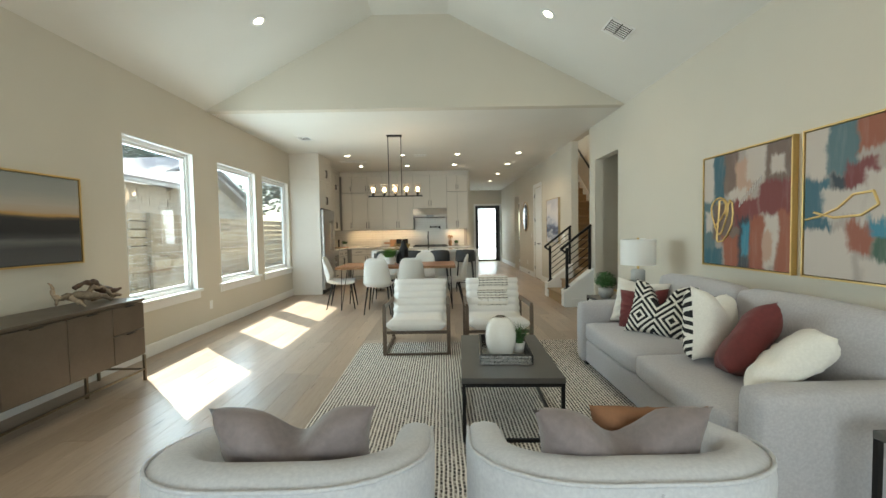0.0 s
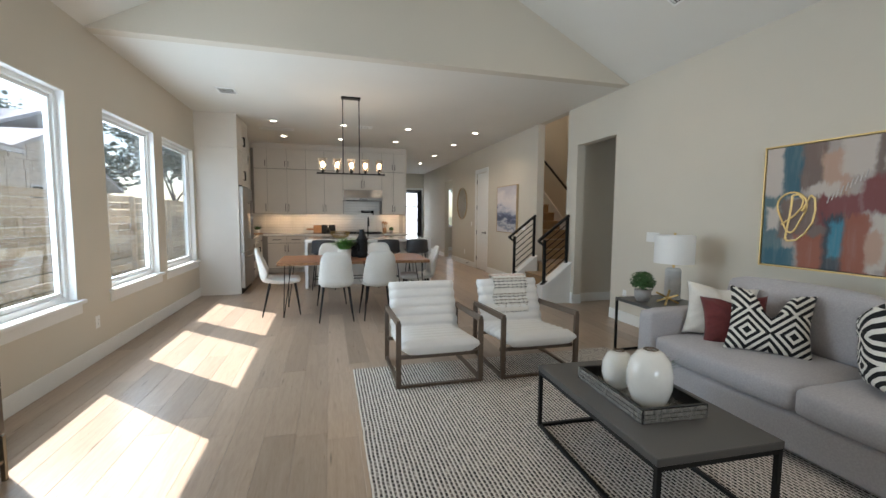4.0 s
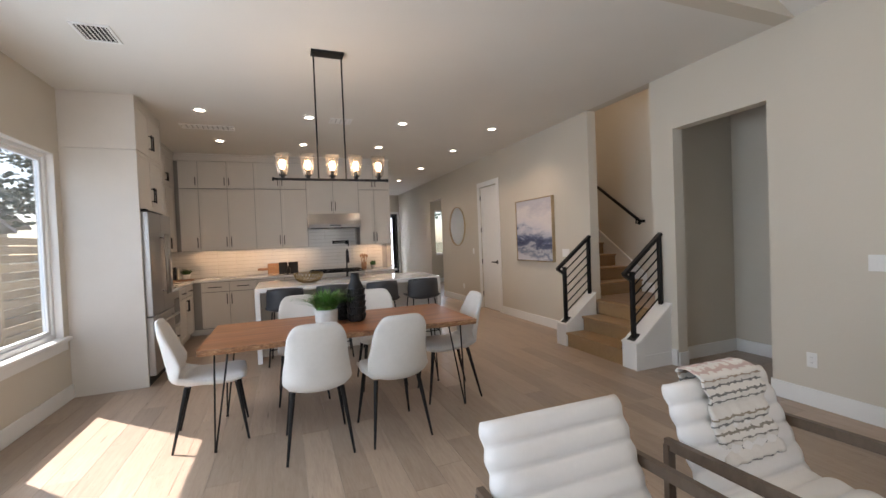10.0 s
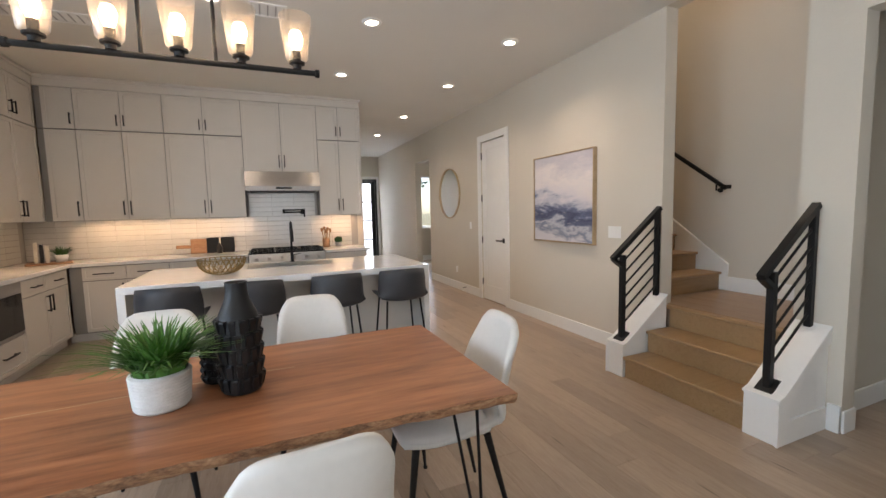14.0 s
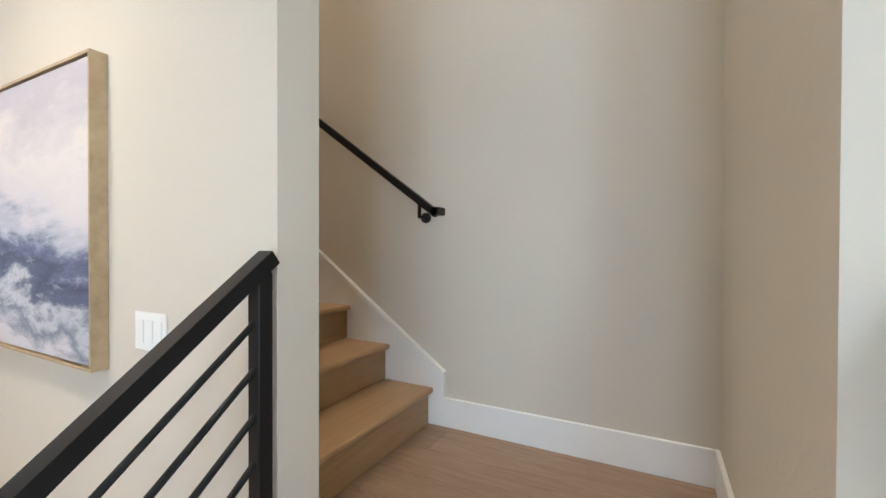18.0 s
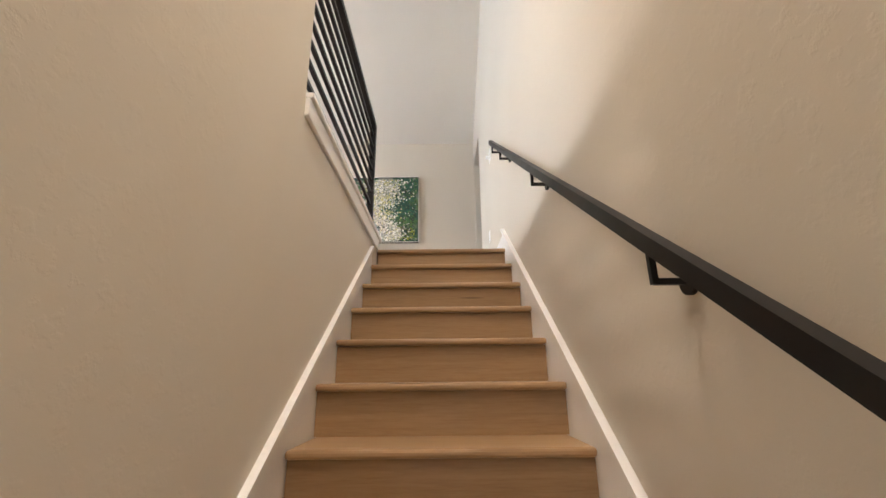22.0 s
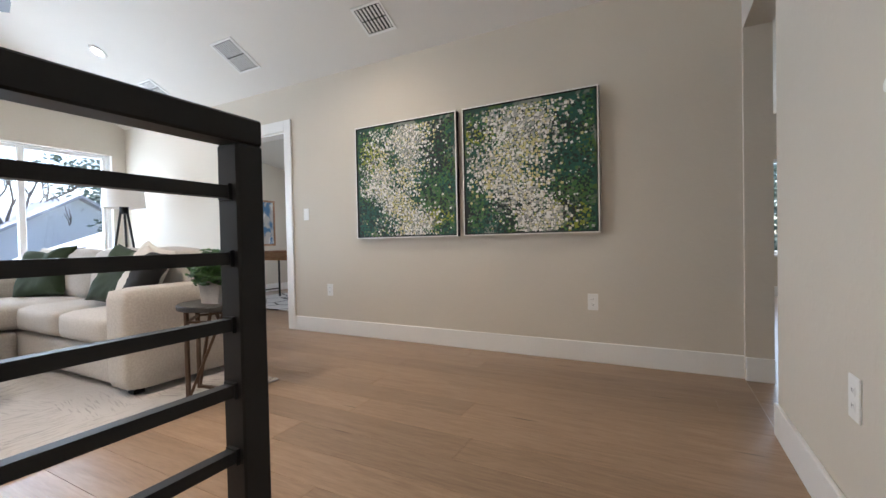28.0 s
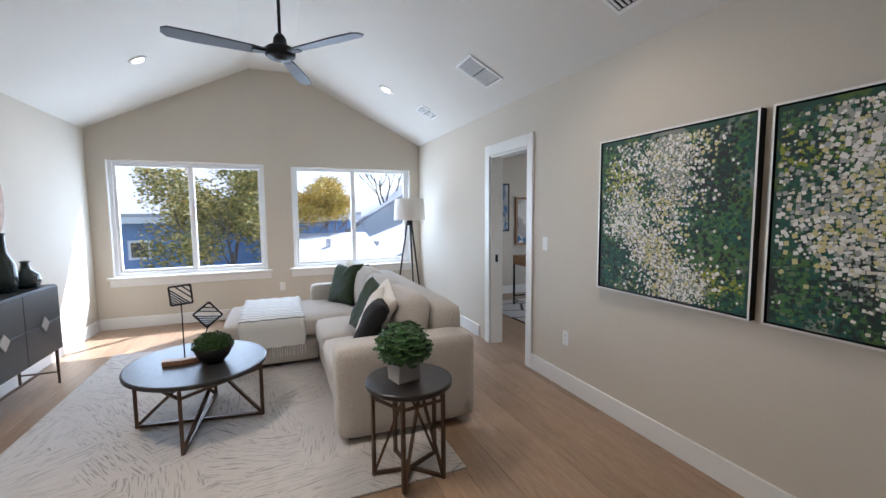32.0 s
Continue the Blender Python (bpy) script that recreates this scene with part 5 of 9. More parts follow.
def soft_oils(name, rows, seed):
    """Patches of oil paint worked into one another wet; rows: colour key, then left, right, top and bottom in hundredths of the canvas."""
    m, nt, b = nodes_of(name)
    v = coords(nt)

    def vec(op, a, c):
        n = nt.nodes.new("ShaderNodeVectorMath")
        n.operation = op
        for q, w in ((0, a), (1, c)):
            if isinstance(w, tuple):
                n.inputs[q].default_value = w
            elif w is not None:
                link(nt, w, n.inputs[q])
        return n.outputs[0]

    drag = noise_node(nt, coords(nt, (17 + seed, 17, 2.4)), 1.0, 5, 0.65)
    slow = noise_node(nt, coords(nt, (3.1, 3.1, 3.1 + 0.3 * seed)), 1.3, 4, 0.6)
    p = vec("ADD", v, vec("MULTIPLY", vec("SUBTRACT", slow.outputs["Color"], (0.5, 0.5, 0.5)), (0.15, 0, 0.15)))
    p = vec("ADD", p, vec("MULTIPLY", vec("SUBTRACT", drag.outputs["Color"], (0.5, 0.5, 0.5)), (0.045, 0, 0.17)))
    col = (0.38, 0.32, 0.285)
    for key, a, c, e, d in rows:
        x0, x1, z0, z1 = -0.5 + a * 0.01 - 0.1 * (a < 1), -0.5 + c * 0.01 + 0.1 * (c > 99), 1.0 - d * 0.01 - 0.1 * (d > 99), 1.0 - e * 0.01 + 0.1 * (e < 1)
        off = vec("SUBTRACT", vec("ABSOLUTE", vec("SUBTRACT", p, ((x0 + x1) / 2, 0, (z0 + z1) / 2)), None), ((x1 - x0) / 2, 9, (z1 - z0) / 2))
        sep = nt.nodes.new("ShaderNodeSeparateXYZ")
        link(nt, off, sep.inputs[0])
        far = nt.nodes.new("ShaderNodeMath")
        far.operation = "MAXIMUM"
        link(nt, sep.outputs[0], far.inputs[0])
        link(nt, sep.outputs[2], far.inputs[1])
        mr = nt.nodes.new("ShaderNodeMapRange")
        mr.interpolation_type = "SMOOTHSTEP"
        for q, w in zip(("From Min", "From Max", "To Min", "To Max"), (-0.022, 0.022, 0.96, 0.0)):
            mr.inputs[q].default_value = w
        link(nt, far.outputs[0], mr.inputs["Value"])
        col = mixc(nt, mr.outputs[0], col, OILS[key])
    pale = ramp(nt, drag.outputs[0], [(0.52, (0, 0, 0)), (0.74, (0.14, 0.14, 0.14))])
    link(nt, mixc(nt, pale, col, (0.52, 0.46, 0.43)), b.inputs["Base Color"])
    b.inputs["Roughness"].default_value = 0.5
    bump(nt, b, drag.outputs[0], 0.5, 0.003)
    return m


OILS = {"T": (0.018, 0.10, 0.14), "t": (0.065, 0.135, 0.155), "R": (0.28, 0.075, 0.035), "D": (0.17, 0.024, 0.024), "W": (0.52, 0.455, 0.405), "N": (0.012, 0.028, 0.042), "B": (0.155, 0.10, 0.08), "P": (0.45, 0.285, 0.205), "C": (0.02, 0.20, 0.29), "G": (0.03, 0.09, 0.055)}
rust_teal = soft_oils("rust and teal oils", [("W", 0, 16, 0, 40), ("B", 26, 46, 0, 34), ("P", 44, 62, 8, 40), ("W", 56, 78, 0, 26), ("B", 76, 100, 0, 32), ("W", 82, 94, 10, 26), ("T", 16, 29, 0, 40), ("t", 0, 18, 38, 100), ("W", 4, 14, 50, 68), ("W", 34, 56, 32, 44),
                 ("B", 14, 50, 42, 76), ("D", 42, 70, 40, 62), ("D", 70, 100, 30, 54), ("R", 28, 48, 72, 100), ("N", 46, 64, 56, 100), ("C", 50, 60, 60, 88), ("R", 60, 76, 56, 100), ("W", 75, 88, 56, 96), ("P", 74, 82, 70, 90), ("R", 88, 100, 52, 100), ("T", 2, 26, 84, 100)], 1)
cream_teal = soft_oils("cream and teal oils", [("W", 0, 20, 0, 30), ("t", 18, 38, 0, 30), ("T", 0, 20, 32, 66), ("R", 37, 55, 0, 18), ("P", 55, 82, 0, 34), ("B", 76, 96, 8, 52), ("R", 91, 100, 0, 36), ("N", 20, 38, 30, 42), ("D", 30, 50, 24, 40),
                 ("W", 14, 42, 40, 60), ("W", 42, 62, 32, 60), ("W", 0, 34, 66, 100), ("R", 32, 46, 62, 82), ("G", 46, 56, 68, 88), ("C", 44, 54, 60, 70), ("T", 60, 84, 46, 100), ("N", 58, 74, 40, 66), ("W", 40, 60, 86, 100), ("W", 84, 100, 52, 100)], 2)
pm = picture("painting", "large rust and teal abstract in a gold frame", 1.03, 1.02, rust_teal, GOLD, (XE, 6.055, 0.965), -90)
pn = picture("painting", "large cream and teal abstract in a gold frame", 1.03, 1.02, cream_teal, GOLD, (XE, 4.945, 0.965), -90)


def stroke(parent, pts, r, mat=None):
    """A raised line of gold paint on a canvas."""
    bm = bmesh.new()
    P = [Vector((p[0], -0.0425, p[1])) for p in pts]
    for a, b in zip(P, P[1:]):
        cyl(bm, a, b, r, n=6)
    part("paint_stroke", bm, mat or GOLD, parent, "raised stroke of gold paint" if mat is None else "raised stroke of white paint")


WHITE_OIL = plain("warm white oil paint", (0.58, 0.52, 0.49), 0.5, var=0.1)
oval = [(-0.27 + (0.10 + 0.008 * math.sin(3 * a)) * math.cos(a) + 0.02 * math.sin(2 * a), 0.46 + 0.165 * math.sin(a)) for a in [k * 0.25 for k in range(27)]]
stroke(pm, oval, 0.008)
stroke(pm, [(-0.27, 0.60), (-0.275, 0.50), (-0.285, 0.40), (-0.30, 0.30), (-0.305, 0.24)], 0.009)
stroke(pm, [(-0.27, 0.60), (-0.22, 0.605), (-0.185, 0.56), (-0.195, 0.50), (-0.24, 0.44), (-0.29, 0.40), (-0.34, 0.36)], 0.008)
stroke(pm, [(-0.19, 0.47), (-0.165, 0.53), (-0.135, 0.595), (-0.105, 0.57), (-0.095, 0.48), (-0.11, 0.38), (-0.16, 0.29), (-0.22, 0.235), (-0.29, 0.225), (-0.305, 0.26)], 0.008)
for k in range(9):
    stroke(pm, [(-0.02 + k * 0.028, 0.53 + k * 0.022), (-0.005 + k * 0.028, 0.59 + k * 0.022)], 0.0045, WHITE_OIL)
stroke(pn, [(-0.49, 0.40), (-0.38, 0.42), (-0.25, 0.47), (-0.15, 0.55), (-0.03, 0.56), (0.0, 0.48), (-0.10, 0.42), (-0.28, 0.41), (-0.42, 0.45)], 0.008)
for k in range(6):
    stroke(pn, [(0.08 + k * 0.045, 0.50 + k * 0.02), (0.12 + k * 0.045, 0.62 + k * 0.02)], 0.005)
stroke(pn, [(0.33, 0.06), (0.33, 0.24), (0.30, 0.32), (0.34, 0.38), (0.38, 0.32), (0.35, 0.22)], 0.008)


def horizon_canvas(name):
    """A level landscape: pale sky, a thin amber line, dark land in soft bands."""
    m, nt, b = nodes_of(name)
    sep = nt.nodes.new("ShaderNodeSeparateXYZ")
    link(nt, coords(nt), sep.inputs[0])
    drag = noise_node(nt, coords(nt, (1.4, 1.4, 16)), 1.5, 5, 0.6)
    slow = noise_node(nt, coords(nt, (1.2, 1.2, 2.0)), 1.6, 3)
    h = calc(nt, "ADD", sep.outputs[2], calc(nt, "MULTIPLY", calc(nt, "SUBTRACT", drag.outputs[0], 0.5), 0.05))
    h = calc(nt, "ADD", h, calc(nt, "MULTIPLY", calc(nt, "SUBTRACT", slow.outputs[0], 0.5), 0.05))
    col = ramp(nt, calc(nt, "DIVIDE", h, 0.75), [(0.02, (0.085, 0.085, 0.09)), (0.20, (0.055, 0.056, 0.06)), (0.27, (0.13, 0.13, 0.13)), (0.31, (0.045, 0.046, 0.05)), (0.36, (0.014, 0.015, 0.018)), (0.505, (0.020, 0.021, 0.024)), (0.53, (0.10, 0.075, 0.05)),
                                                  (0.55, (0.46, 0.27, 0.09)), (0.575, (0.44, 0.34, 0.24)), (0.66, (0.43, 0.385, 0.34)), (0.80, (0.31, 0.315, 0.30)), (0.97, (0.255, 0.27, 0.26))])
    link(nt, col, b.inputs["Base Color"])
    b.inputs["Roughness"].default_value = 0.5
    bump(nt, b, drag.outputs[0], 0.35, 0.003)
    return m


HORI = horizon_canvas("pale sky over dark land oils")
picture("painting", "pale sky and dark horizon landscape in a thin gold frame", 1.22, 0.75, HORI, GOLD, (XW, 5.66, 1.105), 90, 0.014, 0.04)


def sea_canvas(name):
    """Clouds, swell and foam: bands of colour up the canvas, pushed about by wide and fine brushwork."""
    m, nt, b = nodes_of(name)
    tc = nt.nodes.new("ShaderNodeTexCoord")
    sep = nt.nodes.new("ShaderNodeSeparateXYZ")
    link(nt, tc.outputs["Object"], sep.inputs[0])
    wide = noise_node(nt, coords(nt, (1.15, 1.15, 3.2)), 1.5, 6, 0.62)
    wide.inputs["Distortion"].default_value = 0.35
    fine = noise_node(nt, coords(nt, (5, 5, 16)), 1.6, 5, 0.65)
    fine.inputs["Distortion"].default_value = 0.5

    def calc(op, a, c, v=None):
        n = nt.nodes.new("ShaderNodeMath")
        n.operation = op
        for k, q in enumerate((a, c, v)):
            if q is None:
                continue
            if isinstance(q, (int, float)):
                n.inputs[k].default_value = q
            else:
                link(nt, q, n.inputs[k])
        return n.outputs[0]

    h = calc("MULTIPLY_ADD", wide.outputs[0], 0.75, calc("SUBTRACT", sep.outputs[2], 0.375))
    h = calc("MULTIPLY_ADD", fine.outputs[0], 0.14, calc("SUBTRACT", h, 0.07))
    h = calc("MULTIPLY_ADD", sep.outputs[0], 0.16, h)
    col = ramp(nt, h, [(0.02, (0.58, 0.56, 0.58)), (0.12, (0.16, 0.19, 0.27)), (0.19, (0.50, 0.51, 0.55)), (0.25, (0.10, 0.12, 0.20)), (0.34, (0.045, 0.058, 0.115)), (0.41, (0.13, 0.155, 0.25)), (0.47, (0.42, 0.44, 0.52)), (0.56, (0.62, 0.59, 0.62)), (0.74, (0.70, 0.65, 0.64)), (0.92, (0.50, 0.48, 0.53))])
    pale = ramp(nt, fine.outputs[0], [(0.56, (0, 0, 0)), (0.72, (0.45, 0.45, 0.45))])
    link(nt, mixc(nt, pale, col, (0.62, 0.61, 0.63)), b.inputs["Base Color"])
    b.inputs["Roughness"].default_value = 0.55
    bump(nt, b, fine.outputs[0], 0.35, 0.003)
    return m


SEA = sea_canvas("blue and white seascape oils")
PALE_WOOD = wood("pale wood frame", (0.33, 0.23, 0.12), (0.45, 0.33, 0.19), (0.52, 0.40, 0.25), 0.5, (4, 4, 4), per_object=False)
picture("painting", "blue and white seascape in a pale wood frame", 1.03, 1.01, SEA, PALE_WOOD, (XE, 12.06, 1.02), -90, 0.010, 0.05)




def plate(at, rz, gang=1, kind="switch"):
    """A white wall plate with its rockers or sockets."""
    w = 0.07 + 0.046 * (gang - 1)
    s = thing("light_switch" if kind == "switch" else "wall_outlet", "white wall plate with rocker switches" if kind == "switch" else "white double wall outlet", "switch" if kind == "switch" else "outlet", at, rz)
    part("plate", B((-w / 2, w / 2, -0.006, 0, -0.058, 0.058), bev=0.002), TRIM, s)
    for k in range(gang):
        c = (k - (gang - 1) / 2) * 0.046
        if kind == "switch":
            part("rocker", B((c - 0.016, c + 0.016, -0.009, -0.0062, -0.034, 0.034), bev=0.001), TRIM, s)
        else:
            for z in (-0.02, 0.02):
                part("socket", B((c - 0.015, c + 0.015, -0.008, -0.0062, z - 0.013, z + 0.013), bev=0.001), TRIM, s)
                for e in (-0.005, 0.005):
                    part("slot", B((c + e - 0.001, c + e + 0.001, -0.0084, -0.0081, z - 0.004, z + 0.006)), IRON, s)


plate((XE, 7.87, 1.14), -90, 4)
plate((XE, 8.32, 0.365), -90, 1, "outlet")
plate((XE, 11.30, 1.165), -90, 3)
plate((XE, 15.0, 0.36), -90, 1, "outlet")
plate((XE, 14.42, 1.165), -90, 1)
plate((4.07, 8.86, 0.40), -90, 1, "outlet")
plate((XW, 8.33, 0.36), 90, 1, "outlet")
# leather-look mirror and its rim in the hall
MIRROR = plain("mirror silver", (0.92, 0.92, 0.92), 0.02, 1.0, var=0.0)
mi = thing("wall_mirror", "round hall mirror in a thin pale frame", "mirror", (XE, 15.25, 1.73), -90)
b = bmesh.new()
lathe(b, [(0.455, 0), (0.455, 0.03), (0.440, 0.03), (0.440, 0.0)], 56)
bmesh.ops.rotate(b, verts=b.verts[:], cent=(0, 0, 0), matrix=Matrix.Rotation(radians(90), 3, "X"))
part("rim", b, PALE_WOOD, mi, smooth=False)
b = bmesh.new()
lathe(b, [(0, 0.006), (0.4395, 0.006), (0.4395, 0.010), (0, 0.010)], 56)
bmesh.ops.rotate(b, verts=b.verts[:], cent=(0, 0, 0), matrix=Matrix.Rotation(radians(90), 3, "X"))
part("glass", b, MIRROR, mi)
ds = thing("door_stop", "small black spring door stop", "door stop", (XE, 14.6, 0.09), -90)
part("rod", cyl(bmesh.new(), (0, -0.016, 0), (0, -0.09, 0), 0.006, n=8), IRON, ds)

# ---- dining ----
SLAB = wood("oiled live-edge wood", (0.115, 0.032, 0.013), (0.34, 0.125, 0.052), (0.55, 0.265, 0.13), 0.34, (0.5, 3.6, 3.6), per_object=False, bumps=0.06, coat=0.0)
BARK = wood("barky slab edge", (0.04, 0.014, 0.007), (0.27, 0.115, 0.05), (0.55, 0.34, 0.19), 0.7, (9, 9, 20), per_object=False, bumps=0.9)
CHAIRC = plain("oatmeal chair cloth", (0.63, 0.62, 0.59), 0.9, var=0.05, scale=4, bumps=0.12, bscale=420, sheen=0.2, spec=0.2)

dt = thing("dining_table", "live-edge wooden dining table on black hairpin legs", "dining table", (-0.372, 9.93, 0))
random.seed(8)
N = 90
pts_s, pts_n = [], []
for k in range(N + 1):
    x = -1.01 + 2.02 * k / N
    pts_s.append((x, -0.49 + 0.018 * math.sin(x * 3.1 + 1) + 0.010 * noise.noise(Vector((x * 9, 0, 1))) + 0.006 * noise.noise(Vector((x * 30, 0, 5)))))
    pts_n.append((x, 0.485 + 0.02 * math.sin(x * 2.3) + 0.010 * noise.noise(Vector((x * 9, 3, 1))) + 0.006 * noise.noise(Vector((x * 30, 3, 5)))))
bm = bmesh.new()
NS = 12
top = [[bm.verts.new((s[0], s[1] + (n[1] - s[1]) * j / NS, 0.76)) for j in range(NS + 1)] for s, n in zip(pts_s, pts_n)]
bot = [[bm.verts.new((s[0], s[1] + 0.024 + (n[1] - s[1] - 0.048) * j / NS, 0.715)) for j in range(NS + 1)] for s, n in zip(pts_s, pts_n)]
for i in range(N):
    for j in range(NS):
        bm.faces.new((top[i][j], top[i + 1][j], top[i + 1][j + 1], top[i][j + 1]))
        bm.faces.new((bot[i][j], bot[i][j + 1], bot[i + 1][j + 1], bot[i + 1][j]))
for j in range(NS):
    for i in (0, N):
        bm.faces.new((top[i][j], top[i][j + 1], bot[i][j + 1], bot[i][j]))
bmesh.ops.recalc_face_normals(bm, faces=bm.faces[:])
part("tabletop", bm, SLAB, dt)
for nm, row, jj, sg in (("live_edge", pts_s, 0, -1), ("live_edge", pts_n, NS, 1)):
    bm = bmesh.new()
    g = []
    for i, p in enumerate(row):
        col = []
        for q in range(6):
            f = q / 5
            out = 0.008 * math.sin(f * 3.14) + 0.010 * noise.noise(Vector((p[0] * 22, f * 3, sg))) * math.sin(f * 3.14)
            col.append(bm.verts.new((p[0], p[1] - sg * 0.024 * f + sg * (0.0006 + max(-0.004, out)), 0.7597 - 0.0447 * f)))
        g.append(col)
    for a, b in zip(g, g[1:]):
        for q in range(5):
            bm.faces.new((a[q], b[q], b[q + 1], a[q + 1]) if sg < 0 else (a[q], a[q + 1], b[q + 1], b[q]))
    part(nm, bm, BARK, dt, "rough barky edge", smooth=True)
PALEW = plain("pale sapwood", (0.46, 0.31, 0.18), 0.4, var=0.12)
bm = bmesh.new()
pv = None
for k in range(60):
    x = -0.55 + 1.1 * k / 59
    y = 0.10 + 0.03 * math.sin(x * 3) + 0.01 * noise.noise(Vector((x * 8, 1, 1)))
    w = 0.004 + 0.006 * abs(noise.noise(Vector((x * 3, 7, 1)))) * min(1, (0.56 - abs(x)) * 8)
    cur = (bm.verts.new((x - 0.25, y - w, 0.7606)), bm.verts.new((x - 0.25, y + w, 0.7606)))
    if pv:
        bm.faces.new((pv[0], cur[0], cur[1], pv[1]))
    pv = cur
part("sapwood_streak", bm, PALEW, dt, "pale streak of sapwood")
for sx in (-1, 1):
    for sy in (-1, 1):
        lg = part("hairpin_leg", cyl(cyl(cyl(bmesh.new(), (sx * 0.93, sy * 0.34, 0.7145), (sx * 0.955, sy * 0.335, 0.012), 0.0065, n=8), (sx * 0.85, sy * 0.26, 0.7145), (sx * 0.951, sy * 0.325, 0.012), 0.0065, n=8), (sx * 0.93, sy * 0.38, 0.012), (sx * 0.955, sy * 0.325, 0.012), 0.0001, n=4), IRON, dt)
        part("foot", lathe(bmesh.new(), [(0, 0.0), (0.011, 0.002), (0.012, 0.012), (0, 0.022)], 12, (sx * 0.953, sy * 0.33, 0)), IRON, lg)


def shell_bm(seat=True):
    """An upholstered scoop: one sheet that runs from the seat's front up into a rounded back."""
    bm = bmesh.new()
    NU, NV = 18, 26
    th = 0.045
    g = {}
    for side in (0, 1):
        for j in range(NV + 1):
            f = j / NV
            if f < 0.45:
                s = f / 0.45
                yc, zc, w = -0.23 + 0.40 * s, 0.455 - 0.02 * math.sin(s * 3.14), 0.208 + 0.012 * s
                up = 0.02 + 0.05 * max(0, s - 0.3)
                ny, nz = 0.0, 1.0
            else:
                s = (f - 0.45) / 0.55
                a = min(1, s / 0.25) * radians(78)
                yc = 0.17 + 0.085 * math.sin(min(a, radians(78))) + 0.10 * max(0, s - 0.25)
                zc = 0.455 + 0.06 * (1 - math.cos(a)) + 0.415 * max(0, s - 0.25) / 0.75
                w = 0.218 + 0.010 * math.sin(min(1, s / 0.5) * 3.14) - 0.036 * s ** 1.4
                w *= 1 - 0.07 * max(0.0, (s - 0.82) / 0.18) ** 2
                up = 0.06 * (1 - s)
                ny, nz = -math.sin(a), math.cos(a)
            for i in range(NU + 1):
                u = 2 * i / NU - 1
                x = u * w
                curl = abs(u) ** 2.4
                y = yc - (0.09 - 0.065 * max(0, (f - 0.6) / 0.4) if f > 0.45 else 0.0) * curl * min(1, (f - 0.45) * 5 if f > 0.45 else 0)
                z = zc + up * curl - 0.055 * abs(u) ** 6 * max(0, (f - 0.80) / 0.20)
                edge = max(0.0, 1 - max(abs(u), abs(2 * f - 1)) ** 14)
                o = th / 2 * (0.35 + 0.65 * edge) * (1 if side == 0 else -1)
                g[side, i, j] = bm.verts.new((x, y + ny * o, z + nz * o))
    for side in (0, 1):
        for i in range(NU):
            for j in range(NV):
                bm.faces.new((g[side, i, j], g[side, i + 1, j], g[side, i + 1, j + 1], g[side, i, j + 1]))
    for j in range(NV):
        for i in (0, NU):
            bm.faces.new((g[0, i, j], g[0, i, j + 1], g[1, i, j + 1], g[1, i, j]))
    for i in range(NU):
        for j in (0, NV):
            bm.faces.new((g[0, i, j], g[0, i + 1, j], g[1, i + 1, j], g[1, i, j]))
    bmesh.ops.recalc_face_normals(bm, faces=bm.faces[:])
    return bm


dc = thing("dining_chair", "oatmeal upholstered dining chair on tapered black legs", "dining chair", (-0.645, 9.425, 0), 180, "chairs round the dining table")
part("shell", shell_bm(), CHAIRC, dc, smooth=True)
part("seat_pad", soft(-0.195, 0.195, -0.235, 0.17, 0.44, 0.505, r=0.03, puff=0.012), CHAIRC, dc, smooth=True)
for x in (-1, 1):
    for y0, y1 in ((-0.17, -0.235), (0.15, 0.25)):
        part("leg", cyl(bmesh.new(), (x * 0.16, y0, 0.44), (x * 0.215, y1, 0.0), 0.017, 0.008, 12), IRON, dc)
for x, y, rz in ((-0.10, 9.42, 184), (-1.375, 9.93, 95), (0.55, 9.92, -94), (-0.70, 10.50, 0), (0.06, 10.52, -3)):
    copy_thing(dc, pose(x, y, 0, 0, 0, rz))

tp = thing("table_planter", "grassy green plant in a ribbed pale pot", "plant", (-0.515, 9.88, 0.761))
part("pot", lathe(bmesh.new(), [(0, 0), (0.078, 0), *[(0.083 + 0.010 * (k / 22) ** 0.7 + 0.0022 * (k % 2), 0.006 + k * 0.0053) for k in range(23)], (0.083, 0.128), (0.079, 0.10), (0, 0.10)], 40), plain("ribbed chalky ceramic", (0.62, 0.60, 0.57), 0.85, var=0.12, scale=25), tp)
fo = part("foliage", grass_bm(430, 0.072, 0.21, 12, 1.25, 0.0115), BLADES, tp)
fo.location = (0, 0, 0.105)
BLK = plain("matt black ceramic", (0.010, 0.010, 0.011), 0.42, var=0.2, spec=0.35)


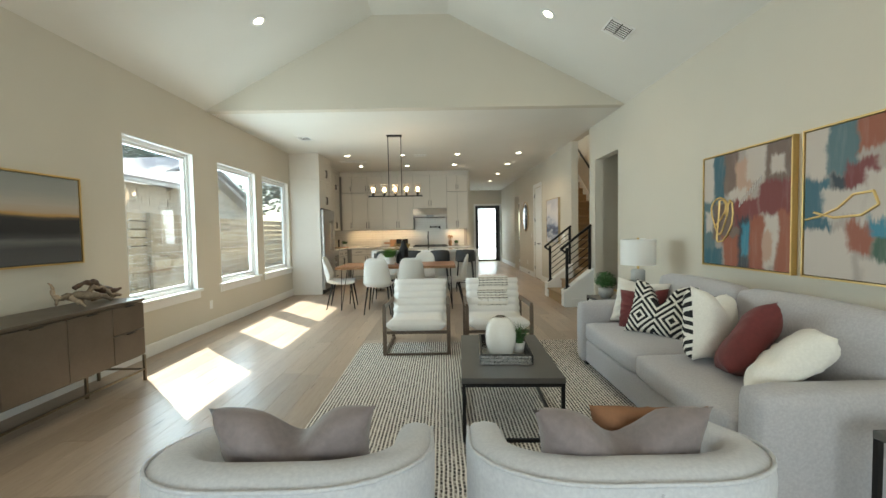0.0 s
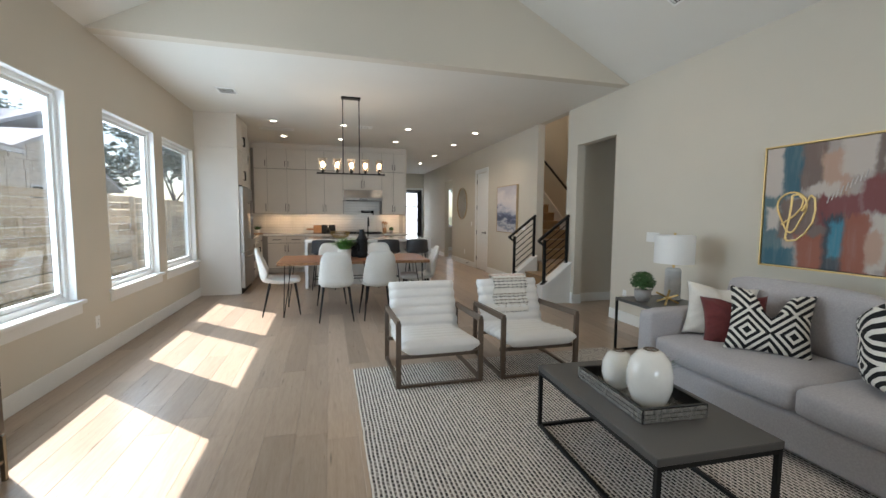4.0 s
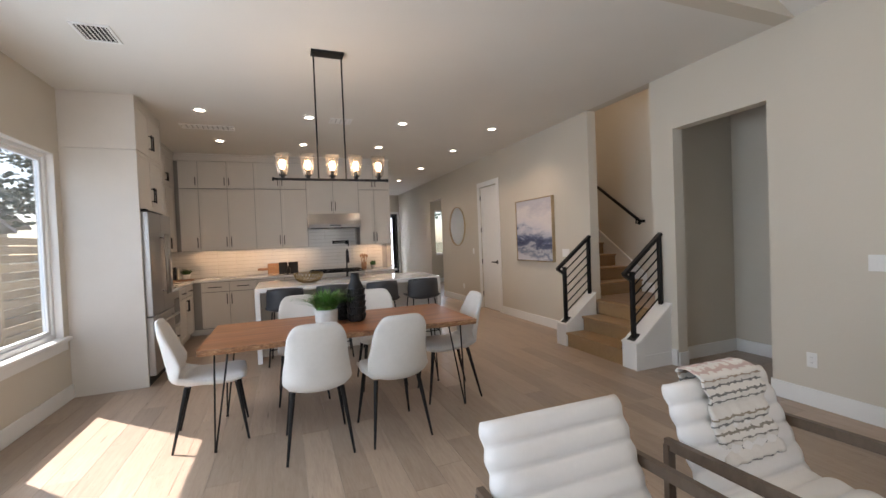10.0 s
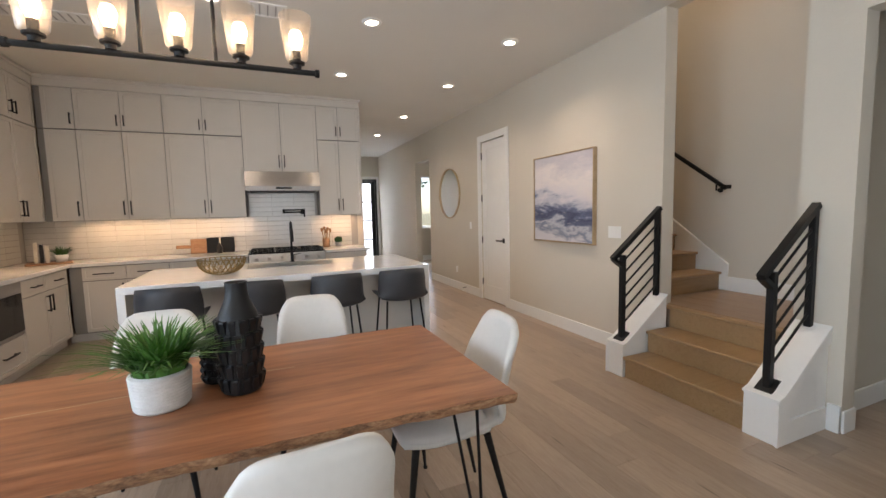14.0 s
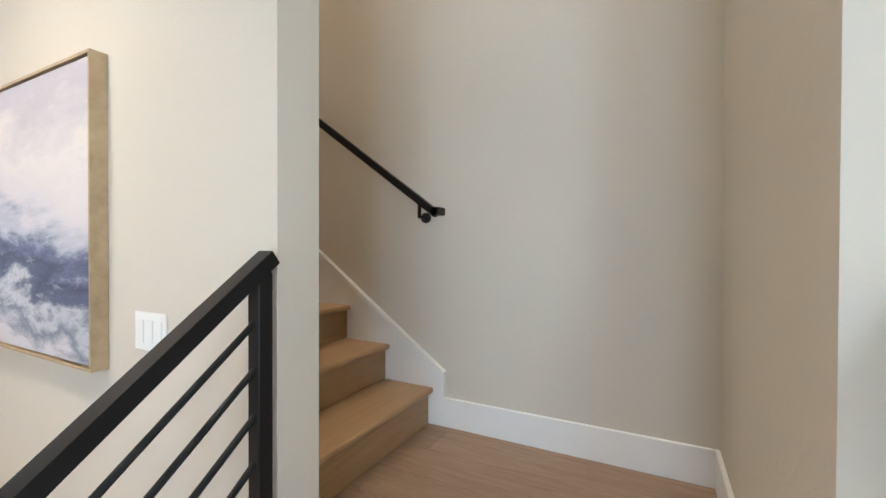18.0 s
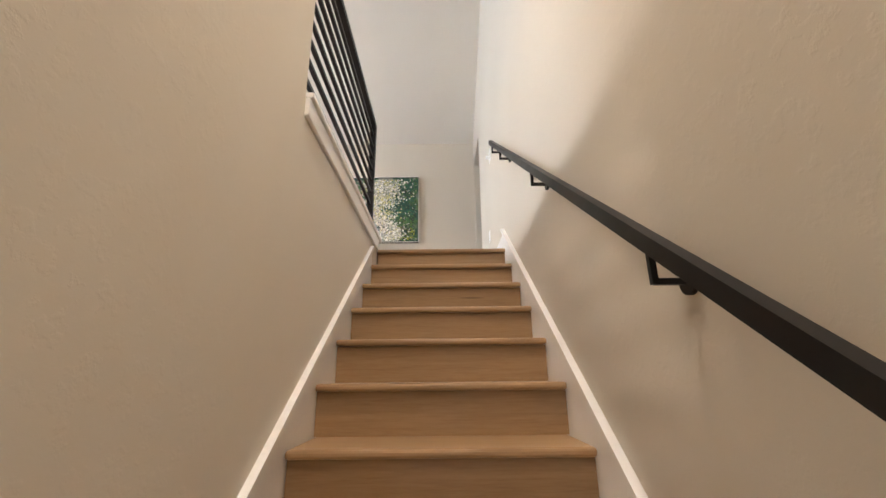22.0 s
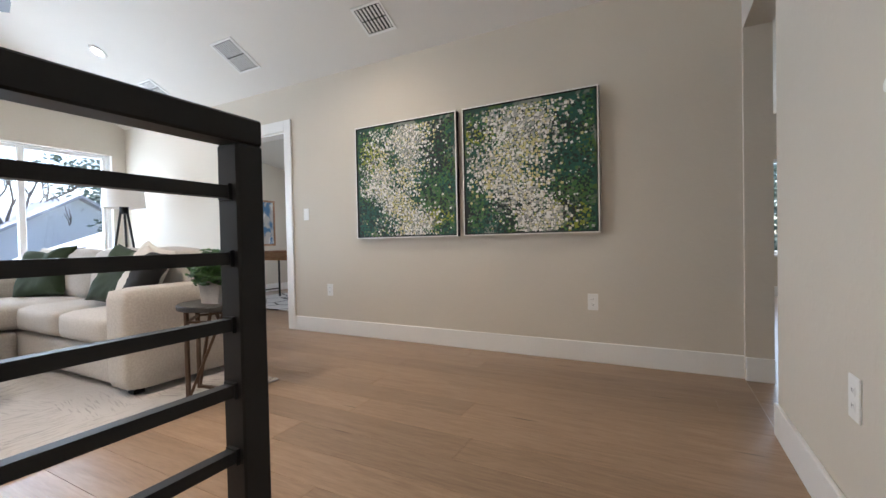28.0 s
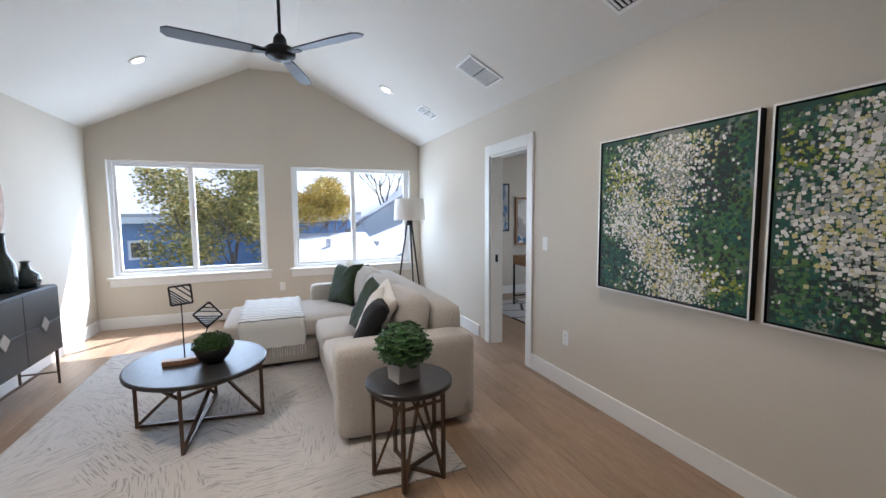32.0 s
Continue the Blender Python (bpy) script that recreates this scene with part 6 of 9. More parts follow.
def ribbed_vase(at, r, h, label):
    """A black vase with rows of upright ribs that step round it."""
    v = thing("black_vase", label, "vase", at, group="black vases on the dining table")
    bm = bmesh.new()
    prof = [(0.0, 0), (0.80, 0), (0.95, 0.015), (1.0, 0.05), (1.0, 0.35), (1.0, 0.66), (0.92, 0.72), (0.74, 0.79), (0.60, 0.85), (0.53, 0.92), (0.53, 0.985), (0.56, 1.0), (0.47, 1.0), (0.46, 0.9), (0, 0.88)]
    lathe(bm, [(a * r * 0.93, b * h) for a, b in prof], 40)
    part("body", bm, BLK, v, smooth=True)
    bm = bmesh.new()
    for row in range(5):
        z0, z1 = h * (0.04 + row * 0.13), h * (0.04 + (row + 1) * 0.13) - 0.004
        for k in range(14):
            a = (k + 0.5 * (row % 2)) * 6.2832 / 14
            q = [(r * 0.84, -0.15 * r, z0), (r * 0.96, -0.10 * r, z0), (r * 1.10, -0.14 * r, z1 - 0.006), (r * 1.06, -0.12 * r, z1), (r * 0.84, -0.15 * r, z1)]
            lo = [bm.verts.new((x * math.cos(a) - y * math.sin(a), x * math.sin(a) + y * math.cos(a), z)) for x, y, z in q]
            hi = [bm.verts.new((x * math.cos(a) + y * math.sin(a), x * math.sin(a) - y * math.cos(a), z)) for x, y, z in q]
            for m in range(5):
                bm.faces.new((lo[m], lo[(m + 1) % 5], hi[(m + 1) % 5], hi[m]))
            bm.faces.new(lo[::-1])
            bm.faces.new(hi)
    bmesh.ops.recalc_face_normals(bm, faces=bm.faces[:])
    tagged(part("ribs", bm, BLK, v), kind="stuff")


ribbed_vase((-0.265, 9.90, 0.761), 0.076, 0.41, "tall ribbed black vase on the dining table")
ribbed_vase((-0.36, 10.04, 0.761), 0.055, 0.22, "small ribbed black vase behind a taller one")

# chandelier
GLASS2 = glass_mat("clear seeded lamp glass", (1, 0.97, 0.93), 0.08, 1.6)
_nt = GLASS2.node_tree
_out = _nt.nodes["Material Output"]
_tl, _mx = _nt.nodes.new("ShaderNodeBsdfTranslucent"), _nt.nodes.new("ShaderNodeMixShader")
_tl.inputs[0].default_value, _mx.inputs[0].default_value = (1.0, 0.90, 0.80, 1), 0.035
link(_nt, _out.inputs[0].links[0].from_socket, _mx.inputs[1])
link(_nt, _tl.outputs[0], _mx.inputs[2])
link(_nt, _mx.outputs[0], _out.inputs[0])
BULB = glowing("warm bulb", (1.0, 0.76, 0.50), 9.0)
chn = thing("chandelier", "black linear chandelier with five clear glass shades", "chandelier", (-0.40, 10.0, 0))
part("canopy", B((-0.135, 0.135, -0.055, 0.055, CZ - 0.022, CZ - 0.0005), bev=0.003), IRON, chn)
for x in (-0.115, 0.115):
    part("rod", cyl(bmesh.new(), (x, 0, 1.985), (x, 0, CZ - 0.023), 0.007, n=10), IRON, chn)
part("bar", cyl(bmesh.new(), (-0.475, 0, 1.975), (0.475, 0, 1.975), 0.011, n=10), IRON, chn)
for x in (-0.475, 0.475):
    part("end_cap", cyl(bmesh.new(), (x - 0.008, 0, 1.975), (x + 0.008, 0, 1.975), 0.016, n=12), IRON, chn)
for k in range(5):
    x = -0.40 + 0.20 * k
    part("socket", lathe(bmesh.new(), [(0, 1.985), (0.016, 1.985), (0.018, 2.0), (0.03, 2.004), (0.03, 2.012), (0.016, 2.014), (0.016, 2.055), (0, 2.057)], 16, (x, 0, 0)), IRON, chn)
    sh = part("shade", lathe(bmesh.new(), [(0.034, 2.013), (0.042, 2.022), (0.061, 2.185), (0.0592, 2.185), (0.040, 2.025), (0.032, 2.016)], 28, (x, 0, 0)), GLASS2, chn, smooth=True)
    sh.visible_shadow = False
    part("bulb", lathe(bmesh.new(), [(0, 2.058), (0.013, 2.06), (0.024, 2.085), (0.026, 2.105), (0.018, 2.128), (0, 2.136)], 16, (x, 0, 0)), BULB, chn, smooth=True)
_d = bpy.data.lights.new("chandelier_light", "POINT")
_d.energy, _d.color, _d.shadow_soft_size = 3.5, (1.0, 0.74, 0.5), 0.25
new("chandelier_light", _d).location = (-0.40, 10.0, 2.08)

# recessed lights and vents
GLOW = glowing("downlight diffuser", (1.0, 0.88, 0.72), 9.0)


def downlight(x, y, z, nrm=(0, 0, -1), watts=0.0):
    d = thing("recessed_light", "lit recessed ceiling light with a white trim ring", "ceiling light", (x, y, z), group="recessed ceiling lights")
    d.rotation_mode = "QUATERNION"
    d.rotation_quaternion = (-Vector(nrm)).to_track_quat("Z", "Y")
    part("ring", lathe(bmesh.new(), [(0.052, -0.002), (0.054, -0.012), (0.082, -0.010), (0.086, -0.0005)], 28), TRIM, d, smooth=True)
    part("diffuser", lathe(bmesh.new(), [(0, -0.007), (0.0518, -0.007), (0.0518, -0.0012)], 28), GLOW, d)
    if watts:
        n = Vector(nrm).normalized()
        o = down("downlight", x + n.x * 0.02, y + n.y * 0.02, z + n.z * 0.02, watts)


for x, y in ((-1.66, 11.87), (-0.44, 11.88), (0.79, 11.88), (-1.64, 13.36), (-0.45, 13.37), (0.77, 13.33), (2.16, 11.85), (2.15, 13.34), (2.14, 15.2), (2.12, 17.0)):
    downlight(x, y, CZ, watts=(26 if y < 12 else 15) if x > 2 else 2.2)
nw = Vector((4.33 - 3.065, 0, -(2.84 - 0.49))).normalized()
ne = Vector((-(4.33 - 3.065), 0, -(3.0 - 0.55))).normalized()
for y in (7.3, 4.6, 1.9):
    downlight(-1.60, y, 3.065 + 1.24 * (4.33 - 3.065) / 2.35, nw, 5)
    downlight(1.66, y, 3.065 + 1.34 * (4.33 - 3.065) / 2.45, ne, 14)


def vent(x, y, z, w, l, rz=0.0, nrm=(0, 0, -1), n=6, rows=2, label="white ceiling air vent", fill=0.24, back=None):
    v = thing("ceiling_vent", label, "vent", (x, y, z))
    v.rotation_mode = "QUATERNION"
    v.rotation_quaternion = (-Vector(nrm)).to_track_quat("Z", "Y") @ Euler((0, 0, radians(rz))).to_quaternion()
    part("backing", B((-w / 2 + 0.012, w / 2 - 0.012, -l / 2 + 0.012, l / 2 - 0.012, -0.002, -0.0005)), back or IRON, v)
    part("frame", B((-w / 2, -w / 2 + 0.02, -l / 2, l / 2, -0.009, -0.0005), (w / 2 - 0.02, w / 2, -l / 2, l / 2, -0.009, -0.0005), (-w / 2 + 0.0201, w / 2 - 0.0201, -l / 2, -l / 2 + 0.02, -0.009, -0.0005), (-w / 2 + 0.0201, w / 2 - 0.0201, l / 2 - 0.02, l / 2, -0.009, -0.0005)), TRIM, v)
    for r in range(rows):
        ya, yb = -l / 2 + 0.022 + (l - 0.044) * r / rows, -l / 2 + 0.022 + (l - 0.044) * (r + 1) / rows
        for k in range(n):
            c = -w / 2 + 0.02 + (w - 0.04) * (k + 0.5) / n
            part("slat", B((c - (w - 0.04) / n * fill, c + (w - 0.04) / n * fill, ya + 0.006, yb - 0.006, -0.007, -0.003)), TRIM, v)
    return v


VENT_GREY = plain("grey vent damper", (0.42, 0.41, 0.40), 0.6)
vent(-2.04, 10.13, CZ, 0.24, 0.28, 0, n=7, rows=2, fill=0.15)
vent(-1.69, 12.63, CZ, 0.64, 0.22, 0, n=10, rows=1, label="long white ceiling air vent", fill=0.36, back=VENT_GREY)
vent(-0.04, 11.96, CZ, 0.28, 0.24, 0, n=4, rows=1, label="small white ceiling air vent", fill=0.40, back=VENT_GREY)
vent(2.31, 6.98, 3.065 + 0.69 * (4.33 - 3.065) / 2.45, 0.28, 0.28, 0, ne, n=7, rows=2)

# ---- kitchen ----
STEEL = plain("brushed stainless steel", (0.42, 0.41, 0.40), 0.36, 1.0, var=0.06, scale=3)
QUARTZ = plain("white quartz", (0.80, 0.79, 0.77), 0.12, var=0.03, scale=4, coat=0.3)
PULL = plain("matt black pull", (0.015, 0.014, 0.014), 0.45, 0.4)
BLACKGL = plain("black oven glass", (0.012, 0.012, 0.013), 0.08, var=0.1)
TILE = plain("glossy white tile", (0.62, 0.61, 0.58), 0.20, var=0.05, scale=5, coat=0.15)
GROUT = plain("grey grout", (0.38, 0.36, 0.335), 0.9)
# same lacquer darkened: the shade in the gaps between fronts is in this colour
CARC = plain("carcass darkened as gap shade", (0.26, 0.245, 0.225), 0.6)


def shaker(nm, parent, u0, u1, z0, z1, plane, face, handle=None, axis="y"):
    """A framed cabinet front. axis y: the front lies in y = plane and faces face; u runs along x (or along y for axis x)."""
    t, fr = 0.018, 0.055
    g = 0.004

    def bx(a, b, d0, d1, c, d):
        lo, hi = sorted((plane + face * d0, plane + face * d1))
        return (a, b, lo, hi, c, d) if axis == "y" else (lo, hi, a, b, c, d)
    a, b, c, d = u0 + g, u1 - g, z0 + g, z1 - g
    frame_ = min(fr, (b - a) * 0.3, (d - c) * 0.3)
    bm = B(bx(a, b, 0.0, t, c, d))
    n = Vector((0, face, 0)) if axis == "y" else Vector((face, 0, 0))
    bm.normal_update()
    front = [f for f in bm.faces if f.normal.dot(n) > 0.9]
    bmesh.ops.inset_individual(bm, faces=front, thickness=frame_, depth=0.0)
    bmesh.ops.inset_individual(bm, faces=front, thickness=0.0015, depth=-0.008)
    o = part(nm, bm, CAB, parent)
    if handle:
        kind, hu, hz0, hz1 = handle
        if kind == "v":
            hb = B(bx(hu - 0.006, hu + 0.006, t + 0.022, t + 0.034, hz0, hz1), bx(hu - 0.005, hu + 0.005, t, t + 0.0221, hz0 + 0.008, hz0 + 0.02), bx(hu - 0.005, hu + 0.005, t, t + 0.0221, hz1 - 0.02, hz1 - 0.008))
        else:
            L = hz1 / 2
            hb = B(bx(hu - L, hu + L, t + 0.022, t + 0.034, hz0 - 0.006, hz0 + 0.006), bx(hu - L + 0.008, hu - L + 0.02, t, t + 0.0221, hz0 - 0.005, hz0 + 0.005), bx(hu + L - 0.02, hu + L - 0.008, t, t + 0.0221, hz0 - 0.005, hz0 + 0.005))
        part("pull", hb, PULL, o, "matt black bar pull")
    return o


def cabinet(label, box, fronts, plane, face, axis="y", group="kitchen cabinets"):
    c = thing("kitchen_cabinet", label, "cabinet", group=group)
    # body takes the darkened colour, so the door gaps read as shade
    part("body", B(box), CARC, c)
    for f in fronts:
        shaker(*f[:1], c, *f[1:5], plane, face, f[5] if len(f) > 5 else None, axis)
    return c


YU, YBs = 14.42, 14.15   # faces of the upper and lower boxes; the fronts stand 18 mm before them
UPL = "white shaker wall cabinet with black bar pulls"
LOW = "white shaker base cabinet with black bar pulls"
V = lambda u, z, l=0.17: ("v", u, z, z + l)
# upper run on the back wall
for a, m, b in ((-2.13, -1.69, -1.26), (-1.26, -0.83, -0.385)):
    cabinet(UPL, (a, b, YU + 0.0005, YK, 1.40, 2.46), [("door", a, m, 1.40, 2.46, V(m - 0.035, 1.46)), ("door", m, b, 1.40, 2.46, V(m + 0.035, 1.46))], YU, -1)
    cabinet(UPL, (a, b, YU + 0.0005, YK, 2.465, 2.93), [("door", a, m, 2.465, 2.93, V(m - 0.035, 2.52, 0.13)), ("door", m, b, 2.465, 2.93, V(m + 0.035, 2.52, 0.13))], YU, -1)
cabinet(UPL, (-2.48, -2.131, YU + 0.0005, YK, 1.40, 2.46), [("door", -2.42, -2.131, 1.40, 2.46, V(-2.165, 1.46))], YU, -1)
cabinet(UPL, (-2.48, -2.131, YU + 0.0005, YK, 2.465, 2.93), [("door", -2.42, -2.131, 2.465, 2.93, V(-2.165, 2.52, 0.13))], YU, -1)
cabinet("white shaker cabinet above the range hood", (-0.384, 0.574, YU + 0.0005, YK, 2.0, 2.93), [("door", -0.384, 0.095, 2.0, 2.93, V(0.06, 2.06)), ("door", 0.095, 0.574, 2.0, 2.93, V(0.13, 2.06))], YU, -1)
cabinet(UPL, (0.575, 1.17, YU + 0.0005, YK, 1.40, 2.46), [("door", 0.575, 0.87, 1.40, 2.46, V(0.84, 1.46)), ("door", 0.87, 1.17, 1.40, 2.46, V(0.90, 1.46))], YU, -1)
cabinet(UPL, (0.575, 1.17, YU + 0.0005, YK, 2.465, 2.93), [("door", 0.575, 0.87, 2.465, 2.93, V(0.84, 2.52, 0.13)), ("door", 0.87, 1.17, 2.465, 2.93, V(0.90, 2.52, 0.13))], YU, -1)
struct("trim", B((-2.48, 1.185, YU - 0.03, YK, 2.931, 3.02), (-2.48, 1.20, YU - 0.05, YK, 3.0205, CZ - 0.0005), bev=0.004), CAB, "white crown board above the wall cabinets", "trim")
struct("trim", B((1.171, 1.19, YU - 0.018, YK, 1.38, 2.9305)), CAB, "white end panel of the wall cabinets", "trim")
# upper run on the west wall
XU = -2.50
for a, m, b in ((12.50, 12.98, 13.46), (13.46, 13.93, 14.40)):
    cabinet(UPL, (XW, XU - 0.0005, a, b, 1.40, 2.46), [("door", a, m, 1.40, 2.46, V(m - 0.035, 1.46)), ("door", m, b, 1.40, 2.46, V(m + 0.035, 1.46))], XU, 1, "x")
    cabinet(UPL, (XW, XU - 0.0005, a, b, 2.465, 2.93), [("door", a, m, 2.465, 2.93, V(m - 0.035, 2.52, 0.13)), ("door", m, b, 2.465, 2.93, V(m + 0.035, 2.52, 0.13))], XU, 1, "x")
struct("trim", B((XW, XU + 0.03, 12.501, 14.39, 2.931, 3.02), (XW, XU + 0.05, 12.501, 14.37, 3.0205, CZ - 0.0005), bev=0.004), CAB, "white crown board above the wall cabinets", "trim")
# fridge bay
struct("wall_fridge_panel", B((XW, -2.20, YP, YP + 0.03, 0, 2.486), (XW, -2.20, YP, YP + 0.03, 2.489, CZ - 0.0006), bev=0.002), CAB, "tall white panel beside the fridge", "panel")
struct("wall_fridge_panel_inner", B((XW, -2.22, 12.468, 12.498, 0, CZ - 0.0006)), CAB, "tall white panel beside the fridge", "panel")
XF = -2.218
for z0, z1, hz in ((1.88, 2.49, 1.98), (2.495, 2.99, 2.58)):
    cabinet("white shaker cabinet above the fridge", (XW, XF - 0.0005, 11.531, 12.467, z0, z1), [("door", 11.531, 12.0, z0, z1, V(11.965, hz)), ("door", 12.0, 12.467, z0, z1, V(12.035, hz))], XF, 1, "x")
struct("trim", B((XW, -2.20, YP + 0.031, 12.467, 2.9905, CZ - 0.0007)), CAB, "white filler above the fridge cabinets", "trim")
fr = thing("refrigerator", "stainless french-door refrigerator with bar handles", "refrigerator", (0, 0, 0))
part("body", B((XW + 0.02, -2.215, 11.545, 12.455, 0.03, 1.86)), IRON, fr)
for nm, y0, y1, z0, z1, hy in (("door", 11.55, 11.999, 0.73, 1.85, 11.945), ("door", 12.001, 12.45, 0.73, 1.85, 12.055)):
    d = part(nm, B((-2.2145, -2.14, y0, y1, z0, z1), bev=0.008, seg=2), STEEL, fr)
    part("handle", cyl(cyl(cyl(bmesh.new(), (-2.085, hy, 0.93), (-2.085, hy, 1.62), 0.013), (-2.14, hy, 0.97), (-2.085, hy, 0.97), 0.010), (-2.14, hy, 1.58), (-2.085, hy, 1.58), 0.010), STEEL, d, smooth=True)
d = part("freezer_drawer", B((-2.2145, -2.14, 11.55, 12.45, 0.10, 0.722), bev=0.008, seg=2), STEEL, fr)
part("handle", cyl(cyl(cyl(bmesh.new(), (-2.085, 11.62, 0.645), (-2.085, 12.38, 0.645), 0.013), (-2.14, 11.68, 0.645), (-2.085, 11.68, 0.645), 0.010), (-2.14, 12.32, 0.645), (-2.085, 12.32, 0.645), 0.010), STEEL, d, smooth=True)
part("plinth", B((-2.30, -2.20, 11.55, 12.45, 0, 0.095)), IRON, fr)
part("hinge_cover", B((-2.30, -2.16, 11.56, 11.64, 1.8605, 1.878)), IRON, fr)
# lower runs
XB = -2.238
mw = thing("microwave_drawer", "stainless and black glass microwave drawer", "microwave", (0, 0, 0))
part("body", B((XW + 0.02, XB, 12.52, 13.10, 0.40, 0.878)), STEEL, mw)
part("door", B((XB + 0.0005, XB + 0.022, 12.525, 13.095, 0.43, 0.77), bev=0.003), BLACKGL, mw)
part("control_panel", B((XB + 0.0005, XB + 0.024, 12.525, 13.095, 0.775, 0.875), bev=0.003), STEEL, mw)
part("trim_frame", B((XB + 0.0005, XB + 0.012, 12.52, 13.10, 0.401, 0.428)), STEEL, mw)
cabinet("white drawer under the microwave", (XW + 0.02, XB - 0.0005, 12.505, 13.105, 0.10, 0.395), [("drawer", 12.505, 13.105, 0.11, 0.395, ("h", 12.805, 0.27, 0.20))], XB, 1, "x")
cabinet(LOW, (XW + 0.02, XB - 0.0005, 13.108, 14.10, 0.10, 0.878), [("drawer", 13.108, 13.58, 0.71, 0.872, ("h", 13.34, 0.79, 0.16)), ("drawer", 13.58, 14.05, 0.71, 0.872, ("h", 13.81, 0.79, 0.16)), ("door", 13.108, 13.58, 0.11, 0.705, V(13.545, 0.50)), ("door", 13.58, 14.05, 0.11, 0.705, V(13.615, 0.50))], XB, 1, "x")
cabinet(LOW, (-2.237, -1.27, YBs + 0.0005, YK, 0.10, 0.878), [("drawer", -2.12, -1.70, 0.71, 0.872, ("h", -1.91, 0.79, 0.20)), ("drawer", -1.70, -1.27, 0.71, 0.872, ("h", -1.485, 0.79, 0.20)), ("door", -2.12, -1.70, 0.11, 0.705, V(-1.735, 0.50)), ("door", -1.70, -1.27, 0.11, 0.705, V(-1.665, 0.50))], YBs, -1)
cabinet(LOW, (-1.268, -0.39, YBs + 0.0005, YK, 0.10, 0.878), [("drawer", -1.268, -0.83, 0.71, 0.872, ("h", -1.05, 0.79, 0.20)), ("drawer", -0.83, -0.39, 0.71, 0.872, ("h", -0.61, 0.79, 0.20)), ("door", -1.268, -0.83, 0.11, 0.705, V(-0.865, 0.50)), ("door", -0.83, -0.39, 0.11, 0.705, V(-0.795, 0.50))], YBs, -1)
cabinet(LOW, (0.58, 1.17, YBs + 0.0005, YK, 0.10, 0.878), [("drawer", 0.58, 1.17, 0.71, 0.872, ("h", 0.875, 0.79, 0.20)), ("door", 0.58, 0.875, 0.11, 0.705, V(0.845, 0.50)), ("door", 0.875, 1.17, 0.11, 0.705, V(0.905, 0.50))], YBs, -1)
struct("trim", B((XW + 0.02, XB - 0.06, 12.505, 14.10, 0, 0.099), (XB - 0.06, -0.39, YBs + 0.06, YK, 0, 0.099), (0.58, 1.17, YBs + 0.06, YK, 0, 0.099)), CAB, "recessed white toe kick", "trim")
ctop = thing("countertop", "white quartz worktop with an eased edge", "countertop")
part("slab", B((XW + 0.002, XB + 0.04, 12.50, 14.10, 0.88, 0.92), bev=0.003), QUARTZ, ctop)
part("slab", B((XW + 0.002, -0.392, 14.1003, YK - 0.001, 0.88, 0.92), bev=0.003), QUARTZ, ctop)
part("slab", B((0.582, 1.21, 14.1003, YK - 0.001, 0.88, 0.92), bev=0.003), QUARTZ, ctop)
# backsplash: long stacked tiles with recessed grout
bs = struct("backsplash", B((XW + 0.001, 1.17, YK - 0.004, YK - 0.0005, 0.921, 1.399), (-0.384, 0.574, YK - 0.004, YK - 0.0005, 1.3995, 1.74), (XW + 0.0005, XW + 0.004, 12.50, YK - 0.005, 0.921, 1.399)), GROUT, "glossy white stacked tile backsplash", "backsplash")
TW, THt = 0.300, 0.0665
tile_me = mesh_of("tile", B((0.0015, TW - 0.0015, -0.007, 0, 0.0015, THt - 0.0015), bev=0.0015), TILE)
tile_w = mesh_of("tile", B((0, 0.007, 0.0015, TW - 0.0015, 0.0015, THt - 0.0015), bev=0.0015), TILE)


def lay(me, x, y, z, parent):
    o = new("tile", me)
    o.location = (x, y, z)
    o.parent = parent


nz = 7
for r in range(nz):
    for c in range(13):
        x = -2.83 + c * TW
        lay(tile_me, x, YK - 0.0042, 0.923 + r * 0.0681, bs)
for r in range(5):
    for c in range(3):
        lay(tile_me, -0.36 + c * TW, YK - 0.0042, 1.401 + r * 0.0681, bs)
for r in range(nz):
    for c in range(7):
        lay(tile_w, XW + 0.0042, 12.53 + c * TW, 0.923 + r * 0.0681, bs)
# range and hood
rg = thing("range", "stainless gas range with black grates", "range", (0.095, 0, 0))
part("body", B((-0.475, 0.475, 14.12, YK - 0.006, 0.09, 0.90), bev=0.003), STEEL, rg)
part("cooktop", B((-0.475, 0.475, 14.10, YK - 0.03, 0.9005, 0.925), bev=0.003), BLACKGL, rg)
part("control_panel", prism(bmesh.new(), [(14.06, 0.80), (14.085, 0.91), (14.1195, 0.91), (14.1195, 0.79), (14.08, 0.785)], "x", -0.475, 0.475), STEEL, rg)
for k in range(6):
    x = -0.39 + k * 0.156
    part("knob", cyl(bmesh.new(), (x, 14.07, 0.85), (x, 14.03, 0.845), 0.022, 0.019, 16), STEEL, rg)
part("oven_door", B((-0.46, 0.46, 14.085, 14.1195, 0.20, 0.77), bev=0.004), STEEL, rg)
part("oven_handle", cyl(bmesh.new(), (-0.40, 14.05, 0.72), (0.40, 14.05, 0.72), 0.012), STEEL, rg)
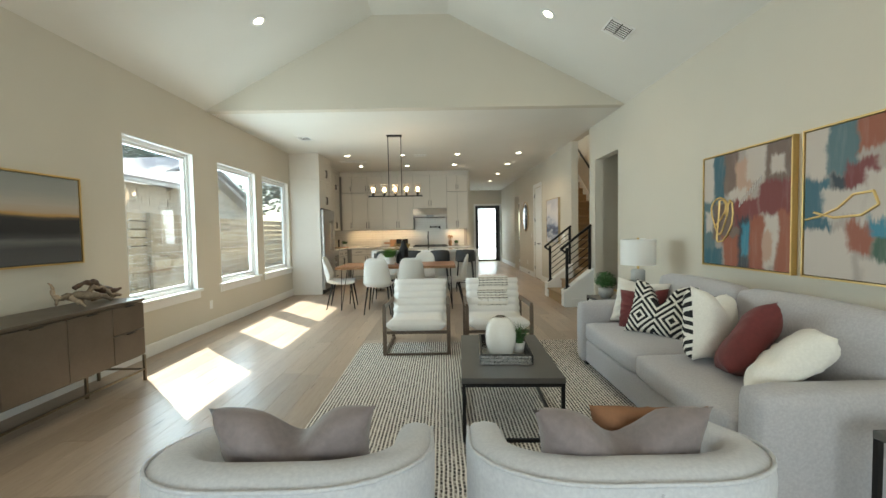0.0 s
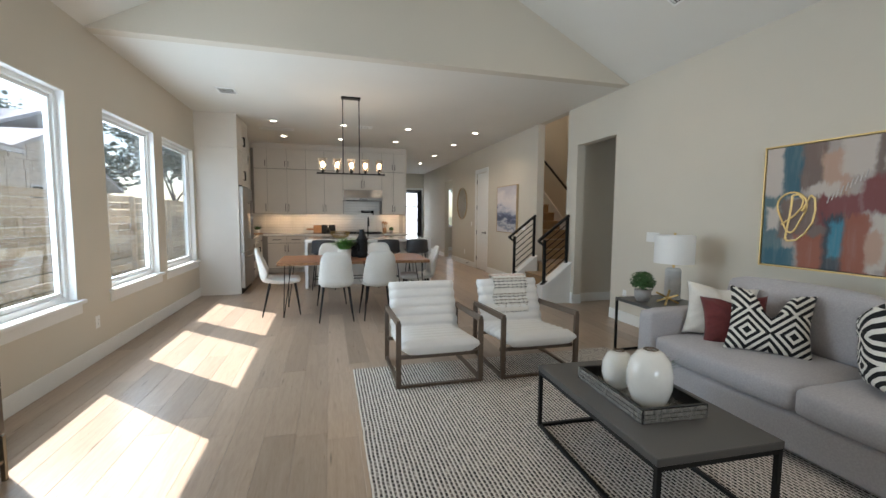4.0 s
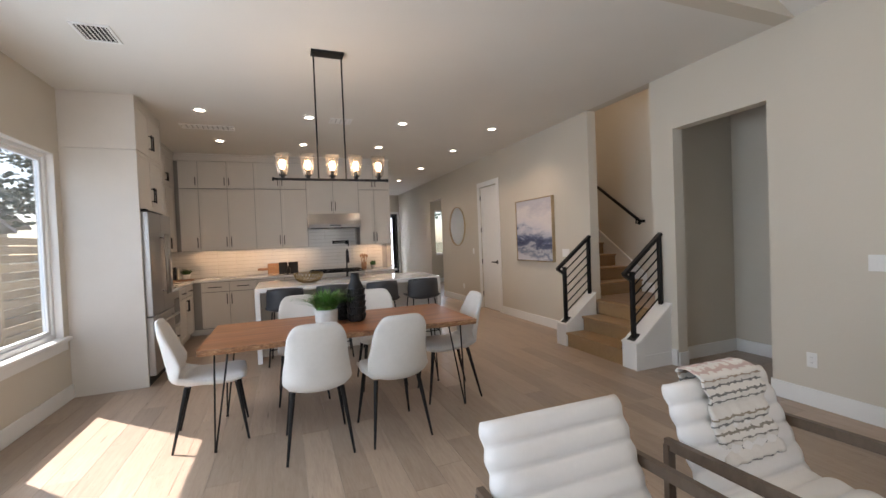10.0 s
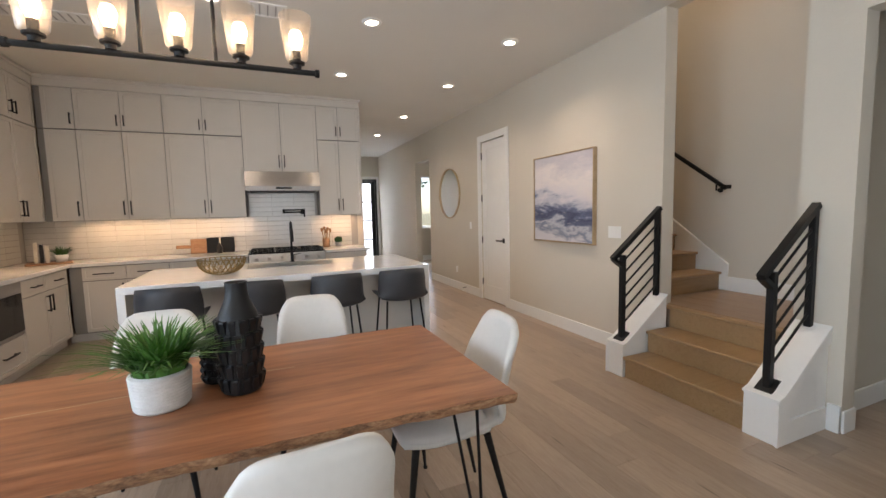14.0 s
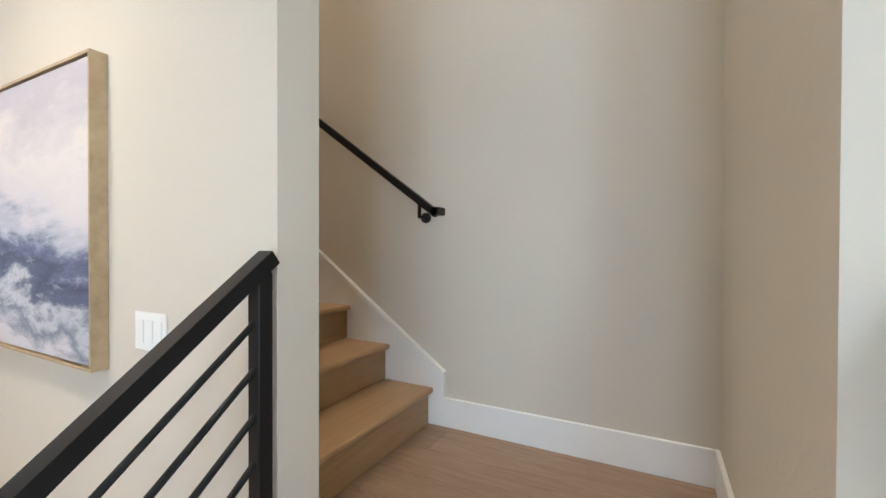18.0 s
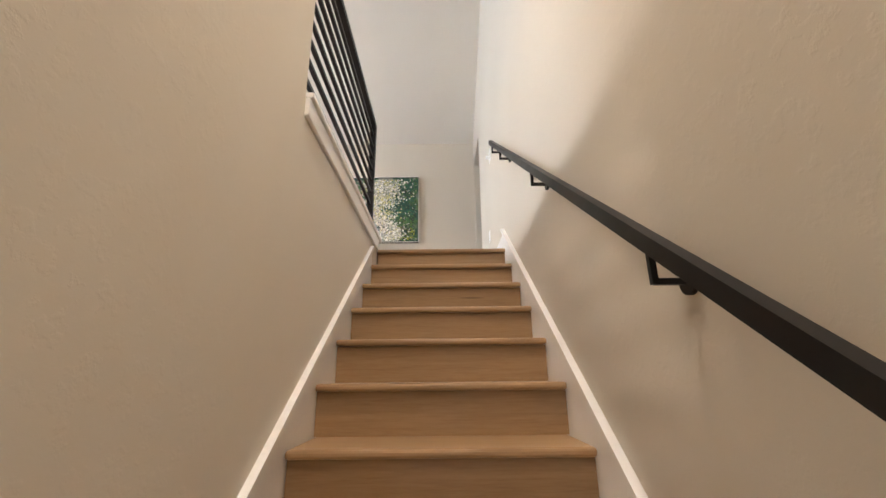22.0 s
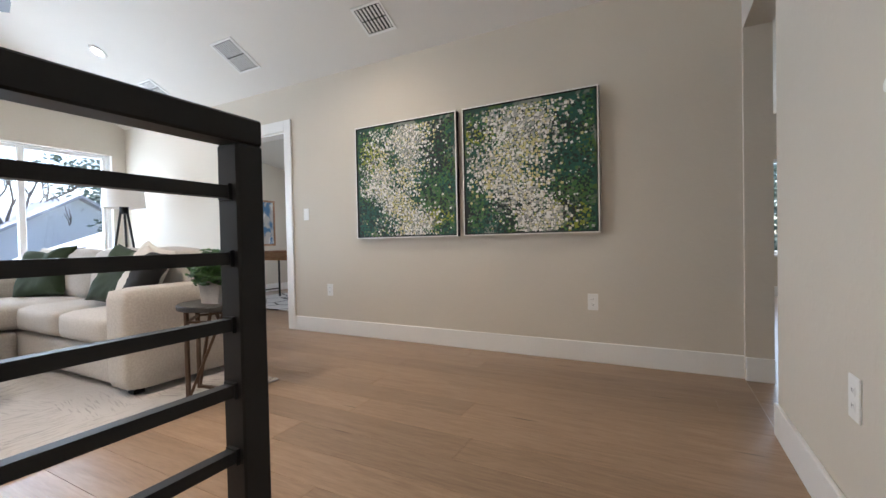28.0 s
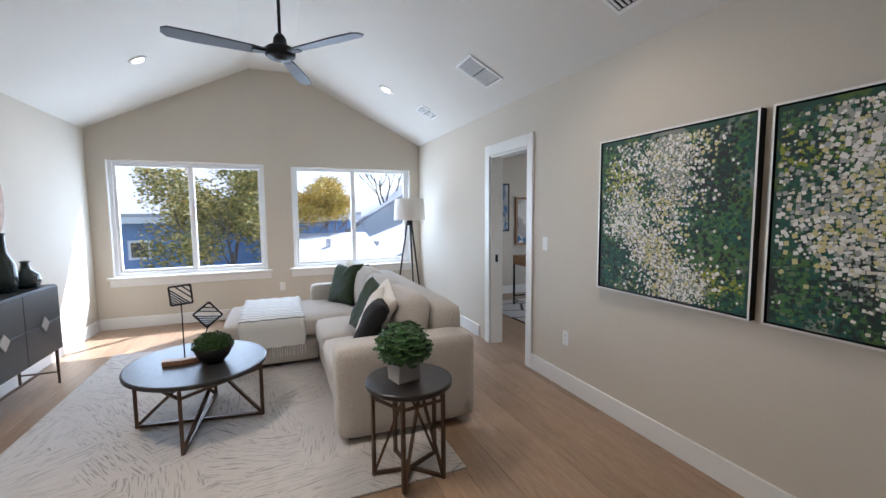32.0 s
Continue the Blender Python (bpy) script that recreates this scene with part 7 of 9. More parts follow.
for gx in (-0.31, 0.0, 0.31):
    b = bmesh.new()
    for k in range(5):
        bar(b, (gx - 0.14 + k * 0.07, 14.14, 0.945), (gx - 0.14 + k * 0.07, 14.66, 0.945), 0.012, 0.016)
    for k in range(3):
        bar(b, (gx - 0.14, 14.16 + k * 0.24, 0.945), (gx + 0.14, 14.16 + k * 0.24, 0.945), 0.012, 0.016)
    for sx in (-0.14, 0.14):
        for sy in (14.16, 14.64):
            bar(b, (gx + sx, sy, 0.9255), (gx + sx, sy, 0.945), 0.012, 0.012)
    part("grate", b, IRON, rg, "black cast iron grate")
hd2 = thing("range_hood", "stainless steel range hood under a cabinet", "range hood", (0.095, 0, 0))
part("canopy", prism(bmesh.new(), [(YK - 0.006, 1.74), (14.20, 1.74), (14.19, 1.80), (14.27, 1.998), (YK - 0.006, 1.998)], "x", -0.472, 0.472), STEEL, hd2)
part("filter", B((-0.42, 0.42, 14.24, YK - 0.06, 1.732, 1.7395)), IRON, hd2)
part("control_strip", B((-0.10, 0.10, 14.185, 14.192, 1.76, 1.785)), BLACKGL, hd2)
pf = thing("pot_filler", "matt black folding pot filler tap", "tap", (0.25, YK - 0.011, 1.45))
b = cyl(bmesh.new(), (0.10, 0, 0), (0.10, -0.05, 0), 0.016)
cyl(b, (0.10, 0.0, 0), (0.10, -0.008, 0), 0.032)
part("mount", b, IRON, pf)
part("arm", cyl(bmesh.new(), (0.10, -0.05, 0.0), (-0.16, -0.10, 0.0), 0.010), IRON, pf)
part("arm", cyl(bmesh.new(), (-0.16, -0.10, 0.035), (0.12, -0.14, 0.035), 0.010), IRON, pf)
part("joint", cyl(bmesh.new(), (-0.16, -0.10, -0.015), (-0.16, -0.10, 0.05), 0.014), IRON, pf)
part("spout", cyl(bmesh.new(), (0.12, -0.14, 0.05), (0.12, -0.14, -0.07), 0.011), IRON, pf)
# under-cabinet light strips
area("strip_light", (-1.27, 14.56, 1.385), (-1.27, 14.62, 0.9), 1.9, 0.04, 1.8, (1.0, 0.66, 0.38))
area("strip_light", (0.87, 14.56, 1.385), (0.87, 14.62, 0.9), 0.5, 0.04, 0.8, (1.0, 0.66, 0.38))
area("strip_light", (-2.68, 13.5, 1.385), (-2.72, 13.5, 0.9), 0.04, 1.6, 2, (1.0, 0.66, 0.38))

# island
isl = thing("kitchen_island", "white quartz waterfall island with a sink", "kitchen island", (0, 0, 0))
IX0, IX1, IY0, IY1 = -1.17, 1.23, 11.82, 12.92
part("worktop", B((IX0, IX1, IY0, IY1, 0.865, 0.92), bev=0.003), QUARTZ, isl)
for a, b in ((IX0, IX0 + 0.055), (IX1 - 0.055, IX1)):
    part("waterfall_side", B((a, b, IY0, IY1, 0, 0.8648), bev=0.003), QUARTZ, isl)
part("body", B((IX0 + 0.0552, IX1 - 0.0552, IY0 + 0.36, IY1 - 0.02, 0.0, 0.8647)), CAB, isl)
part("back_board", B((IX0 + 0.0553, IX1 - 0.0553, IY0 + 0.345, IY0 + 0.3598, 0, 0.14)), CAB, isl)
for k in range(4):
    a = IX0 + 0.06 + k * (IX1 - IX0 - 0.12) / 4
    shaker("door", isl, a, a + (IX1 - IX0 - 0.12) / 4, 0.10, 0.86, IY1 - 0.02, 1, V(a + 0.04, 0.62))
part("sink", B((-0.33, 0.43, 12.42, 12.80, 0.9203, 0.9225)), plain("sink steel", (0.30, 0.30, 0.30), 0.3, 1.0), isl)
fa = thing("faucet", "matt black high-arc pull-down faucet", "tap", (0.08, 12.83, 0.9205))
part("base", lathe(bmesh.new(), [(0, 0), (0.026, 0), (0.026, 0.008), (0.016, 0.012), (0.015, 0.11), (0, 0.11)], 20), IRON, fa)
b = bmesh.new()
P = [(0, 0, 0.10), (0, 0, 0.33)] + [(0, -0.085 + 0.085 * math.cos(a), 0.33 + 0.085 * math.sin(a)) for a in [k * 0.26 for k in range(1, 12)]] + [(0, -0.17, 0.33)]
for p, q in zip(P, P[1:]):
    cyl(b, p, q, 0.011, n=12)
part("neck", b, IRON, fa, smooth=True)
part("spray_head", cyl(bmesh.new(), (0, -0.17, 0.335), (0, -0.17, 0.22), 0.014, 0.018), IRON, fa)
part("lever", bar(bmesh.new(), (0.015, 0, 0.07), (0.085, 0, 0.085), 0.010, 0.008), IRON, fa)

# stools
STOOLC = plain("charcoal leather", (0.035, 0.037, 0.042), 0.45, var=0.12, bumps=0.08, bscale=300)
st = thing("bar_stool", "charcoal leather bar stool on thin black legs", "bar stool", (0.93, 11.80, 0), 180, "bar stools at the island")
bm = bmesh.new()
NU, NV = 16, 18
g = {}
for side in (0, 1):
    for j in range(NV + 1):
        f = j / NV
        if f < 0.5:
            s = f / 0.5
            yc, zc, w, ny, nz_ = -0.20 + 0.34 * s, 0.655, 0.205 + 0.02 * s, 0, 1
        else:
            s = (f - 0.5) / 0.5
            a = min(1, s / 0.4) * radians(74)
            yc, zc = 0.14 + 0.07 * math.sin(a) + 0.03 * max(0, s - 0.4), 0.655 + 0.05 * (1 - math.cos(a)) + 0.235 * max(0, s - 0.4) / 0.6
            w, ny, nz_ = 0.225 - 0.012 * s, -math.sin(a), math.cos(a)
        for i in range(NU + 1):
            u = 2 * i / NU - 1
            c = abs(u) ** 2.2
            e = max(0.0, 1 - max(abs(u), abs(2 * f - 1)) ** 12)
            o = 0.018 * (0.35 + 0.65 * e) * (1 if side == 0 else -1)
            g[side, i, j] = bm.verts.new((u * w * (1 - 0.05 * max(0, f - 0.9) * 10), yc - 0.12 * c * max(0, min(1, (f - 0.5) * 4)) + ny * o, zc + 0.035 * c * (1 if f < 0.5 else max(0, 1 - (f - 0.5) * 3)) - (0.02 * c if f > 0.85 else 0) + nz_ * o))
for side in (0, 1):
    for i in range(NU):
        for j in range(NV):
            bm.faces.new((g[side, i, j], g[side, i + 1, j], g[side, i + 1, j + 1], g[side, i, j + 1]))
for j in range(NV):
    for i in (0, NU):
        bm.faces.new((g[0, i, j], g[0, i, j + 1], g[1, i, j + 1], g[1, i, j]))
for i in range(NU):
    for j in (0, NV):
        bm.faces.new((g[0, i, j], g[0, i + 1, j], g[1, i + 1, j], g[1, i, j]))
bmesh.ops.recalc_face_normals(bm, faces=bm.faces[:])
part("shell", bm, STOOLC, st, smooth=True)
LG = [(-0.15, -0.15, -0.205, -0.205), (0.15, -0.15, 0.205, -0.205), (-0.15, 0.13, -0.205, 0.20), (0.15, 0.13, 0.205, 0.20)]
for x0, y0, x1, y1 in LG:
    part("leg", cyl(bmesh.new(), (x0, y0, 0.643), (x1, y1, 0.0), 0.0085, n=10), IRON, st)
fz = 0.20
ft = [(a + (c - a) * (1 - fz / 0.643), b2 + (d - b2) * (1 - fz / 0.643)) for a, b2, c, d in LG]
for i, j in ((0, 1), (1, 3), (3, 2), (2, 0)):
    part("foot_rail", cyl(bmesh.new(), (*ft[i], fz), (*ft[j], fz), 0.007, n=8), IRON, st)
for x in (0.36, -0.25, -0.82):
    copy_thing(st, pose(x, 11.80, 0, 0, 0, 180 + (3 if x > 0 else -4)))

# things on the worktops
bowl = thing("wire_bowl", "gold wire basket bowl on the island", "bowl", (-0.52, 12.22, 0.9205))
b = bmesh.new()
for k in range(26):
    a0 = k * 6.2832 / 26
    for tw in (0.5, -0.5):
        pr = None
        for q in range(7):
            f = q / 6
            r = 0.075 + 0.115 * math.sin(f * 1.45)
            p = (r * math.cos(a0 + tw * f), r * math.sin(a0 + tw * f), 0.006 + 0.125 * f * f * 0.75 + 0.03 * f)
            if pr:
                cyl(b, pr, p, 0.0038, n=5, caps=False)
            pr = p
OLDGOLD = plain("dark antique gold", (0.30, 0.21, 0.09), 0.35, 1.0, var=0.2)
part("wires", b, OLDGOLD, bowl)
for nm, rad, z in (("foot_ring", 0.075, 0.005), ("rim", 0.19, 0.131)):
    b = bmesh.new()
    for k in range(28):
        a0, a1 = k * 6.2832 / 28, (k + 1) * 6.2832 / 28
        cyl(b, (rad * math.cos(a0), rad * math.sin(a0), z), (rad * math.cos(a1), rad * math.sin(a1), z), 0.004, n=6, caps=False)
    bmesh.ops.remove_doubles(b, verts=b.verts[:], dist=0.0015)
    part(nm, b, OLDGOLD, bowl)
BOARD = wood("acacia board", (0.19, 0.085, 0.04), (0.33, 0.17, 0.085), (0.42, 0.25, 0.14), 0.5, (3, 12, 12))
cb = thing("cutting_board", "wooden paddle board leaning on the backsplash", "cutting board", (-0.98, YK - 0.075, 0.921))
bm = B((-0.13, 0.13, -0.01, 0.01, 0, 0.20), (-0.30, -0.1305, -0.01, 0.01, 0.075, 0.12), bev=0.008)
bmesh.ops.rotate(bm, verts=bm.verts[:], cent=(0, 0, 0), matrix=Matrix.Rotation(radians(-14), 3, "X"))
part("board", bm, BOARD, cb)
for x, w in ((-0.84, 0.15), (-0.66, 0.17)):
    s = thing("slate_board", "dark slate serving board leaning on the backsplash", "serving board", (x, YK - 0.105, 0.921), group="dark boards at the backsplash")
    bm = B((-w / 2, w / 2, -0.008, 0.008, 0, 0.21), bev=0.006)
    bmesh.ops.rotate(bm, verts=bm.verts[:], cent=(0, 0, 0), matrix=Matrix.Rotation(radians(-10), 3, "X"))
    part("board", bm, IRON, s)
sb2 = thing("soap_bottle", "small black bottle on the counter", "bottle", (-0.75, YK - 0.20, 0.9205))
part("body", lathe(bmesh.new(), [(0, 0), (0.035, 0), (0.036, 0.09), (0.014, 0.11), (0.012, 0.14), (0, 0.14)], 20), BLK, sb2, smooth=True)
cr = thing("utensil_crock", "wooden spoons in a glass crock", "utensil holder", (0.66, YK - 0.16, 0.9205))
part("crock", lathe(bmesh.new(), [(0, 0), (0.05, 0), (0.055, 0.13), (0.05, 0.13), (0.046, 0.01), (0, 0.01)], 24), BOARD, cr, smooth=True)
for k, (ax, ay, h) in enumerate(((-0.05, 0.02, 0.26), (0.0, -0.03, 0.24), (0.06, 0.01, 0.25), (0.03, 0.04, 0.27), (-0.02, 0.0, 0.28))):
    b = cyl(bmesh.new(), (ax * 0.3, ay * 0.3, 0.012), (ax, ay, h - 0.03), 0.006, n=8)
    bmesh.ops.create_uvsphere(b, u_segments=10, v_segments=6, radius=0.024, matrix=Matrix.LocRotScale((ax * 1.1, ay * 1.1, h), None, (0.8, 0.4, 1.3)))
    part("spoon", b, BOARD, cr, smooth=True)
plant("small succulent in a dark pot", (0.84, YK - 0.15, 0.9205), [(0, 0), (0.04, 0), (0.05, 0.07), (0.044, 0.07), (0, 0.06)], CONC, bush_bm(220, 0.06, 9, 0.9, 0.018), 0.10)
wb = thing("wooden_tray", "wooden board in the counter corner", "board", (-2.45, 14.30, 0.9205), 20)
part("board", B((-0.20, 0.20, -0.13, 0.13, 0, 0.018), bev=0.006), BOARD, wb)
PAPER = plain("cream book cover", (0.62, 0.58, 0.50), 0.7, var=0.08)
for k in range(3):
    bk = thing("book", "cream cookbook standing in the counter corner", "book", (-2.57 + k * 0.05, 14.32, 0.939), 20, "books on the counter")
    part("cover", B((-0.016, -0.013, -0.085, 0.085, 0, 0.23 - k * 0.02), (0.013, 0.016, -0.085, 0.085, 0, 0.23 - k * 0.02), (-0.013, 0.013, -0.085, -0.082, 0, 0.23 - k * 0.02)), PAPER if k != 1 else IRON, bk)
    part("pages", B((-0.0128, 0.0128, -0.0815, 0.08, 0.003, 0.226 - k * 0.02)), TRIM, bk)
plant("trailing green plant in a white pot", (-2.36, 14.36, 0.939), [(0, 0), (0.05, 0), (0.065, 0.08), (0.058, 0.08), (0, 0.07)], POT_W, grass_bm(160, 0.05, 0.13, 21, 1.2, 0.010), 0.06)

# ---- loft ----
OAT = weave("oatmeal sofa cloth", (0.44, 0.41, 0.37), (0.53, 0.495, 0.455), 420, bumps=0.3, sheen=0.15)
GREENV = plain("dark green velvet", (0.018, 0.036, 0.013), 0.85, var=0.3, sheen=0.05, bumps=0.1)
ZIG, _nt, _b = nodes_of("black and cream zigzag cloth")
_sx = _nt.nodes.new("ShaderNodeSeparateXYZ")
link(_nt, coords(_nt), _sx.inputs[0])
_pp = _nt.nodes.new("ShaderNodeMath")
_pp.operation, _pp.inputs[1].default_value = "PINGPONG", 0.022
link(_nt, _sx.outputs[2], _pp.inputs[0])
_ad = _nt.nodes.new("ShaderNodeMath")
_ad.operation = "ADD"
link(_nt, _sx.outputs[0], _ad.inputs[0])
link(_nt, _pp.outputs[0], _ad.inputs[1])
link(_nt, mixc(_nt, ramp(_nt, _ad.outputs[0], [(0.030, (1, 1, 1)), (0.034, (0, 0, 0))]), (0.010, 0.010, 0.011), (0.62, 0.58, 0.52)), _b.inputs["Base Color"])
_b.inputs["Roughness"].default_value = 0.95
DARKTOP = wood("black stained oak", (0.010, 0.009, 0.009), (0.020, 0.018, 0.017), (0.032, 0.029, 0.027), 0.36, (2, 16, 16), per_object=False)
RUST = plain("antique bronze metal", (0.095, 0.060, 0.040), 0.45, 0.5, var=0.25)


def loft_sofa():
    s = thing("sectional_sofa", "oatmeal sectional sofa with a chaise end", "sofa", (0, 0, F2))
    P = lambda nm, *a, **k: part(nm, soft(*a, **k), OAT, s, smooth=True)
    P("base", -1.50, 0.98, 15.34, 16.20, 0.05, 0.27, r=0.03, puff=0.004)
    P("chaise_base", -1.50, -0.56, 14.54, 15.335, 0.05, 0.27, r=0.03, puff=0.004)
    P("arm", 0.78, 1.02, 15.30, 16.22, 0.05, 0.63, r=0.045, puff=0.006)
    P("arm", -1.56, -1.36, 15.34, 16.22, 0.05, 0.63, r=0.045, puff=0.006)
    P("backrest", -1.36, 0.78, 15.98, 16.24, 0.10, 0.78, r=0.06, puff=0.008)
    P("chaise_cushion", -1.50, -0.56, 14.52, 15.96, 0.275, 0.455, r=0.05, puff=0.018)
    for a, b in ((-0.555, 0.11), (0.115, 0.775)):
        P("seat_cushion", a, b, 15.31, 15.97, 0.275, 0.455, r=0.05, puff=0.018)
    for a, b in ((-1.35, -0.56), (-0.555, 0.11), (0.115, 0.775)):
        c = part("back_cushion", soft(a, b, -0.11, 0.11, 0, 0.41, r=0.07, puff=0.025), OAT, s, smooth=True)
        c.matrix_basis = pose(0, 15.84, 0.44, -10, 0, 0)
    for x, y in ((-1.4, 14.62), (-0.66, 14.62), (0.9, 15.4), (0.9, 16.12), (-1.45, 16.12)):
        part("foot", B((x - 0.03, x + 0.03, y - 0.03, y + 0.03, 0.0125, 0.06)), IRON, s)


loft_sofa()
G2 = "pillows on the oatmeal sofa"
pillow("dark green velvet pillow on the chaise end", GREENV, (-1.05, 15.60, F2 + 0.455), 26, -24, 0.47, 0.16, 0.03, roll=-5, group=G2)
pillow("black and cream pillow behind a green one", ZIG, (-1.14, 15.70, F2 + 0.455), 20, -20, 0.46, 0.13, group=G2)
pillow("dark green velvet pillow leaning in a row", GREENV, (0.16, 15.58, F2 + 0.455), 10, -26, 0.46, 0.15, roll=10, group=G2)
pillow("black and cream fringed pillow by the sofa arm", ZIG, (0.50, 15.52, F2 + 0.455), -14, -26, 0.45, 0.15, roll=8, group=G2)
pillow("cream pillow behind the black fringed one", CREAM, (0.40, 15.60, F2 + 0.46), -8, -24, 0.47, 0.12, roll=10, group=G2)

# striped throw over the chaise
TST = plain("white striped throw", (0.70, 0.70, 0.68), 0.95, var=0.06, bumps=0.3, bscale=160)
_nt, _b = TST.node_tree, TST.node_tree.nodes["Principled BSDF"]
_w = _nt.nodes.new("ShaderNodeTexWave")
_w.bands_direction = "X"
_w.inputs["Scale"].default_value, _w.inputs["Distortion"].default_value = 5.0, 0.3
link(_nt, coords(_nt), _w.inputs["Vector"])
link(_nt, mixc(_nt, ramp(_nt, _w.outputs[0], [(0.74, (0, 0, 0)), (0.84, (1, 1, 1))]), (0.70, 0.70, 0.68), (0.16, 0.17, 0.18)), _b.inputs["Base Color"])
ct2 = thing("striped_throw", "white throw with grey stripes and a fringe", "blanket", (-1.03, 14.93, F2))
bm = bmesh.new()
prof = [(-0.50, 0.478), (-0.30, 0.482), (0.0, 0.484), (0.30, 0.482), (0.44, 0.476), (0.485, 0.455), (0.492, 0.40), (0.493, 0.30), (0.494, 0.22)]
lo, hi = [], []
for k, (x, z) in enumerate(prof):
    lo.append([bm.verts.new((x, -0.28 + 0.56 * j / 14 + 0.01 * math.sin(k * 2.1), z + 0.005 * math.sin(j * 1.9 + k) + 0.003)) for j in range(15)])
    hi.append([bm.verts.new((x + (0.010 if k > 4 else 0), -0.28 + 0.56 * j / 14 + 0.01 * math.sin(k * 2.1), z + 0.005 * math.sin(j * 1.9 + k) + (0.013 if k <= 5 else 0.003))) for j in range(15)])
for gsurf in (lo, hi):
    for a, b in zip(gsurf, gsurf[1:]):
        for j in range(14):
            bm.faces.new((a[j], b[j], b[j + 1], a[j + 1]))
for k in range(len(prof) - 1):
    for j in (0, 14):
        bm.faces.new((lo[k][j], lo[k + 1][j], hi[k + 1][j], hi[k][j]))
bmesh.ops.recalc_face_normals(bm, faces=bm.faces[:])
part("cloth", bm, TST, ct2, smooth=True)
b = bmesh.new()
for j in range(26):
    y = -0.275 + 0.55 * j / 25
    cyl(b, (0.499, y, 0.222), (0.502, y + 0.006 * math.sin(j * 2.3), 0.13), 0.0045, 0.003, 6)
tagged(part("fringe", b, TST, ct2), kind="stuff")

# round and oval tables on bronze bases
def star_base(t, rx, ry, h, n, w=0.016, turn=None):
    """Upright legs round the rim, tied to the middle by slanting struts and floor bars."""
    for k in range(n):
        a = 6.2832 * (k + 0.35) / n if turn is None else turn + 6.2832 * k / n
        x, y = rx * math.cos(a), ry * math.sin(a)
        part("leg", bar(bmesh.new(), (x, y, 0.001), (x, y, h), w, w), RUST, t)
        part("floor_bar", bar(bmesh.new(), (x * 0.98, y * 0.98, 0.012), (0, 0, 0.013), w, w * 0.9), RUST, t)
        a2 = a + 6.2832 / n
        part("strut", bar(bmesh.new(), (x * 0.98, y * 0.98, 0.02), (0.35 * rx * math.cos(a2), 0.35 * ry * math.sin(a2), h - 0.005), w * 0.8, w * 0.8), RUST, t)
        part("top_bar", bar(bmesh.new(), (x, y, h - 0.06), (rx * math.cos(a2), ry * math.sin(a2), h - 0.06), w * 0.7, w * 0.7), RUST, t)


def disc(rx, ry, z0, z1, n=56, bev=0.005):
    bm = lathe(bmesh.new(), [(0, z0), (1 - 0.02, z0), (1, z0 + bev), (1, z1 - bev), (1 - 0.02, z1), (0, z1)], n)
    for v in bm.verts:
        v.co.x *= rx
        v.co.y *= ry
    return bm


lt = thing("oval_coffee_table", "black oval coffee table on a bronze strut base", "coffee table", (0.285, 14.466, F2 + 0.012), 10.6)
part("tabletop", disc(0.475, 0.428, 0.405, 0.435), DARKTOP, lt)
star_base(lt, 0.43, 0.39, 0.4045, 4, 0.022, -1.87)
sd = thing("round_side_table", "black round side table on a bronze strut base", "side table", (1.37, 15.64, F2 + 0.012), 20)
part("tabletop", disc(0.235, 0.235, 0.50, 0.53), DARKTOP, sd)
star_base(sd, 0.20, 0.20, 0.4995, 5, 0.018)
pp = thing("boxwood_planter", "leafy boxwood in a square concrete pot", "plant", (1.37, 15.61, F2 + 0.5425), 15)
part("pot", prism(bmesh.new(), [(-0.055, 0), (0.055, 0), (0.07, 0.12), (-0.07, 0.12)], "y", -0.065, 0.065), CONC, pp)
fo = part("foliage", bush_bm(1300, 0.155, 15, 0.78, 0.022), LEAF, pp)
fo.location = (0, 0, 0.19)
MOSS = plain("green moss", (0.028, 0.065, 0.015), 0.9, var=0.45, scale=40, bumps=0.8, bscale=70)
mb = thing("moss_bowl", "bowl of green moss on the oval table", "plant", (0.36, 14.57, F2 + 0.4475))
part("bowl", lathe(bmesh.new(), [(0, 0), (0.06, 0), (0.10, 0.05), (0.125, 0.11), (0.115, 0.11), (0, 0.08)], 32), IRON, mb, smooth=True)
fo = part("moss", bush_bm(2600, 0.125, 31, 0.62, 0.013), MOSS, mb)
fo.location = (0, 0, 0.125)
ws = thing("wire_sculpture", "two black wire squares on rods over a wooden base", "sculpture", (0.30, 14.36, F2 + 0.4475), 10)
part("base", prism(bmesh.new(), [(-0.035, -0.10), (0.025, -0.10), (0.055, 0.02), (0.025, 0.14), (-0.035, 0.14), (-0.005, 0.02)], "z", 0, 0.03), BOARD, ws)
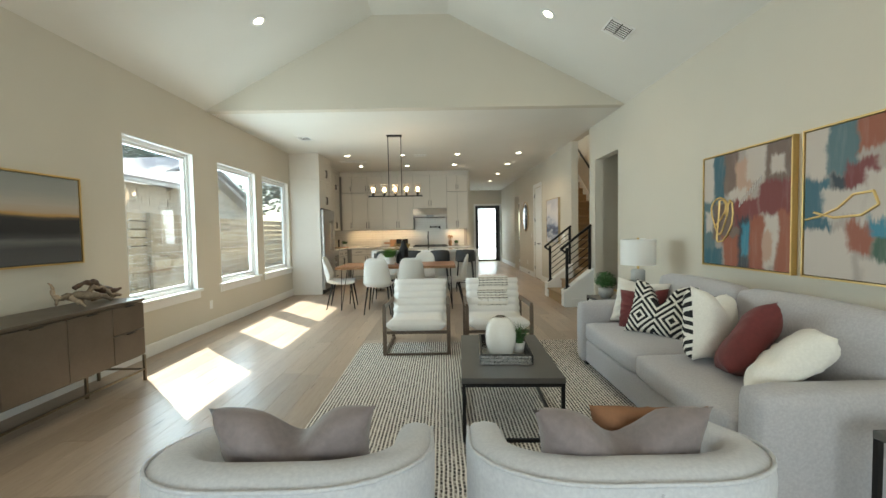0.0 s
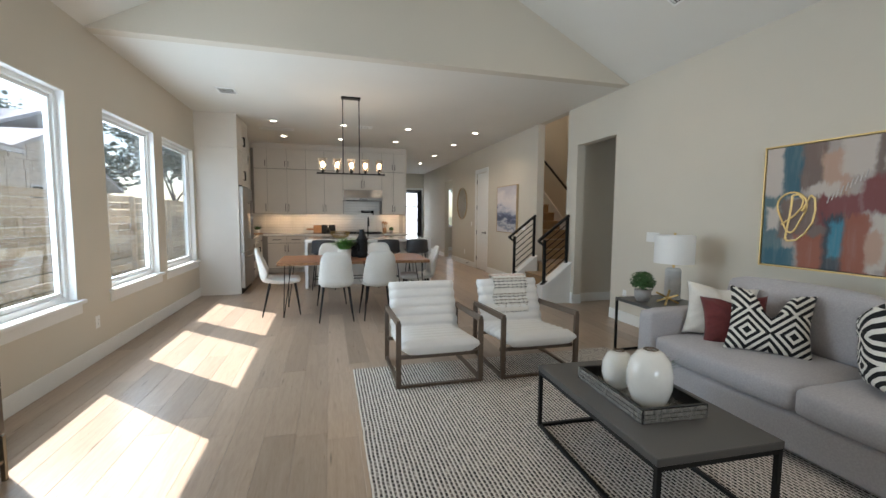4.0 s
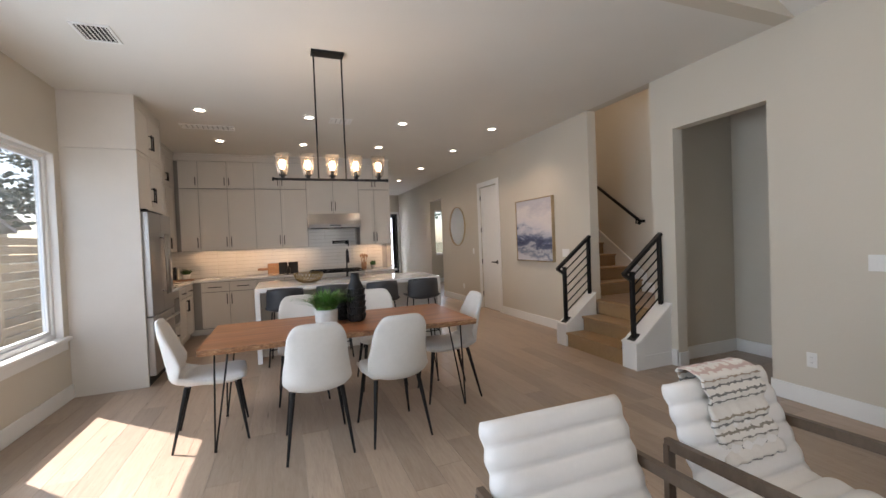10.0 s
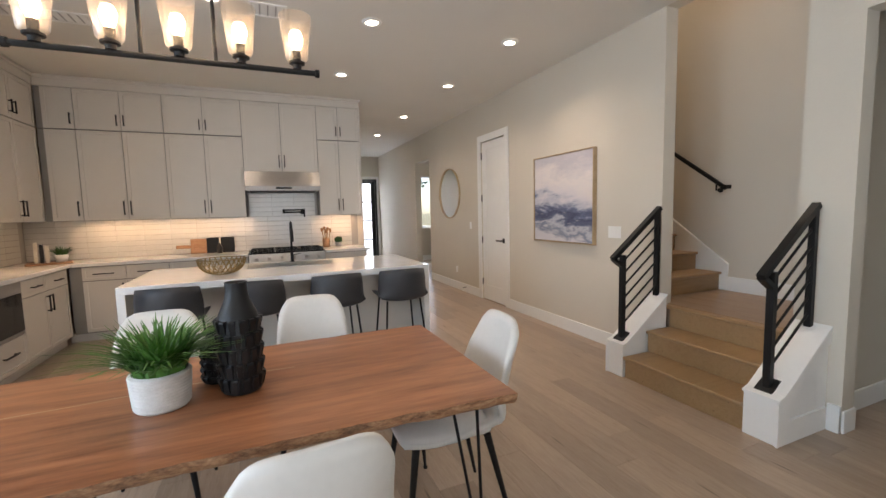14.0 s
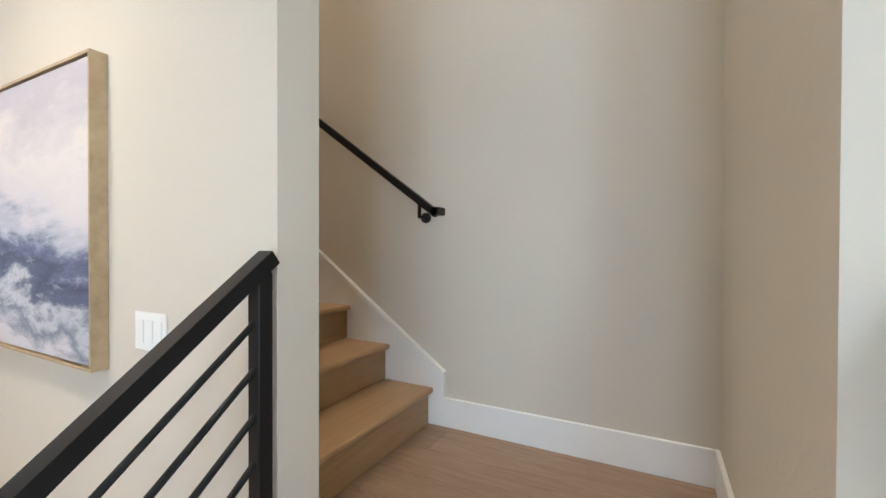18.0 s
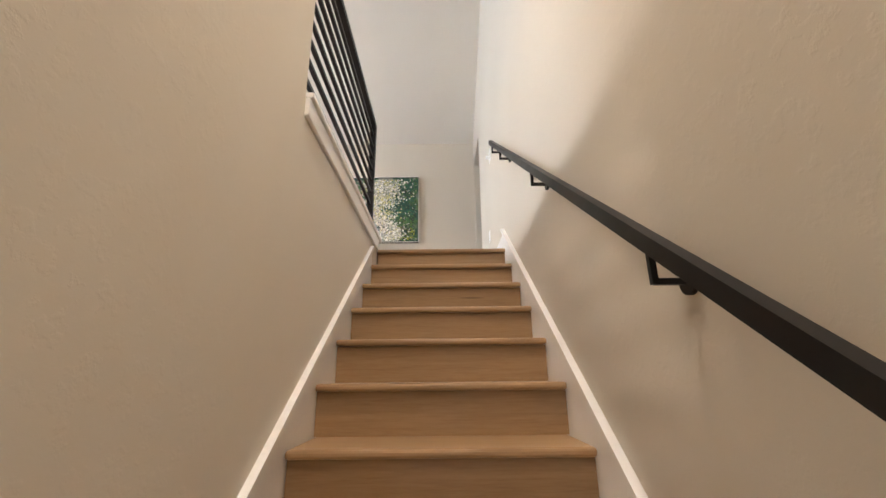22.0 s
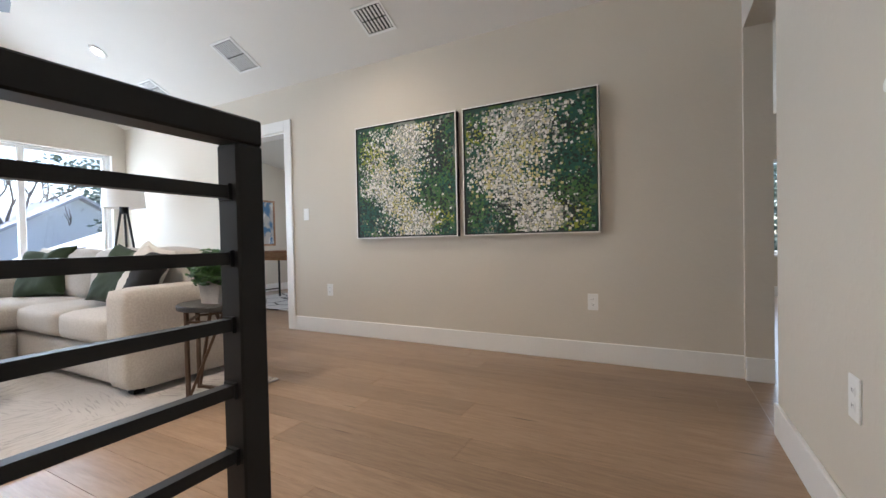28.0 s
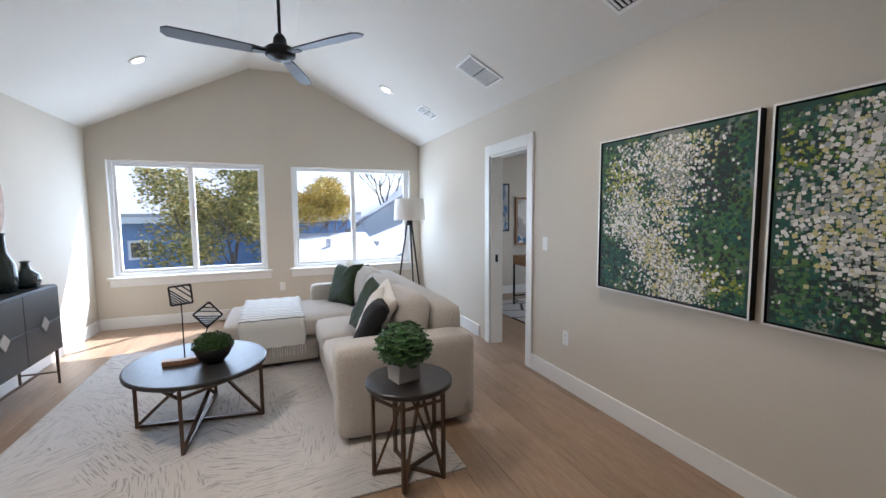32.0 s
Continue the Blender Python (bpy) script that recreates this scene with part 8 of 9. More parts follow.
for cx, cy, cz, rot, foot in ((0.0, 0.03, 0.46, 4, (0, 0.03)), (0.02, 0.18, 0.31, 38, (0, 0.12))):
    b = bmesh.new()
    Q = lambda u, v: (cx, cy + u * math.cos(radians(rot)) - v * math.sin(radians(rot)), cz + u * math.sin(radians(rot)) + v * math.cos(radians(rot)))
    s = 0.062
    for p, q in (((-s, -s), (s, -s)), ((s, -s), (s, s)), ((s, s), (-s, s)), ((-s, s), (-s, -s))):
        bar(b, Q(*p), Q(*q), 0.012, 0.012)
    part("frame", b, IRON, ws)
    for k in range(6):
        f = -s + 2 * s * (k + 0.7) / 6.5
        part("wire", bar(bmesh.new(), Q(-s, f), Q(f, -s) if f > -s + 0.01 else Q(s, f), 0.009, 0.008), IRON, ws)
        if k % 2:
            part("wire", bar(bmesh.new(), Q(f, s), Q(s, f), 0.009, 0.008), IRON, ws)
    part("rod", cyl(bmesh.new(), (cx, foot[1], 0.03), (cx, cy, cz - s), 0.004, n=8), IRON, ws)

# tripod lamp
tl = thing("floor_lamp", "black tripod floor lamp with a white drum shade", "lamp", (-1.98, 16.70, F2))
for k in range(3):
    a = 0.5 + k * 2.0944
    part("leg", cyl(bmesh.new(), (0.03 * math.cos(a), 0.03 * math.sin(a), 1.33), (0.24 * math.cos(a), 0.24 * math.sin(a), 0.0), 0.014, 0.009, 10), IRON, tl)
part("hub", cyl(bmesh.new(), (0, 0, 1.27), (0, 0, 1.36), 0.045), IRON, tl)
part("stem", cyl(bmesh.new(), (0, 0, 1.3605), (0, 0, 1.50), 0.010), IRON, tl)
part("shade", lathe(bmesh.new(), [(0.215, 1.34), (0.195, 1.63), (0.191, 1.63), (0.211, 1.34), (0.215, 1.34)], 40), LINEN, tl)

# rug
RUG2 = weave("distressed ivory rug", (0.50, 0.48, 0.45), (0.66, 0.63, 0.59), 200, bumps=0.4)
_nt, _b = RUG2.node_tree, RUG2.node_tree.nodes["Principled BSDF"]
_vv = coords(_nt)
cell = _nt.nodes.new("ShaderNodeTexVoronoi")
cell.distance = "CHEBYCHEV"
cell.inputs["Scale"].default_value = 2.6
link(_nt, _vv, cell.inputs["Vector"])
rotn = _nt.nodes.new("ShaderNodeVectorRotate")
rotn.rotation_type = "Z_AXIS"
link(_nt, _vv, rotn.inputs["Vector"])
mul = _nt.nodes.new("ShaderNodeMath")
mul.operation = "MULTIPLY"
mul.inputs[1].default_value = 6.28
sepc = _nt.nodes.new("ShaderNodeSeparateColor")
link(_nt, cell.outputs["Color"], sepc.inputs[0])
link(_nt, sepc.outputs[0], mul.inputs[0])
link(_nt, mul.outputs[0], rotn.inputs["Angle"])
st_map = _nt.nodes.new("ShaderNodeMapping")
st_map.inputs["Scale"].default_value = (150, 8, 8)
link(_nt, rotn.outputs[0], st_map.inputs[0])
stn = noise_node(_nt, st_map.outputs[0], 1.0, 3)
big = noise_node(_nt, _vv, 1.6, 3)
thr = ramp(_nt, stn.outputs[0], [(0.55, (0, 0, 0)), (0.62, (1, 1, 1))])
link(_nt, mixc(_nt, mixc(_nt, ramp(_nt, big.outputs[0], [(0.35, (0.25, 0.25, 0.25)), (0.7, (1, 1, 1))]), (0, 0, 0), thr), (0.475, 0.45, 0.425), (0.12, 0.108, 0.10)), _b.inputs["Base Color"])
tagged(part("rug_loft", B((-1.62, 1.47, 13.40, 15.94, F2 + 0.001, F2 + 0.012), bev=0.004), RUG2), "distressed ivory and grey rug under the oval table", "rug").name = "area_rug"

# dark sideboard with vases
BLKWOOD = plain("black satin lacquer", (0.016, 0.018, 0.020), 0.4, var=0.15)
s2 = thing("black_sideboard", "black sideboard with diamond pulls on thin legs", "sideboard", (0, 0, F2))
part("body", B((-1.02, 0.62, 12.92, 13.225, 0.30, 0.86), bev=0.004), BLKWOOD, s2)
for a, b in ((-1.01, -0.48), (-0.475, 0.075), (0.08, 0.61)):
    for lo_, hi_ in ((0.31, 0.575), (0.58, 0.85)):
        d = part("drawer", B((a, b, 13.2255, 13.24, lo_, hi_), bev=0.002), BLKWOOD, s2)
for a in (-0.74, -0.2, 0.345):
    bm = B((-0.045, 0.045, 13.2405, 13.252, -0.045, 0.045), bev=0.004)
    bmesh.ops.rotate(bm, verts=bm.verts[:], cent=(0, 13.24, 0), matrix=Matrix.Rotation(radians(45), 3, "Y"))
    bmesh.ops.translate(bm, verts=bm.verts[:], vec=(a, 0, 0.577))
    part("pull", bm, STEEL, s2, "silver diamond pull")
for x in (-0.985, 0.585):
    for y in (12.945, 13.205):
        part("leg", cyl(bmesh.new(), (x, y, 0.2998), (x, y, 0), 0.014, 0.009, 10), RUST, s2)
    part("stretcher", bar(bmesh.new(), (x, 12.95, 0.10), (x, 13.20, 0.10), 0.012, 0.012), RUST, s2)
part("stretcher", bar(bmesh.new(), (-0.98, 13.075, 0.10), (0.58, 13.075, 0.10), 0.012, 0.012), RUST, s2)
TEALG = plain("smoky teal glass", (0.018, 0.030, 0.030), 0.08, var=0.2, coat=0.5)
vase("tall smoky glass bottle on the black sideboard", (-0.66, 13.06, F2 + 0.861), [(0, 0), (0.07, 0), (0.085, 0.10), (0.075, 0.22), (0.035, 0.30), (0.028, 0.42), (0.034, 0.45), (0.024, 0.45), (0.02, 0.3), (0, 0.28)], TEALG, "glass_bottle", "glass bottles on the black sideboard")
vase("squat smoky glass bottle on the black sideboard", (-0.87, 13.10, F2 + 0.861), [(0, 0), (0.07, 0), (0.095, 0.05), (0.085, 0.11), (0.035, 0.15), (0.026, 0.20), (0.032, 0.215), (0.022, 0.215), (0.02, 0.15), (0, 0.13)], TEALG, "glass_bottle", "glass bottles on the black sideboard")
rd = thing("wall_disc", "round brown wooden wall ornament", "wall decor", (-0.62, LS, F2 + 1.56))
bm = lathe(bmesh.new(), [(0, 0), (0.45, 0), (0.46, 0.012), (0.45, 0.03), (0, 0.04)], 48)
bmesh.ops.rotate(bm, verts=bm.verts[:], cent=(0, 0, 0), matrix=Matrix.Rotation(radians(-90), 3, "X"))
part("disc", bm, BOARD, rd, smooth=False)

# ceiling fan at rest
fan = thing("ceiling_fan", "black three-blade ceiling fan on a long rod", "ceiling fan", (0.09, 15.08, 0))
part("rod", cyl(bmesh.new(), (0, 0, 6.02), (0, 0, LR - 0.06), 0.012), IRON, fan)
part("canopy", lathe(bmesh.new(), [(0, LR - 0.075), (0.03, LR - 0.075), (0.065, LR - 0.02), (0.068, LR - 0.0005), (0, LR - 0.0005)], 24), IRON, fan, smooth=True)
part("motor", lathe(bmesh.new(), [(0, 5.865), (0.045, 5.865), (0.05, 5.875), (0.085, 5.88), (0.105, 5.895), (0.108, 5.94), (0.09, 5.955), (0.05, 5.965), (0.045, 6.02), (0.025, 6.05), (0, 6.05)], 36), IRON, fan, smooth=True)
BLADE = plain("charcoal fan blade", (0.045, 0.047, 0.05), 0.5, var=0.1)
for k in range(3):
    a = radians(42 + 120 * k)
    bm = bmesh.new()
    outl = [(0.09, -0.03), (0.20, -0.055), (0.55, -0.07), (0.70, -0.06), (0.735, -0.02), (0.735, 0.03), (0.70, 0.06), (0.50, 0.062), (0.20, 0.045), (0.09, 0.03)]
    prism(bm, outl, "z", 0, 0.010)
    bmesh.ops.rotate(bm, verts=bm.verts[:], cent=(0, 0, 0), matrix=Matrix.Rotation(radians(9), 3, "X"))
    bmesh.ops.rotate(bm, verts=bm.verts[:], cent=(0, 0, 0), matrix=Matrix.Rotation(a, 3, "Z"))
    bmesh.ops.translate(bm, verts=bm.verts[:], vec=(0, 0, 5.91))
    bl = part("blade", bm, BLADE, fan)
    part("blade_iron", bar(bmesh.new(), (0.08 * math.cos(a), 0.08 * math.sin(a), 5.908), (0.19 * math.cos(a), 0.19 * math.sin(a), 5.905), 0.05, 0.008), IRON, bl)

# loft paintings: mosaics of small squares on green
GRN = canvas("mosaic green ground", [((0.012, 0.075, 0.045), 3.0, 41, 0.46, 0.10, (1, 1, 1)), ((0.07, 0.13, 0.025), 4.0, 42, 0.56, 0.05, (1, 1, 1)), ((0.015, 0.022, 0.022), 3.2, 43, 0.56, 0.05, (1, 1, 1)), ((0.22, 0.24, 0.20), 3.4, 44, 0.55, 0.05, (1, 1, 1))], (0.012, 0.055, 0.038))
SILVER = plain("silver leaf frame", (0.80, 0.78, 0.74), 0.45, 0.6, var=0.1)
CHIP = [plain("cream paint dab", (0.66, 0.62, 0.50), 0.6, var=0.1), plain("grey paint dab", (0.36, 0.37, 0.34), 0.6, var=0.15), plain("straw paint dab", (0.58, 0.53, 0.24), 0.6, var=0.15), plain("lime paint dab", (0.26, 0.30, 0.03), 0.6, var=0.2),
        plain("white paint dab", (0.80, 0.79, 0.74), 0.6, var=0.05), plain("leaf green paint dab", (0.055, 0.15, 0.04), 0.6, var=0.25), plain("deep green paint dab", (0.012, 0.09, 0.06), 0.6, var=0.25), plain("charcoal paint dab", (0.016, 0.021, 0.02), 0.6, var=0.2), plain("bottle green paint dab", (0.006, 0.03, 0.021), 0.6, var=0.25), plain("sage paint dab", (0.12, 0.17, 0.09), 0.6, var=0.2)]


def mosaic(p, w, h, seed, big, dots):
    """Square dabs of paint in three coats: small dark ones, a pale drift of larger ones, bright round flecks."""
    rnd = random.Random(seed)
    verts, faces = [[] for _ in CHIP], [[] for _ in CHIP]

    def dab(u, v, s, k, y, a, sides=4):
        cx, cz = (u - 0.5) * (w - 0.05), 0.025 + v * (h - 0.05)
        st = rnd.uniform(0.75, 1.15)
        n = len(verts[k])
        for q in range(sides):
            b = 6.2832 * (q + 0.5) / sides
            dx, dz = math.cos(b) * s * 1.38, math.sin(b) * s * st * 1.38
            verts[k].append((cx + dx * math.cos(a) - dz * math.sin(a), y, cz + dx * math.sin(a) + dz * math.cos(a)))
        faces[k].append(tuple(range(n, n + sides)))

    band = lambda v: 0.49 + 0.13 * math.sin(v * 4.6 + 2.2) + 0.05 * math.sin(v * 11)
    turn = lambda u, v: 0.9 * noise.noise(Vector((u * 2.5, v * 2.5, seed)))
    N = 62
    for i in range(N * N):
        u, v = (i % N + rnd.random()) / N, (i // N + rnd.random()) / N
        m = noise.noise(Vector((u * 3.0, v * 3.0, seed + 7))) + rnd.uniform(-0.14, 0.14)
        dark = math.exp(-((u - 0.82) / 0.14) ** 2 - ((v - 0.72) / 0.2) ** 2) + math.exp(-((u - 0.34) / 0.16) ** 2 - ((v - 0.25) / 0.12) ** 2)
        lime = math.exp(-((u - 0.12) / 0.2) ** 2 - ((v - 0.82) / 0.2) ** 2) + math.exp(-((u - 0.82) / 0.2) ** 2 - ((v - 0.12) / 0.1) ** 2)
        k = 7 if dark + m > 0.55 else 3 if lime + m > 0.72 else 5 if m + 0.5 * lime > 0.06 else 6
        k = rnd.choices((k, 8, 5, 9, 7), (5, 3, 1.0, 0.7, 0.8))[0]
        dab(u, v, rnd.uniform(0.005, 0.011), k, -0.0394 - rnd.random() * 0.0003, turn(u, v))
    N = 76 - 22 * big
    for i in range(N * N):
        u, v = (i % N + rnd.uniform(0.2, 0.8)) / N, (i // N + rnd.uniform(0.2, 0.8)) / N
        d = (u - band(v)) / ((0.23 if v > 0.35 else 0.17) + 0.04 * big)
        if rnd.random() > 1.6 * math.exp(-d * d) * (0.75 + 0.9 * noise.noise(Vector((u * 4, v * 4, seed + 2)))):
            continue
        straw = noise.noise(Vector((u * 2.6, v * 2.6, seed + 9)))
        k = rnd.choices((0, 1, 2, 4), (1.8, 4.4 if v > 0.5 else 2.2, 4.0 if straw > 0.10 else 0.4, 2.4))[0]
        dab(u, v, rnd.uniform(0.40, 0.62) / N * (1 if rnd.random() < 0.75 else 0.6), k, -0.0400 - rnd.random() * 0.0003, turn(u, v) + rnd.uniform(-0.35, 0.35))
    done = 0
    while done < dots:
        u, v = rnd.random(), rnd.random()
        d = (u - band(v) + 0.04) / 0.36
        if rnd.random() > (math.exp(-d * d) + 0.05) * (0.5 + 1.1 * noise.noise(Vector((u * 5, v * 5, seed + 4)))):
            continue
        done += 1
        k = rnd.choices((0, 1, 2, 3, 4), (3, 0.8, 2, 0.5, 6))[0]
        dab(u, v, rnd.choice((0.004, 0.005, 0.006) if big else (0.005, 0.006, 0.007, 0.008)), k, -0.0406 - rnd.random() * 0.0003, rnd.uniform(-0.6, 0.6), 4 if big else 7)
    for vs, fs, m in zip(verts, faces, CHIP):
        me = bpy.data.meshes.new("paint_dab_field")
        me.from_pydata(vs, [], fs)
        me.materials.append(m)
        o = new("paint_dab_field", me)
        o.parent = p
        tagged(o, kind="stuff")


for x, sd_ in ((1.70, 3), (2.775, 4)):
    p = picture("mosaic_painting", "green and cream mosaic painting in a silver frame", 1.02, 1.005, GRN, IRON, (x, NW, 4.20), 0, 0.010, 0.045)
    for bx in ((-0.511, -0.501, -0.001, 1.006), (0.501, 0.511, -0.001, 1.006), (-0.5008, 0.5008, -0.001, 0.009), (-0.5008, 0.5008, 0.996, 1.006)):
        part("silver_edge", B((bx[0], bx[1], -0.0475, -0.0452, bx[2], bx[3])), SILVER, p, "thin silver front edge")
    mosaic(p, 1.0, 0.985, sd_, sd_ == 4, 430 if sd_ == 3 else 420)
plate((0.515, NW, 4.46), 0, 1)
plate((0.805, NW, 3.715), 0, 1, "outlet")
plate((3.225, NW, 3.715), 0, 1, "outlet")
plate((SX, 15.23, 4.46), -90, 2)
plate((SX, 15.53, 3.73), -90, 1, "outlet")
plate((XW, 15.05, 3.70), 90, 1, "outlet")
kn = thing("dimmer_knob", "round white dimmer knob beside the switches", "switch", (SX - 0.0095, 15.255, 4.455), -90)
part("knob", cyl(bmesh.new(), (0, 0.0, 0), (0, -0.03, 0), 0.017, 0.014), TRIM, kn)
ln = Vector((0, -(LR - LZ), -(NW - LB))).normalized()
ls = Vector((0, (LR - LZ), -(LA - LS))).normalized()
zN = lambda y: LZ + (NW - y) * (LR - LZ) / (NW - LB)
zS = lambda y: LZ + (y - LS) * (LR - LZ) / (LA - LS)
for x in (-1.48, 1.52):
    downlight(x, 16.28, zN(16.28), ln, 26 if x > 0 else 12)
    downlight(x, 13.82, zS(13.82), ls, 72 if x > 0 else 11)
# unseen recessed lights, added over the stairs to brighten the stairwell
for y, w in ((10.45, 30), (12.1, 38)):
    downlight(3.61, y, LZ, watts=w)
vent(-1.41, 16.77, zN(16.77), 0.26, 0.24, 0, ln, 7, 2)
vent(0.07, 16.73, zN(16.73), 0.30, 0.36, 0, ln, 10, 2)
vent(1.65, 16.80, zN(16.80), 0.28, 0.26, 0, ln, 7, 2)

# study beyond the doorway
ABS = canvas("blue and white study abstract", [((0.70, 0.69, 0.66), 2.2, 51, 0.48, 0.04, (1, 1, 0.6)), ((0.06, 0.16, 0.30), 2.8, 52, 0.58, 0.03, (1, 1, 0.6)), ((0.02, 0.02, 0.025), 2.6, 53, 0.62, 0.03, (1, 1, 0.6)), ((0.22, 0.32, 0.42), 4, 54, 0.62, 0.04, (1, 1, 0.6))], (0.42, 0.40, 0.38))
picture("painting", "blue and white abstract in a black frame", 0.62, 0.82, ABS, IRON, (XW, 18.46, 4.40), 90, 0.014)
picture("painting", "blue and white abstract in a brown wood frame", 0.66, 0.84, ABS, BOARD, (XW, 19.24, 4.15), 90, 0.03)
dk = thing("desk", "wooden desk on thin black legs", "desk", (0, 0, F2))
part("top", B((-2.0, -0.75, 18.36, 18.95, 0.64, 0.78), bev=0.003), BOARD, dk)
for x in (-1.985, -0.765):
    for y in (18.375, 18.935):
        part("leg", B((x - 0.011, x + 0.011, y - 0.011, y + 0.011, 0.0125, 0.6398)), IRON, dk)
    part("side_rail", B((x - 0.009, x + 0.009, 18.387, 18.923, 0.14, 0.158)), IRON, dk)
RUG3 = plain("ivory rug with dark lines", (0.62, 0.60, 0.57), 0.95, var=0.08, bumps=0.5, bscale=90)
_nt, _b = RUG3.node_tree, RUG3.node_tree.nodes["Principled BSDF"]
_vo = _nt.nodes.new("ShaderNodeTexVoronoi")
_vo.feature = "DISTANCE_TO_EDGE"
_vo.inputs["Scale"].default_value = 2.2
link(_nt, coords(_nt), _vo.inputs["Vector"])
link(_nt, mixc(_nt, ramp(_nt, _vo.outputs[0], [(0.02, (1, 1, 1)), (0.04, (0, 0, 0))]), (0.62, 0.60, 0.57), (0.06, 0.055, 0.05)), _b.inputs["Base Color"])
tagged(part("study_rug", B((-2.3, 0.2, 17.92, 19.6, F2 + 0.001, F2 + 0.012), bev=0.004), RUG3), "ivory rug with thin dark lines in the study", "rug")
baseboard([(XW, NW + 0.14, XW, 20.3, 1, 0), (XW, 20.3, 0.9, 20.3, 0, -1), (SX + 0.14, 21.4, 7.0, 21.4, 0, -1)], F2)
baseboard([(XE + 0.135, 19.6, 6.86, 19.6, 0, -1)], 0)


def window_y(name, x0, x1, z0, z1, y, label):
    w = thing(name, label, "window", (0, y, 0), kind="structure")
    part("window_frame", B((x0, x0 + 0.05, 0.05, 0.11, z0, z1), (x1 - 0.05, x1, 0.05, 0.11, z0, z1), (x0 + 0.05, x1 - 0.05, 0.05, 0.11, z0, z0 + 0.05), (x0 + 0.05, x1 - 0.05, 0.05, 0.11, z1 - 0.05, z1), ((x0 + x1) / 2 - 0.025, (x0 + x1) / 2 + 0.025, 0.05, 0.11, z0 + 0.05, z1 - 0.05)), VINYL, w)
    for a, b in ((x0 + 0.05, (x0 + x1) / 2 - 0.025), ((x0 + x1) / 2 + 0.025, x1 - 0.05)):
        part("pane", B((a, b, 0.078, 0.082, z0 + 0.05, z1 - 0.05)), GLASS, w).visible_shadow = False
    part("window_sill", B((x0 - 0.05, x1 + 0.05, -0.045, 0.05, z0 - 0.03, z0 + 0.004), bev=0.005), TRIM, w)


window_y("window_7", 3.5, 5.3, 0.95, 2.45, 19.6, "white sliding window of the front room")
window_y("window_8", 4.62, 6.2, 3.88, 5.22, 21.4, "white sliding window of the bedroom")
# never in view: added with its lamp to let light into the study
window_y("window_9", -1.6, 0.2, 3.95, 5.35, 20.3, "unseen sliding window added to light the study")
downlight(-1.98, 19.40, 5.684, (0, -0.147, -1), 4)

# ---- outside ----
GRASS = plain("dry winter lawn", (0.13, 0.115, 0.055), 0.95, var=0.35, scale=3, bumps=0.5, bscale=40)
gm = bmesh.new()
gv = [gm.verts.new(p) for p in ((-400, -400, -0.35), (400, -400, -0.35), (400, 400, -0.35), (-400, 400, -0.35))]
gm.faces.new(gv)
tagged(part("ground", gm, GRASS), "dry winter lawn round the house", "ground", kind="structure")
FENCEW = wood("weathered fence board", (0.38, 0.30, 0.20), (0.54, 0.45, 0.32), (0.64, 0.55, 0.42), 0.8, (9, 1.3, 9), tint=0.5)
FX = -5.4
fence = thing("fence", "horizontal board fence of weathered wood", "fence", (FX, 0, -0.35))
random.seed(6)
bme = [mesh_of("board", B((-0.012, 0.012, 0, L, 0, 0.142), bev=0.002), FENCEW) for L in (2.36, 2.37, 2.38)]
for k in range(9):
    y = 3.55 + 2.4 * k
    part("post", B((0.014, 0.10, y - 0.045, y + 0.045, 0, 2.15), bev=0.004), FENCEW, fence)
    if k < 8:
        for r in range(13):
            o = new("board", bme[(k + r) % 3])
            o.parent = fence
            o.location = ((0.0 if r % 2 else -0.018), y + 0.005, 0.06 + r * 0.161)

STONE = plain("pale limestone block", (0.74, 0.68, 0.59), 0.85, var=0.22, scale=4, bumps=0.5, bscale=30)
SHING = plain("light grey shingles", (0.54, 0.52, 0.52), 0.9, var=0.2, scale=10, bumps=0.4, bscale=60)
nb = thing("neighbour_house", "single-storey pale stone house with a low roof", "house", (-9.5, 0, -0.35))
part("wall", B((-6, 0, 14.9, 17.6, 0, 3.42)), STONE, nb)
part("gable_wall", prism(bmesh.new(), [(17.6, 0), (23.8, 0), (23.8, 2.74), (20.0, 4.22), (17.6, 3.28)], "x", -5.5, 0.0), STONE, nb)
random.seed(11)
b = bmesh.new()
for r in range(11):
    y = 14.9
    while y < 23.7:
        L = random.uniform(0.35, 0.95)
        y1 = min(y + L, 23.78)
        zz = 0.02 + r * 0.30
        if y1 < 17.6 or zz < 2.5:
            bmesh.ops.create_cube(b, size=1, matrix=Matrix.LocRotScale((0.012, (y + y1) / 2, zz + 0.145), None, (0.024 + random.random() * 0.02, y1 - y - 0.02, 0.28)))
        y = y1
for r in range(5):
    zz = 2.72 + r * 0.30
    half = max(0.1, (4.2 - zz - 0.3) / 0.39)
    y = max(17.6, 20.0 - half)
    while y < 20.0 + half:
        y1 = min(y + random.uniform(0.35, 0.9), 20.0 + half)
        bmesh.ops.create_cube(b, size=1, matrix=Matrix.LocRotScale((0.012, (y + y1) / 2, zz + 0.145), None, (0.024 + random.random() * 0.02, max(0.05, y1 - y - 0.02), 0.28)))
        y = y1
tagged(part("stone_facing", b, STONE, nb), kind="stuff")
part("roof", prism(bmesh.new(), [(0.55, 3.42), (-3.0, 4.22), (-6.5, 3.42), (-6.5, 3.54), (-3.0, 4.36), (0.60, 3.54)], "y", 14.6, 18.2), SHING, nb)
part("gutter", B((0.50, 0.62, 14.6, 18.2, 3.36, 3.47)), VINYL, nb)
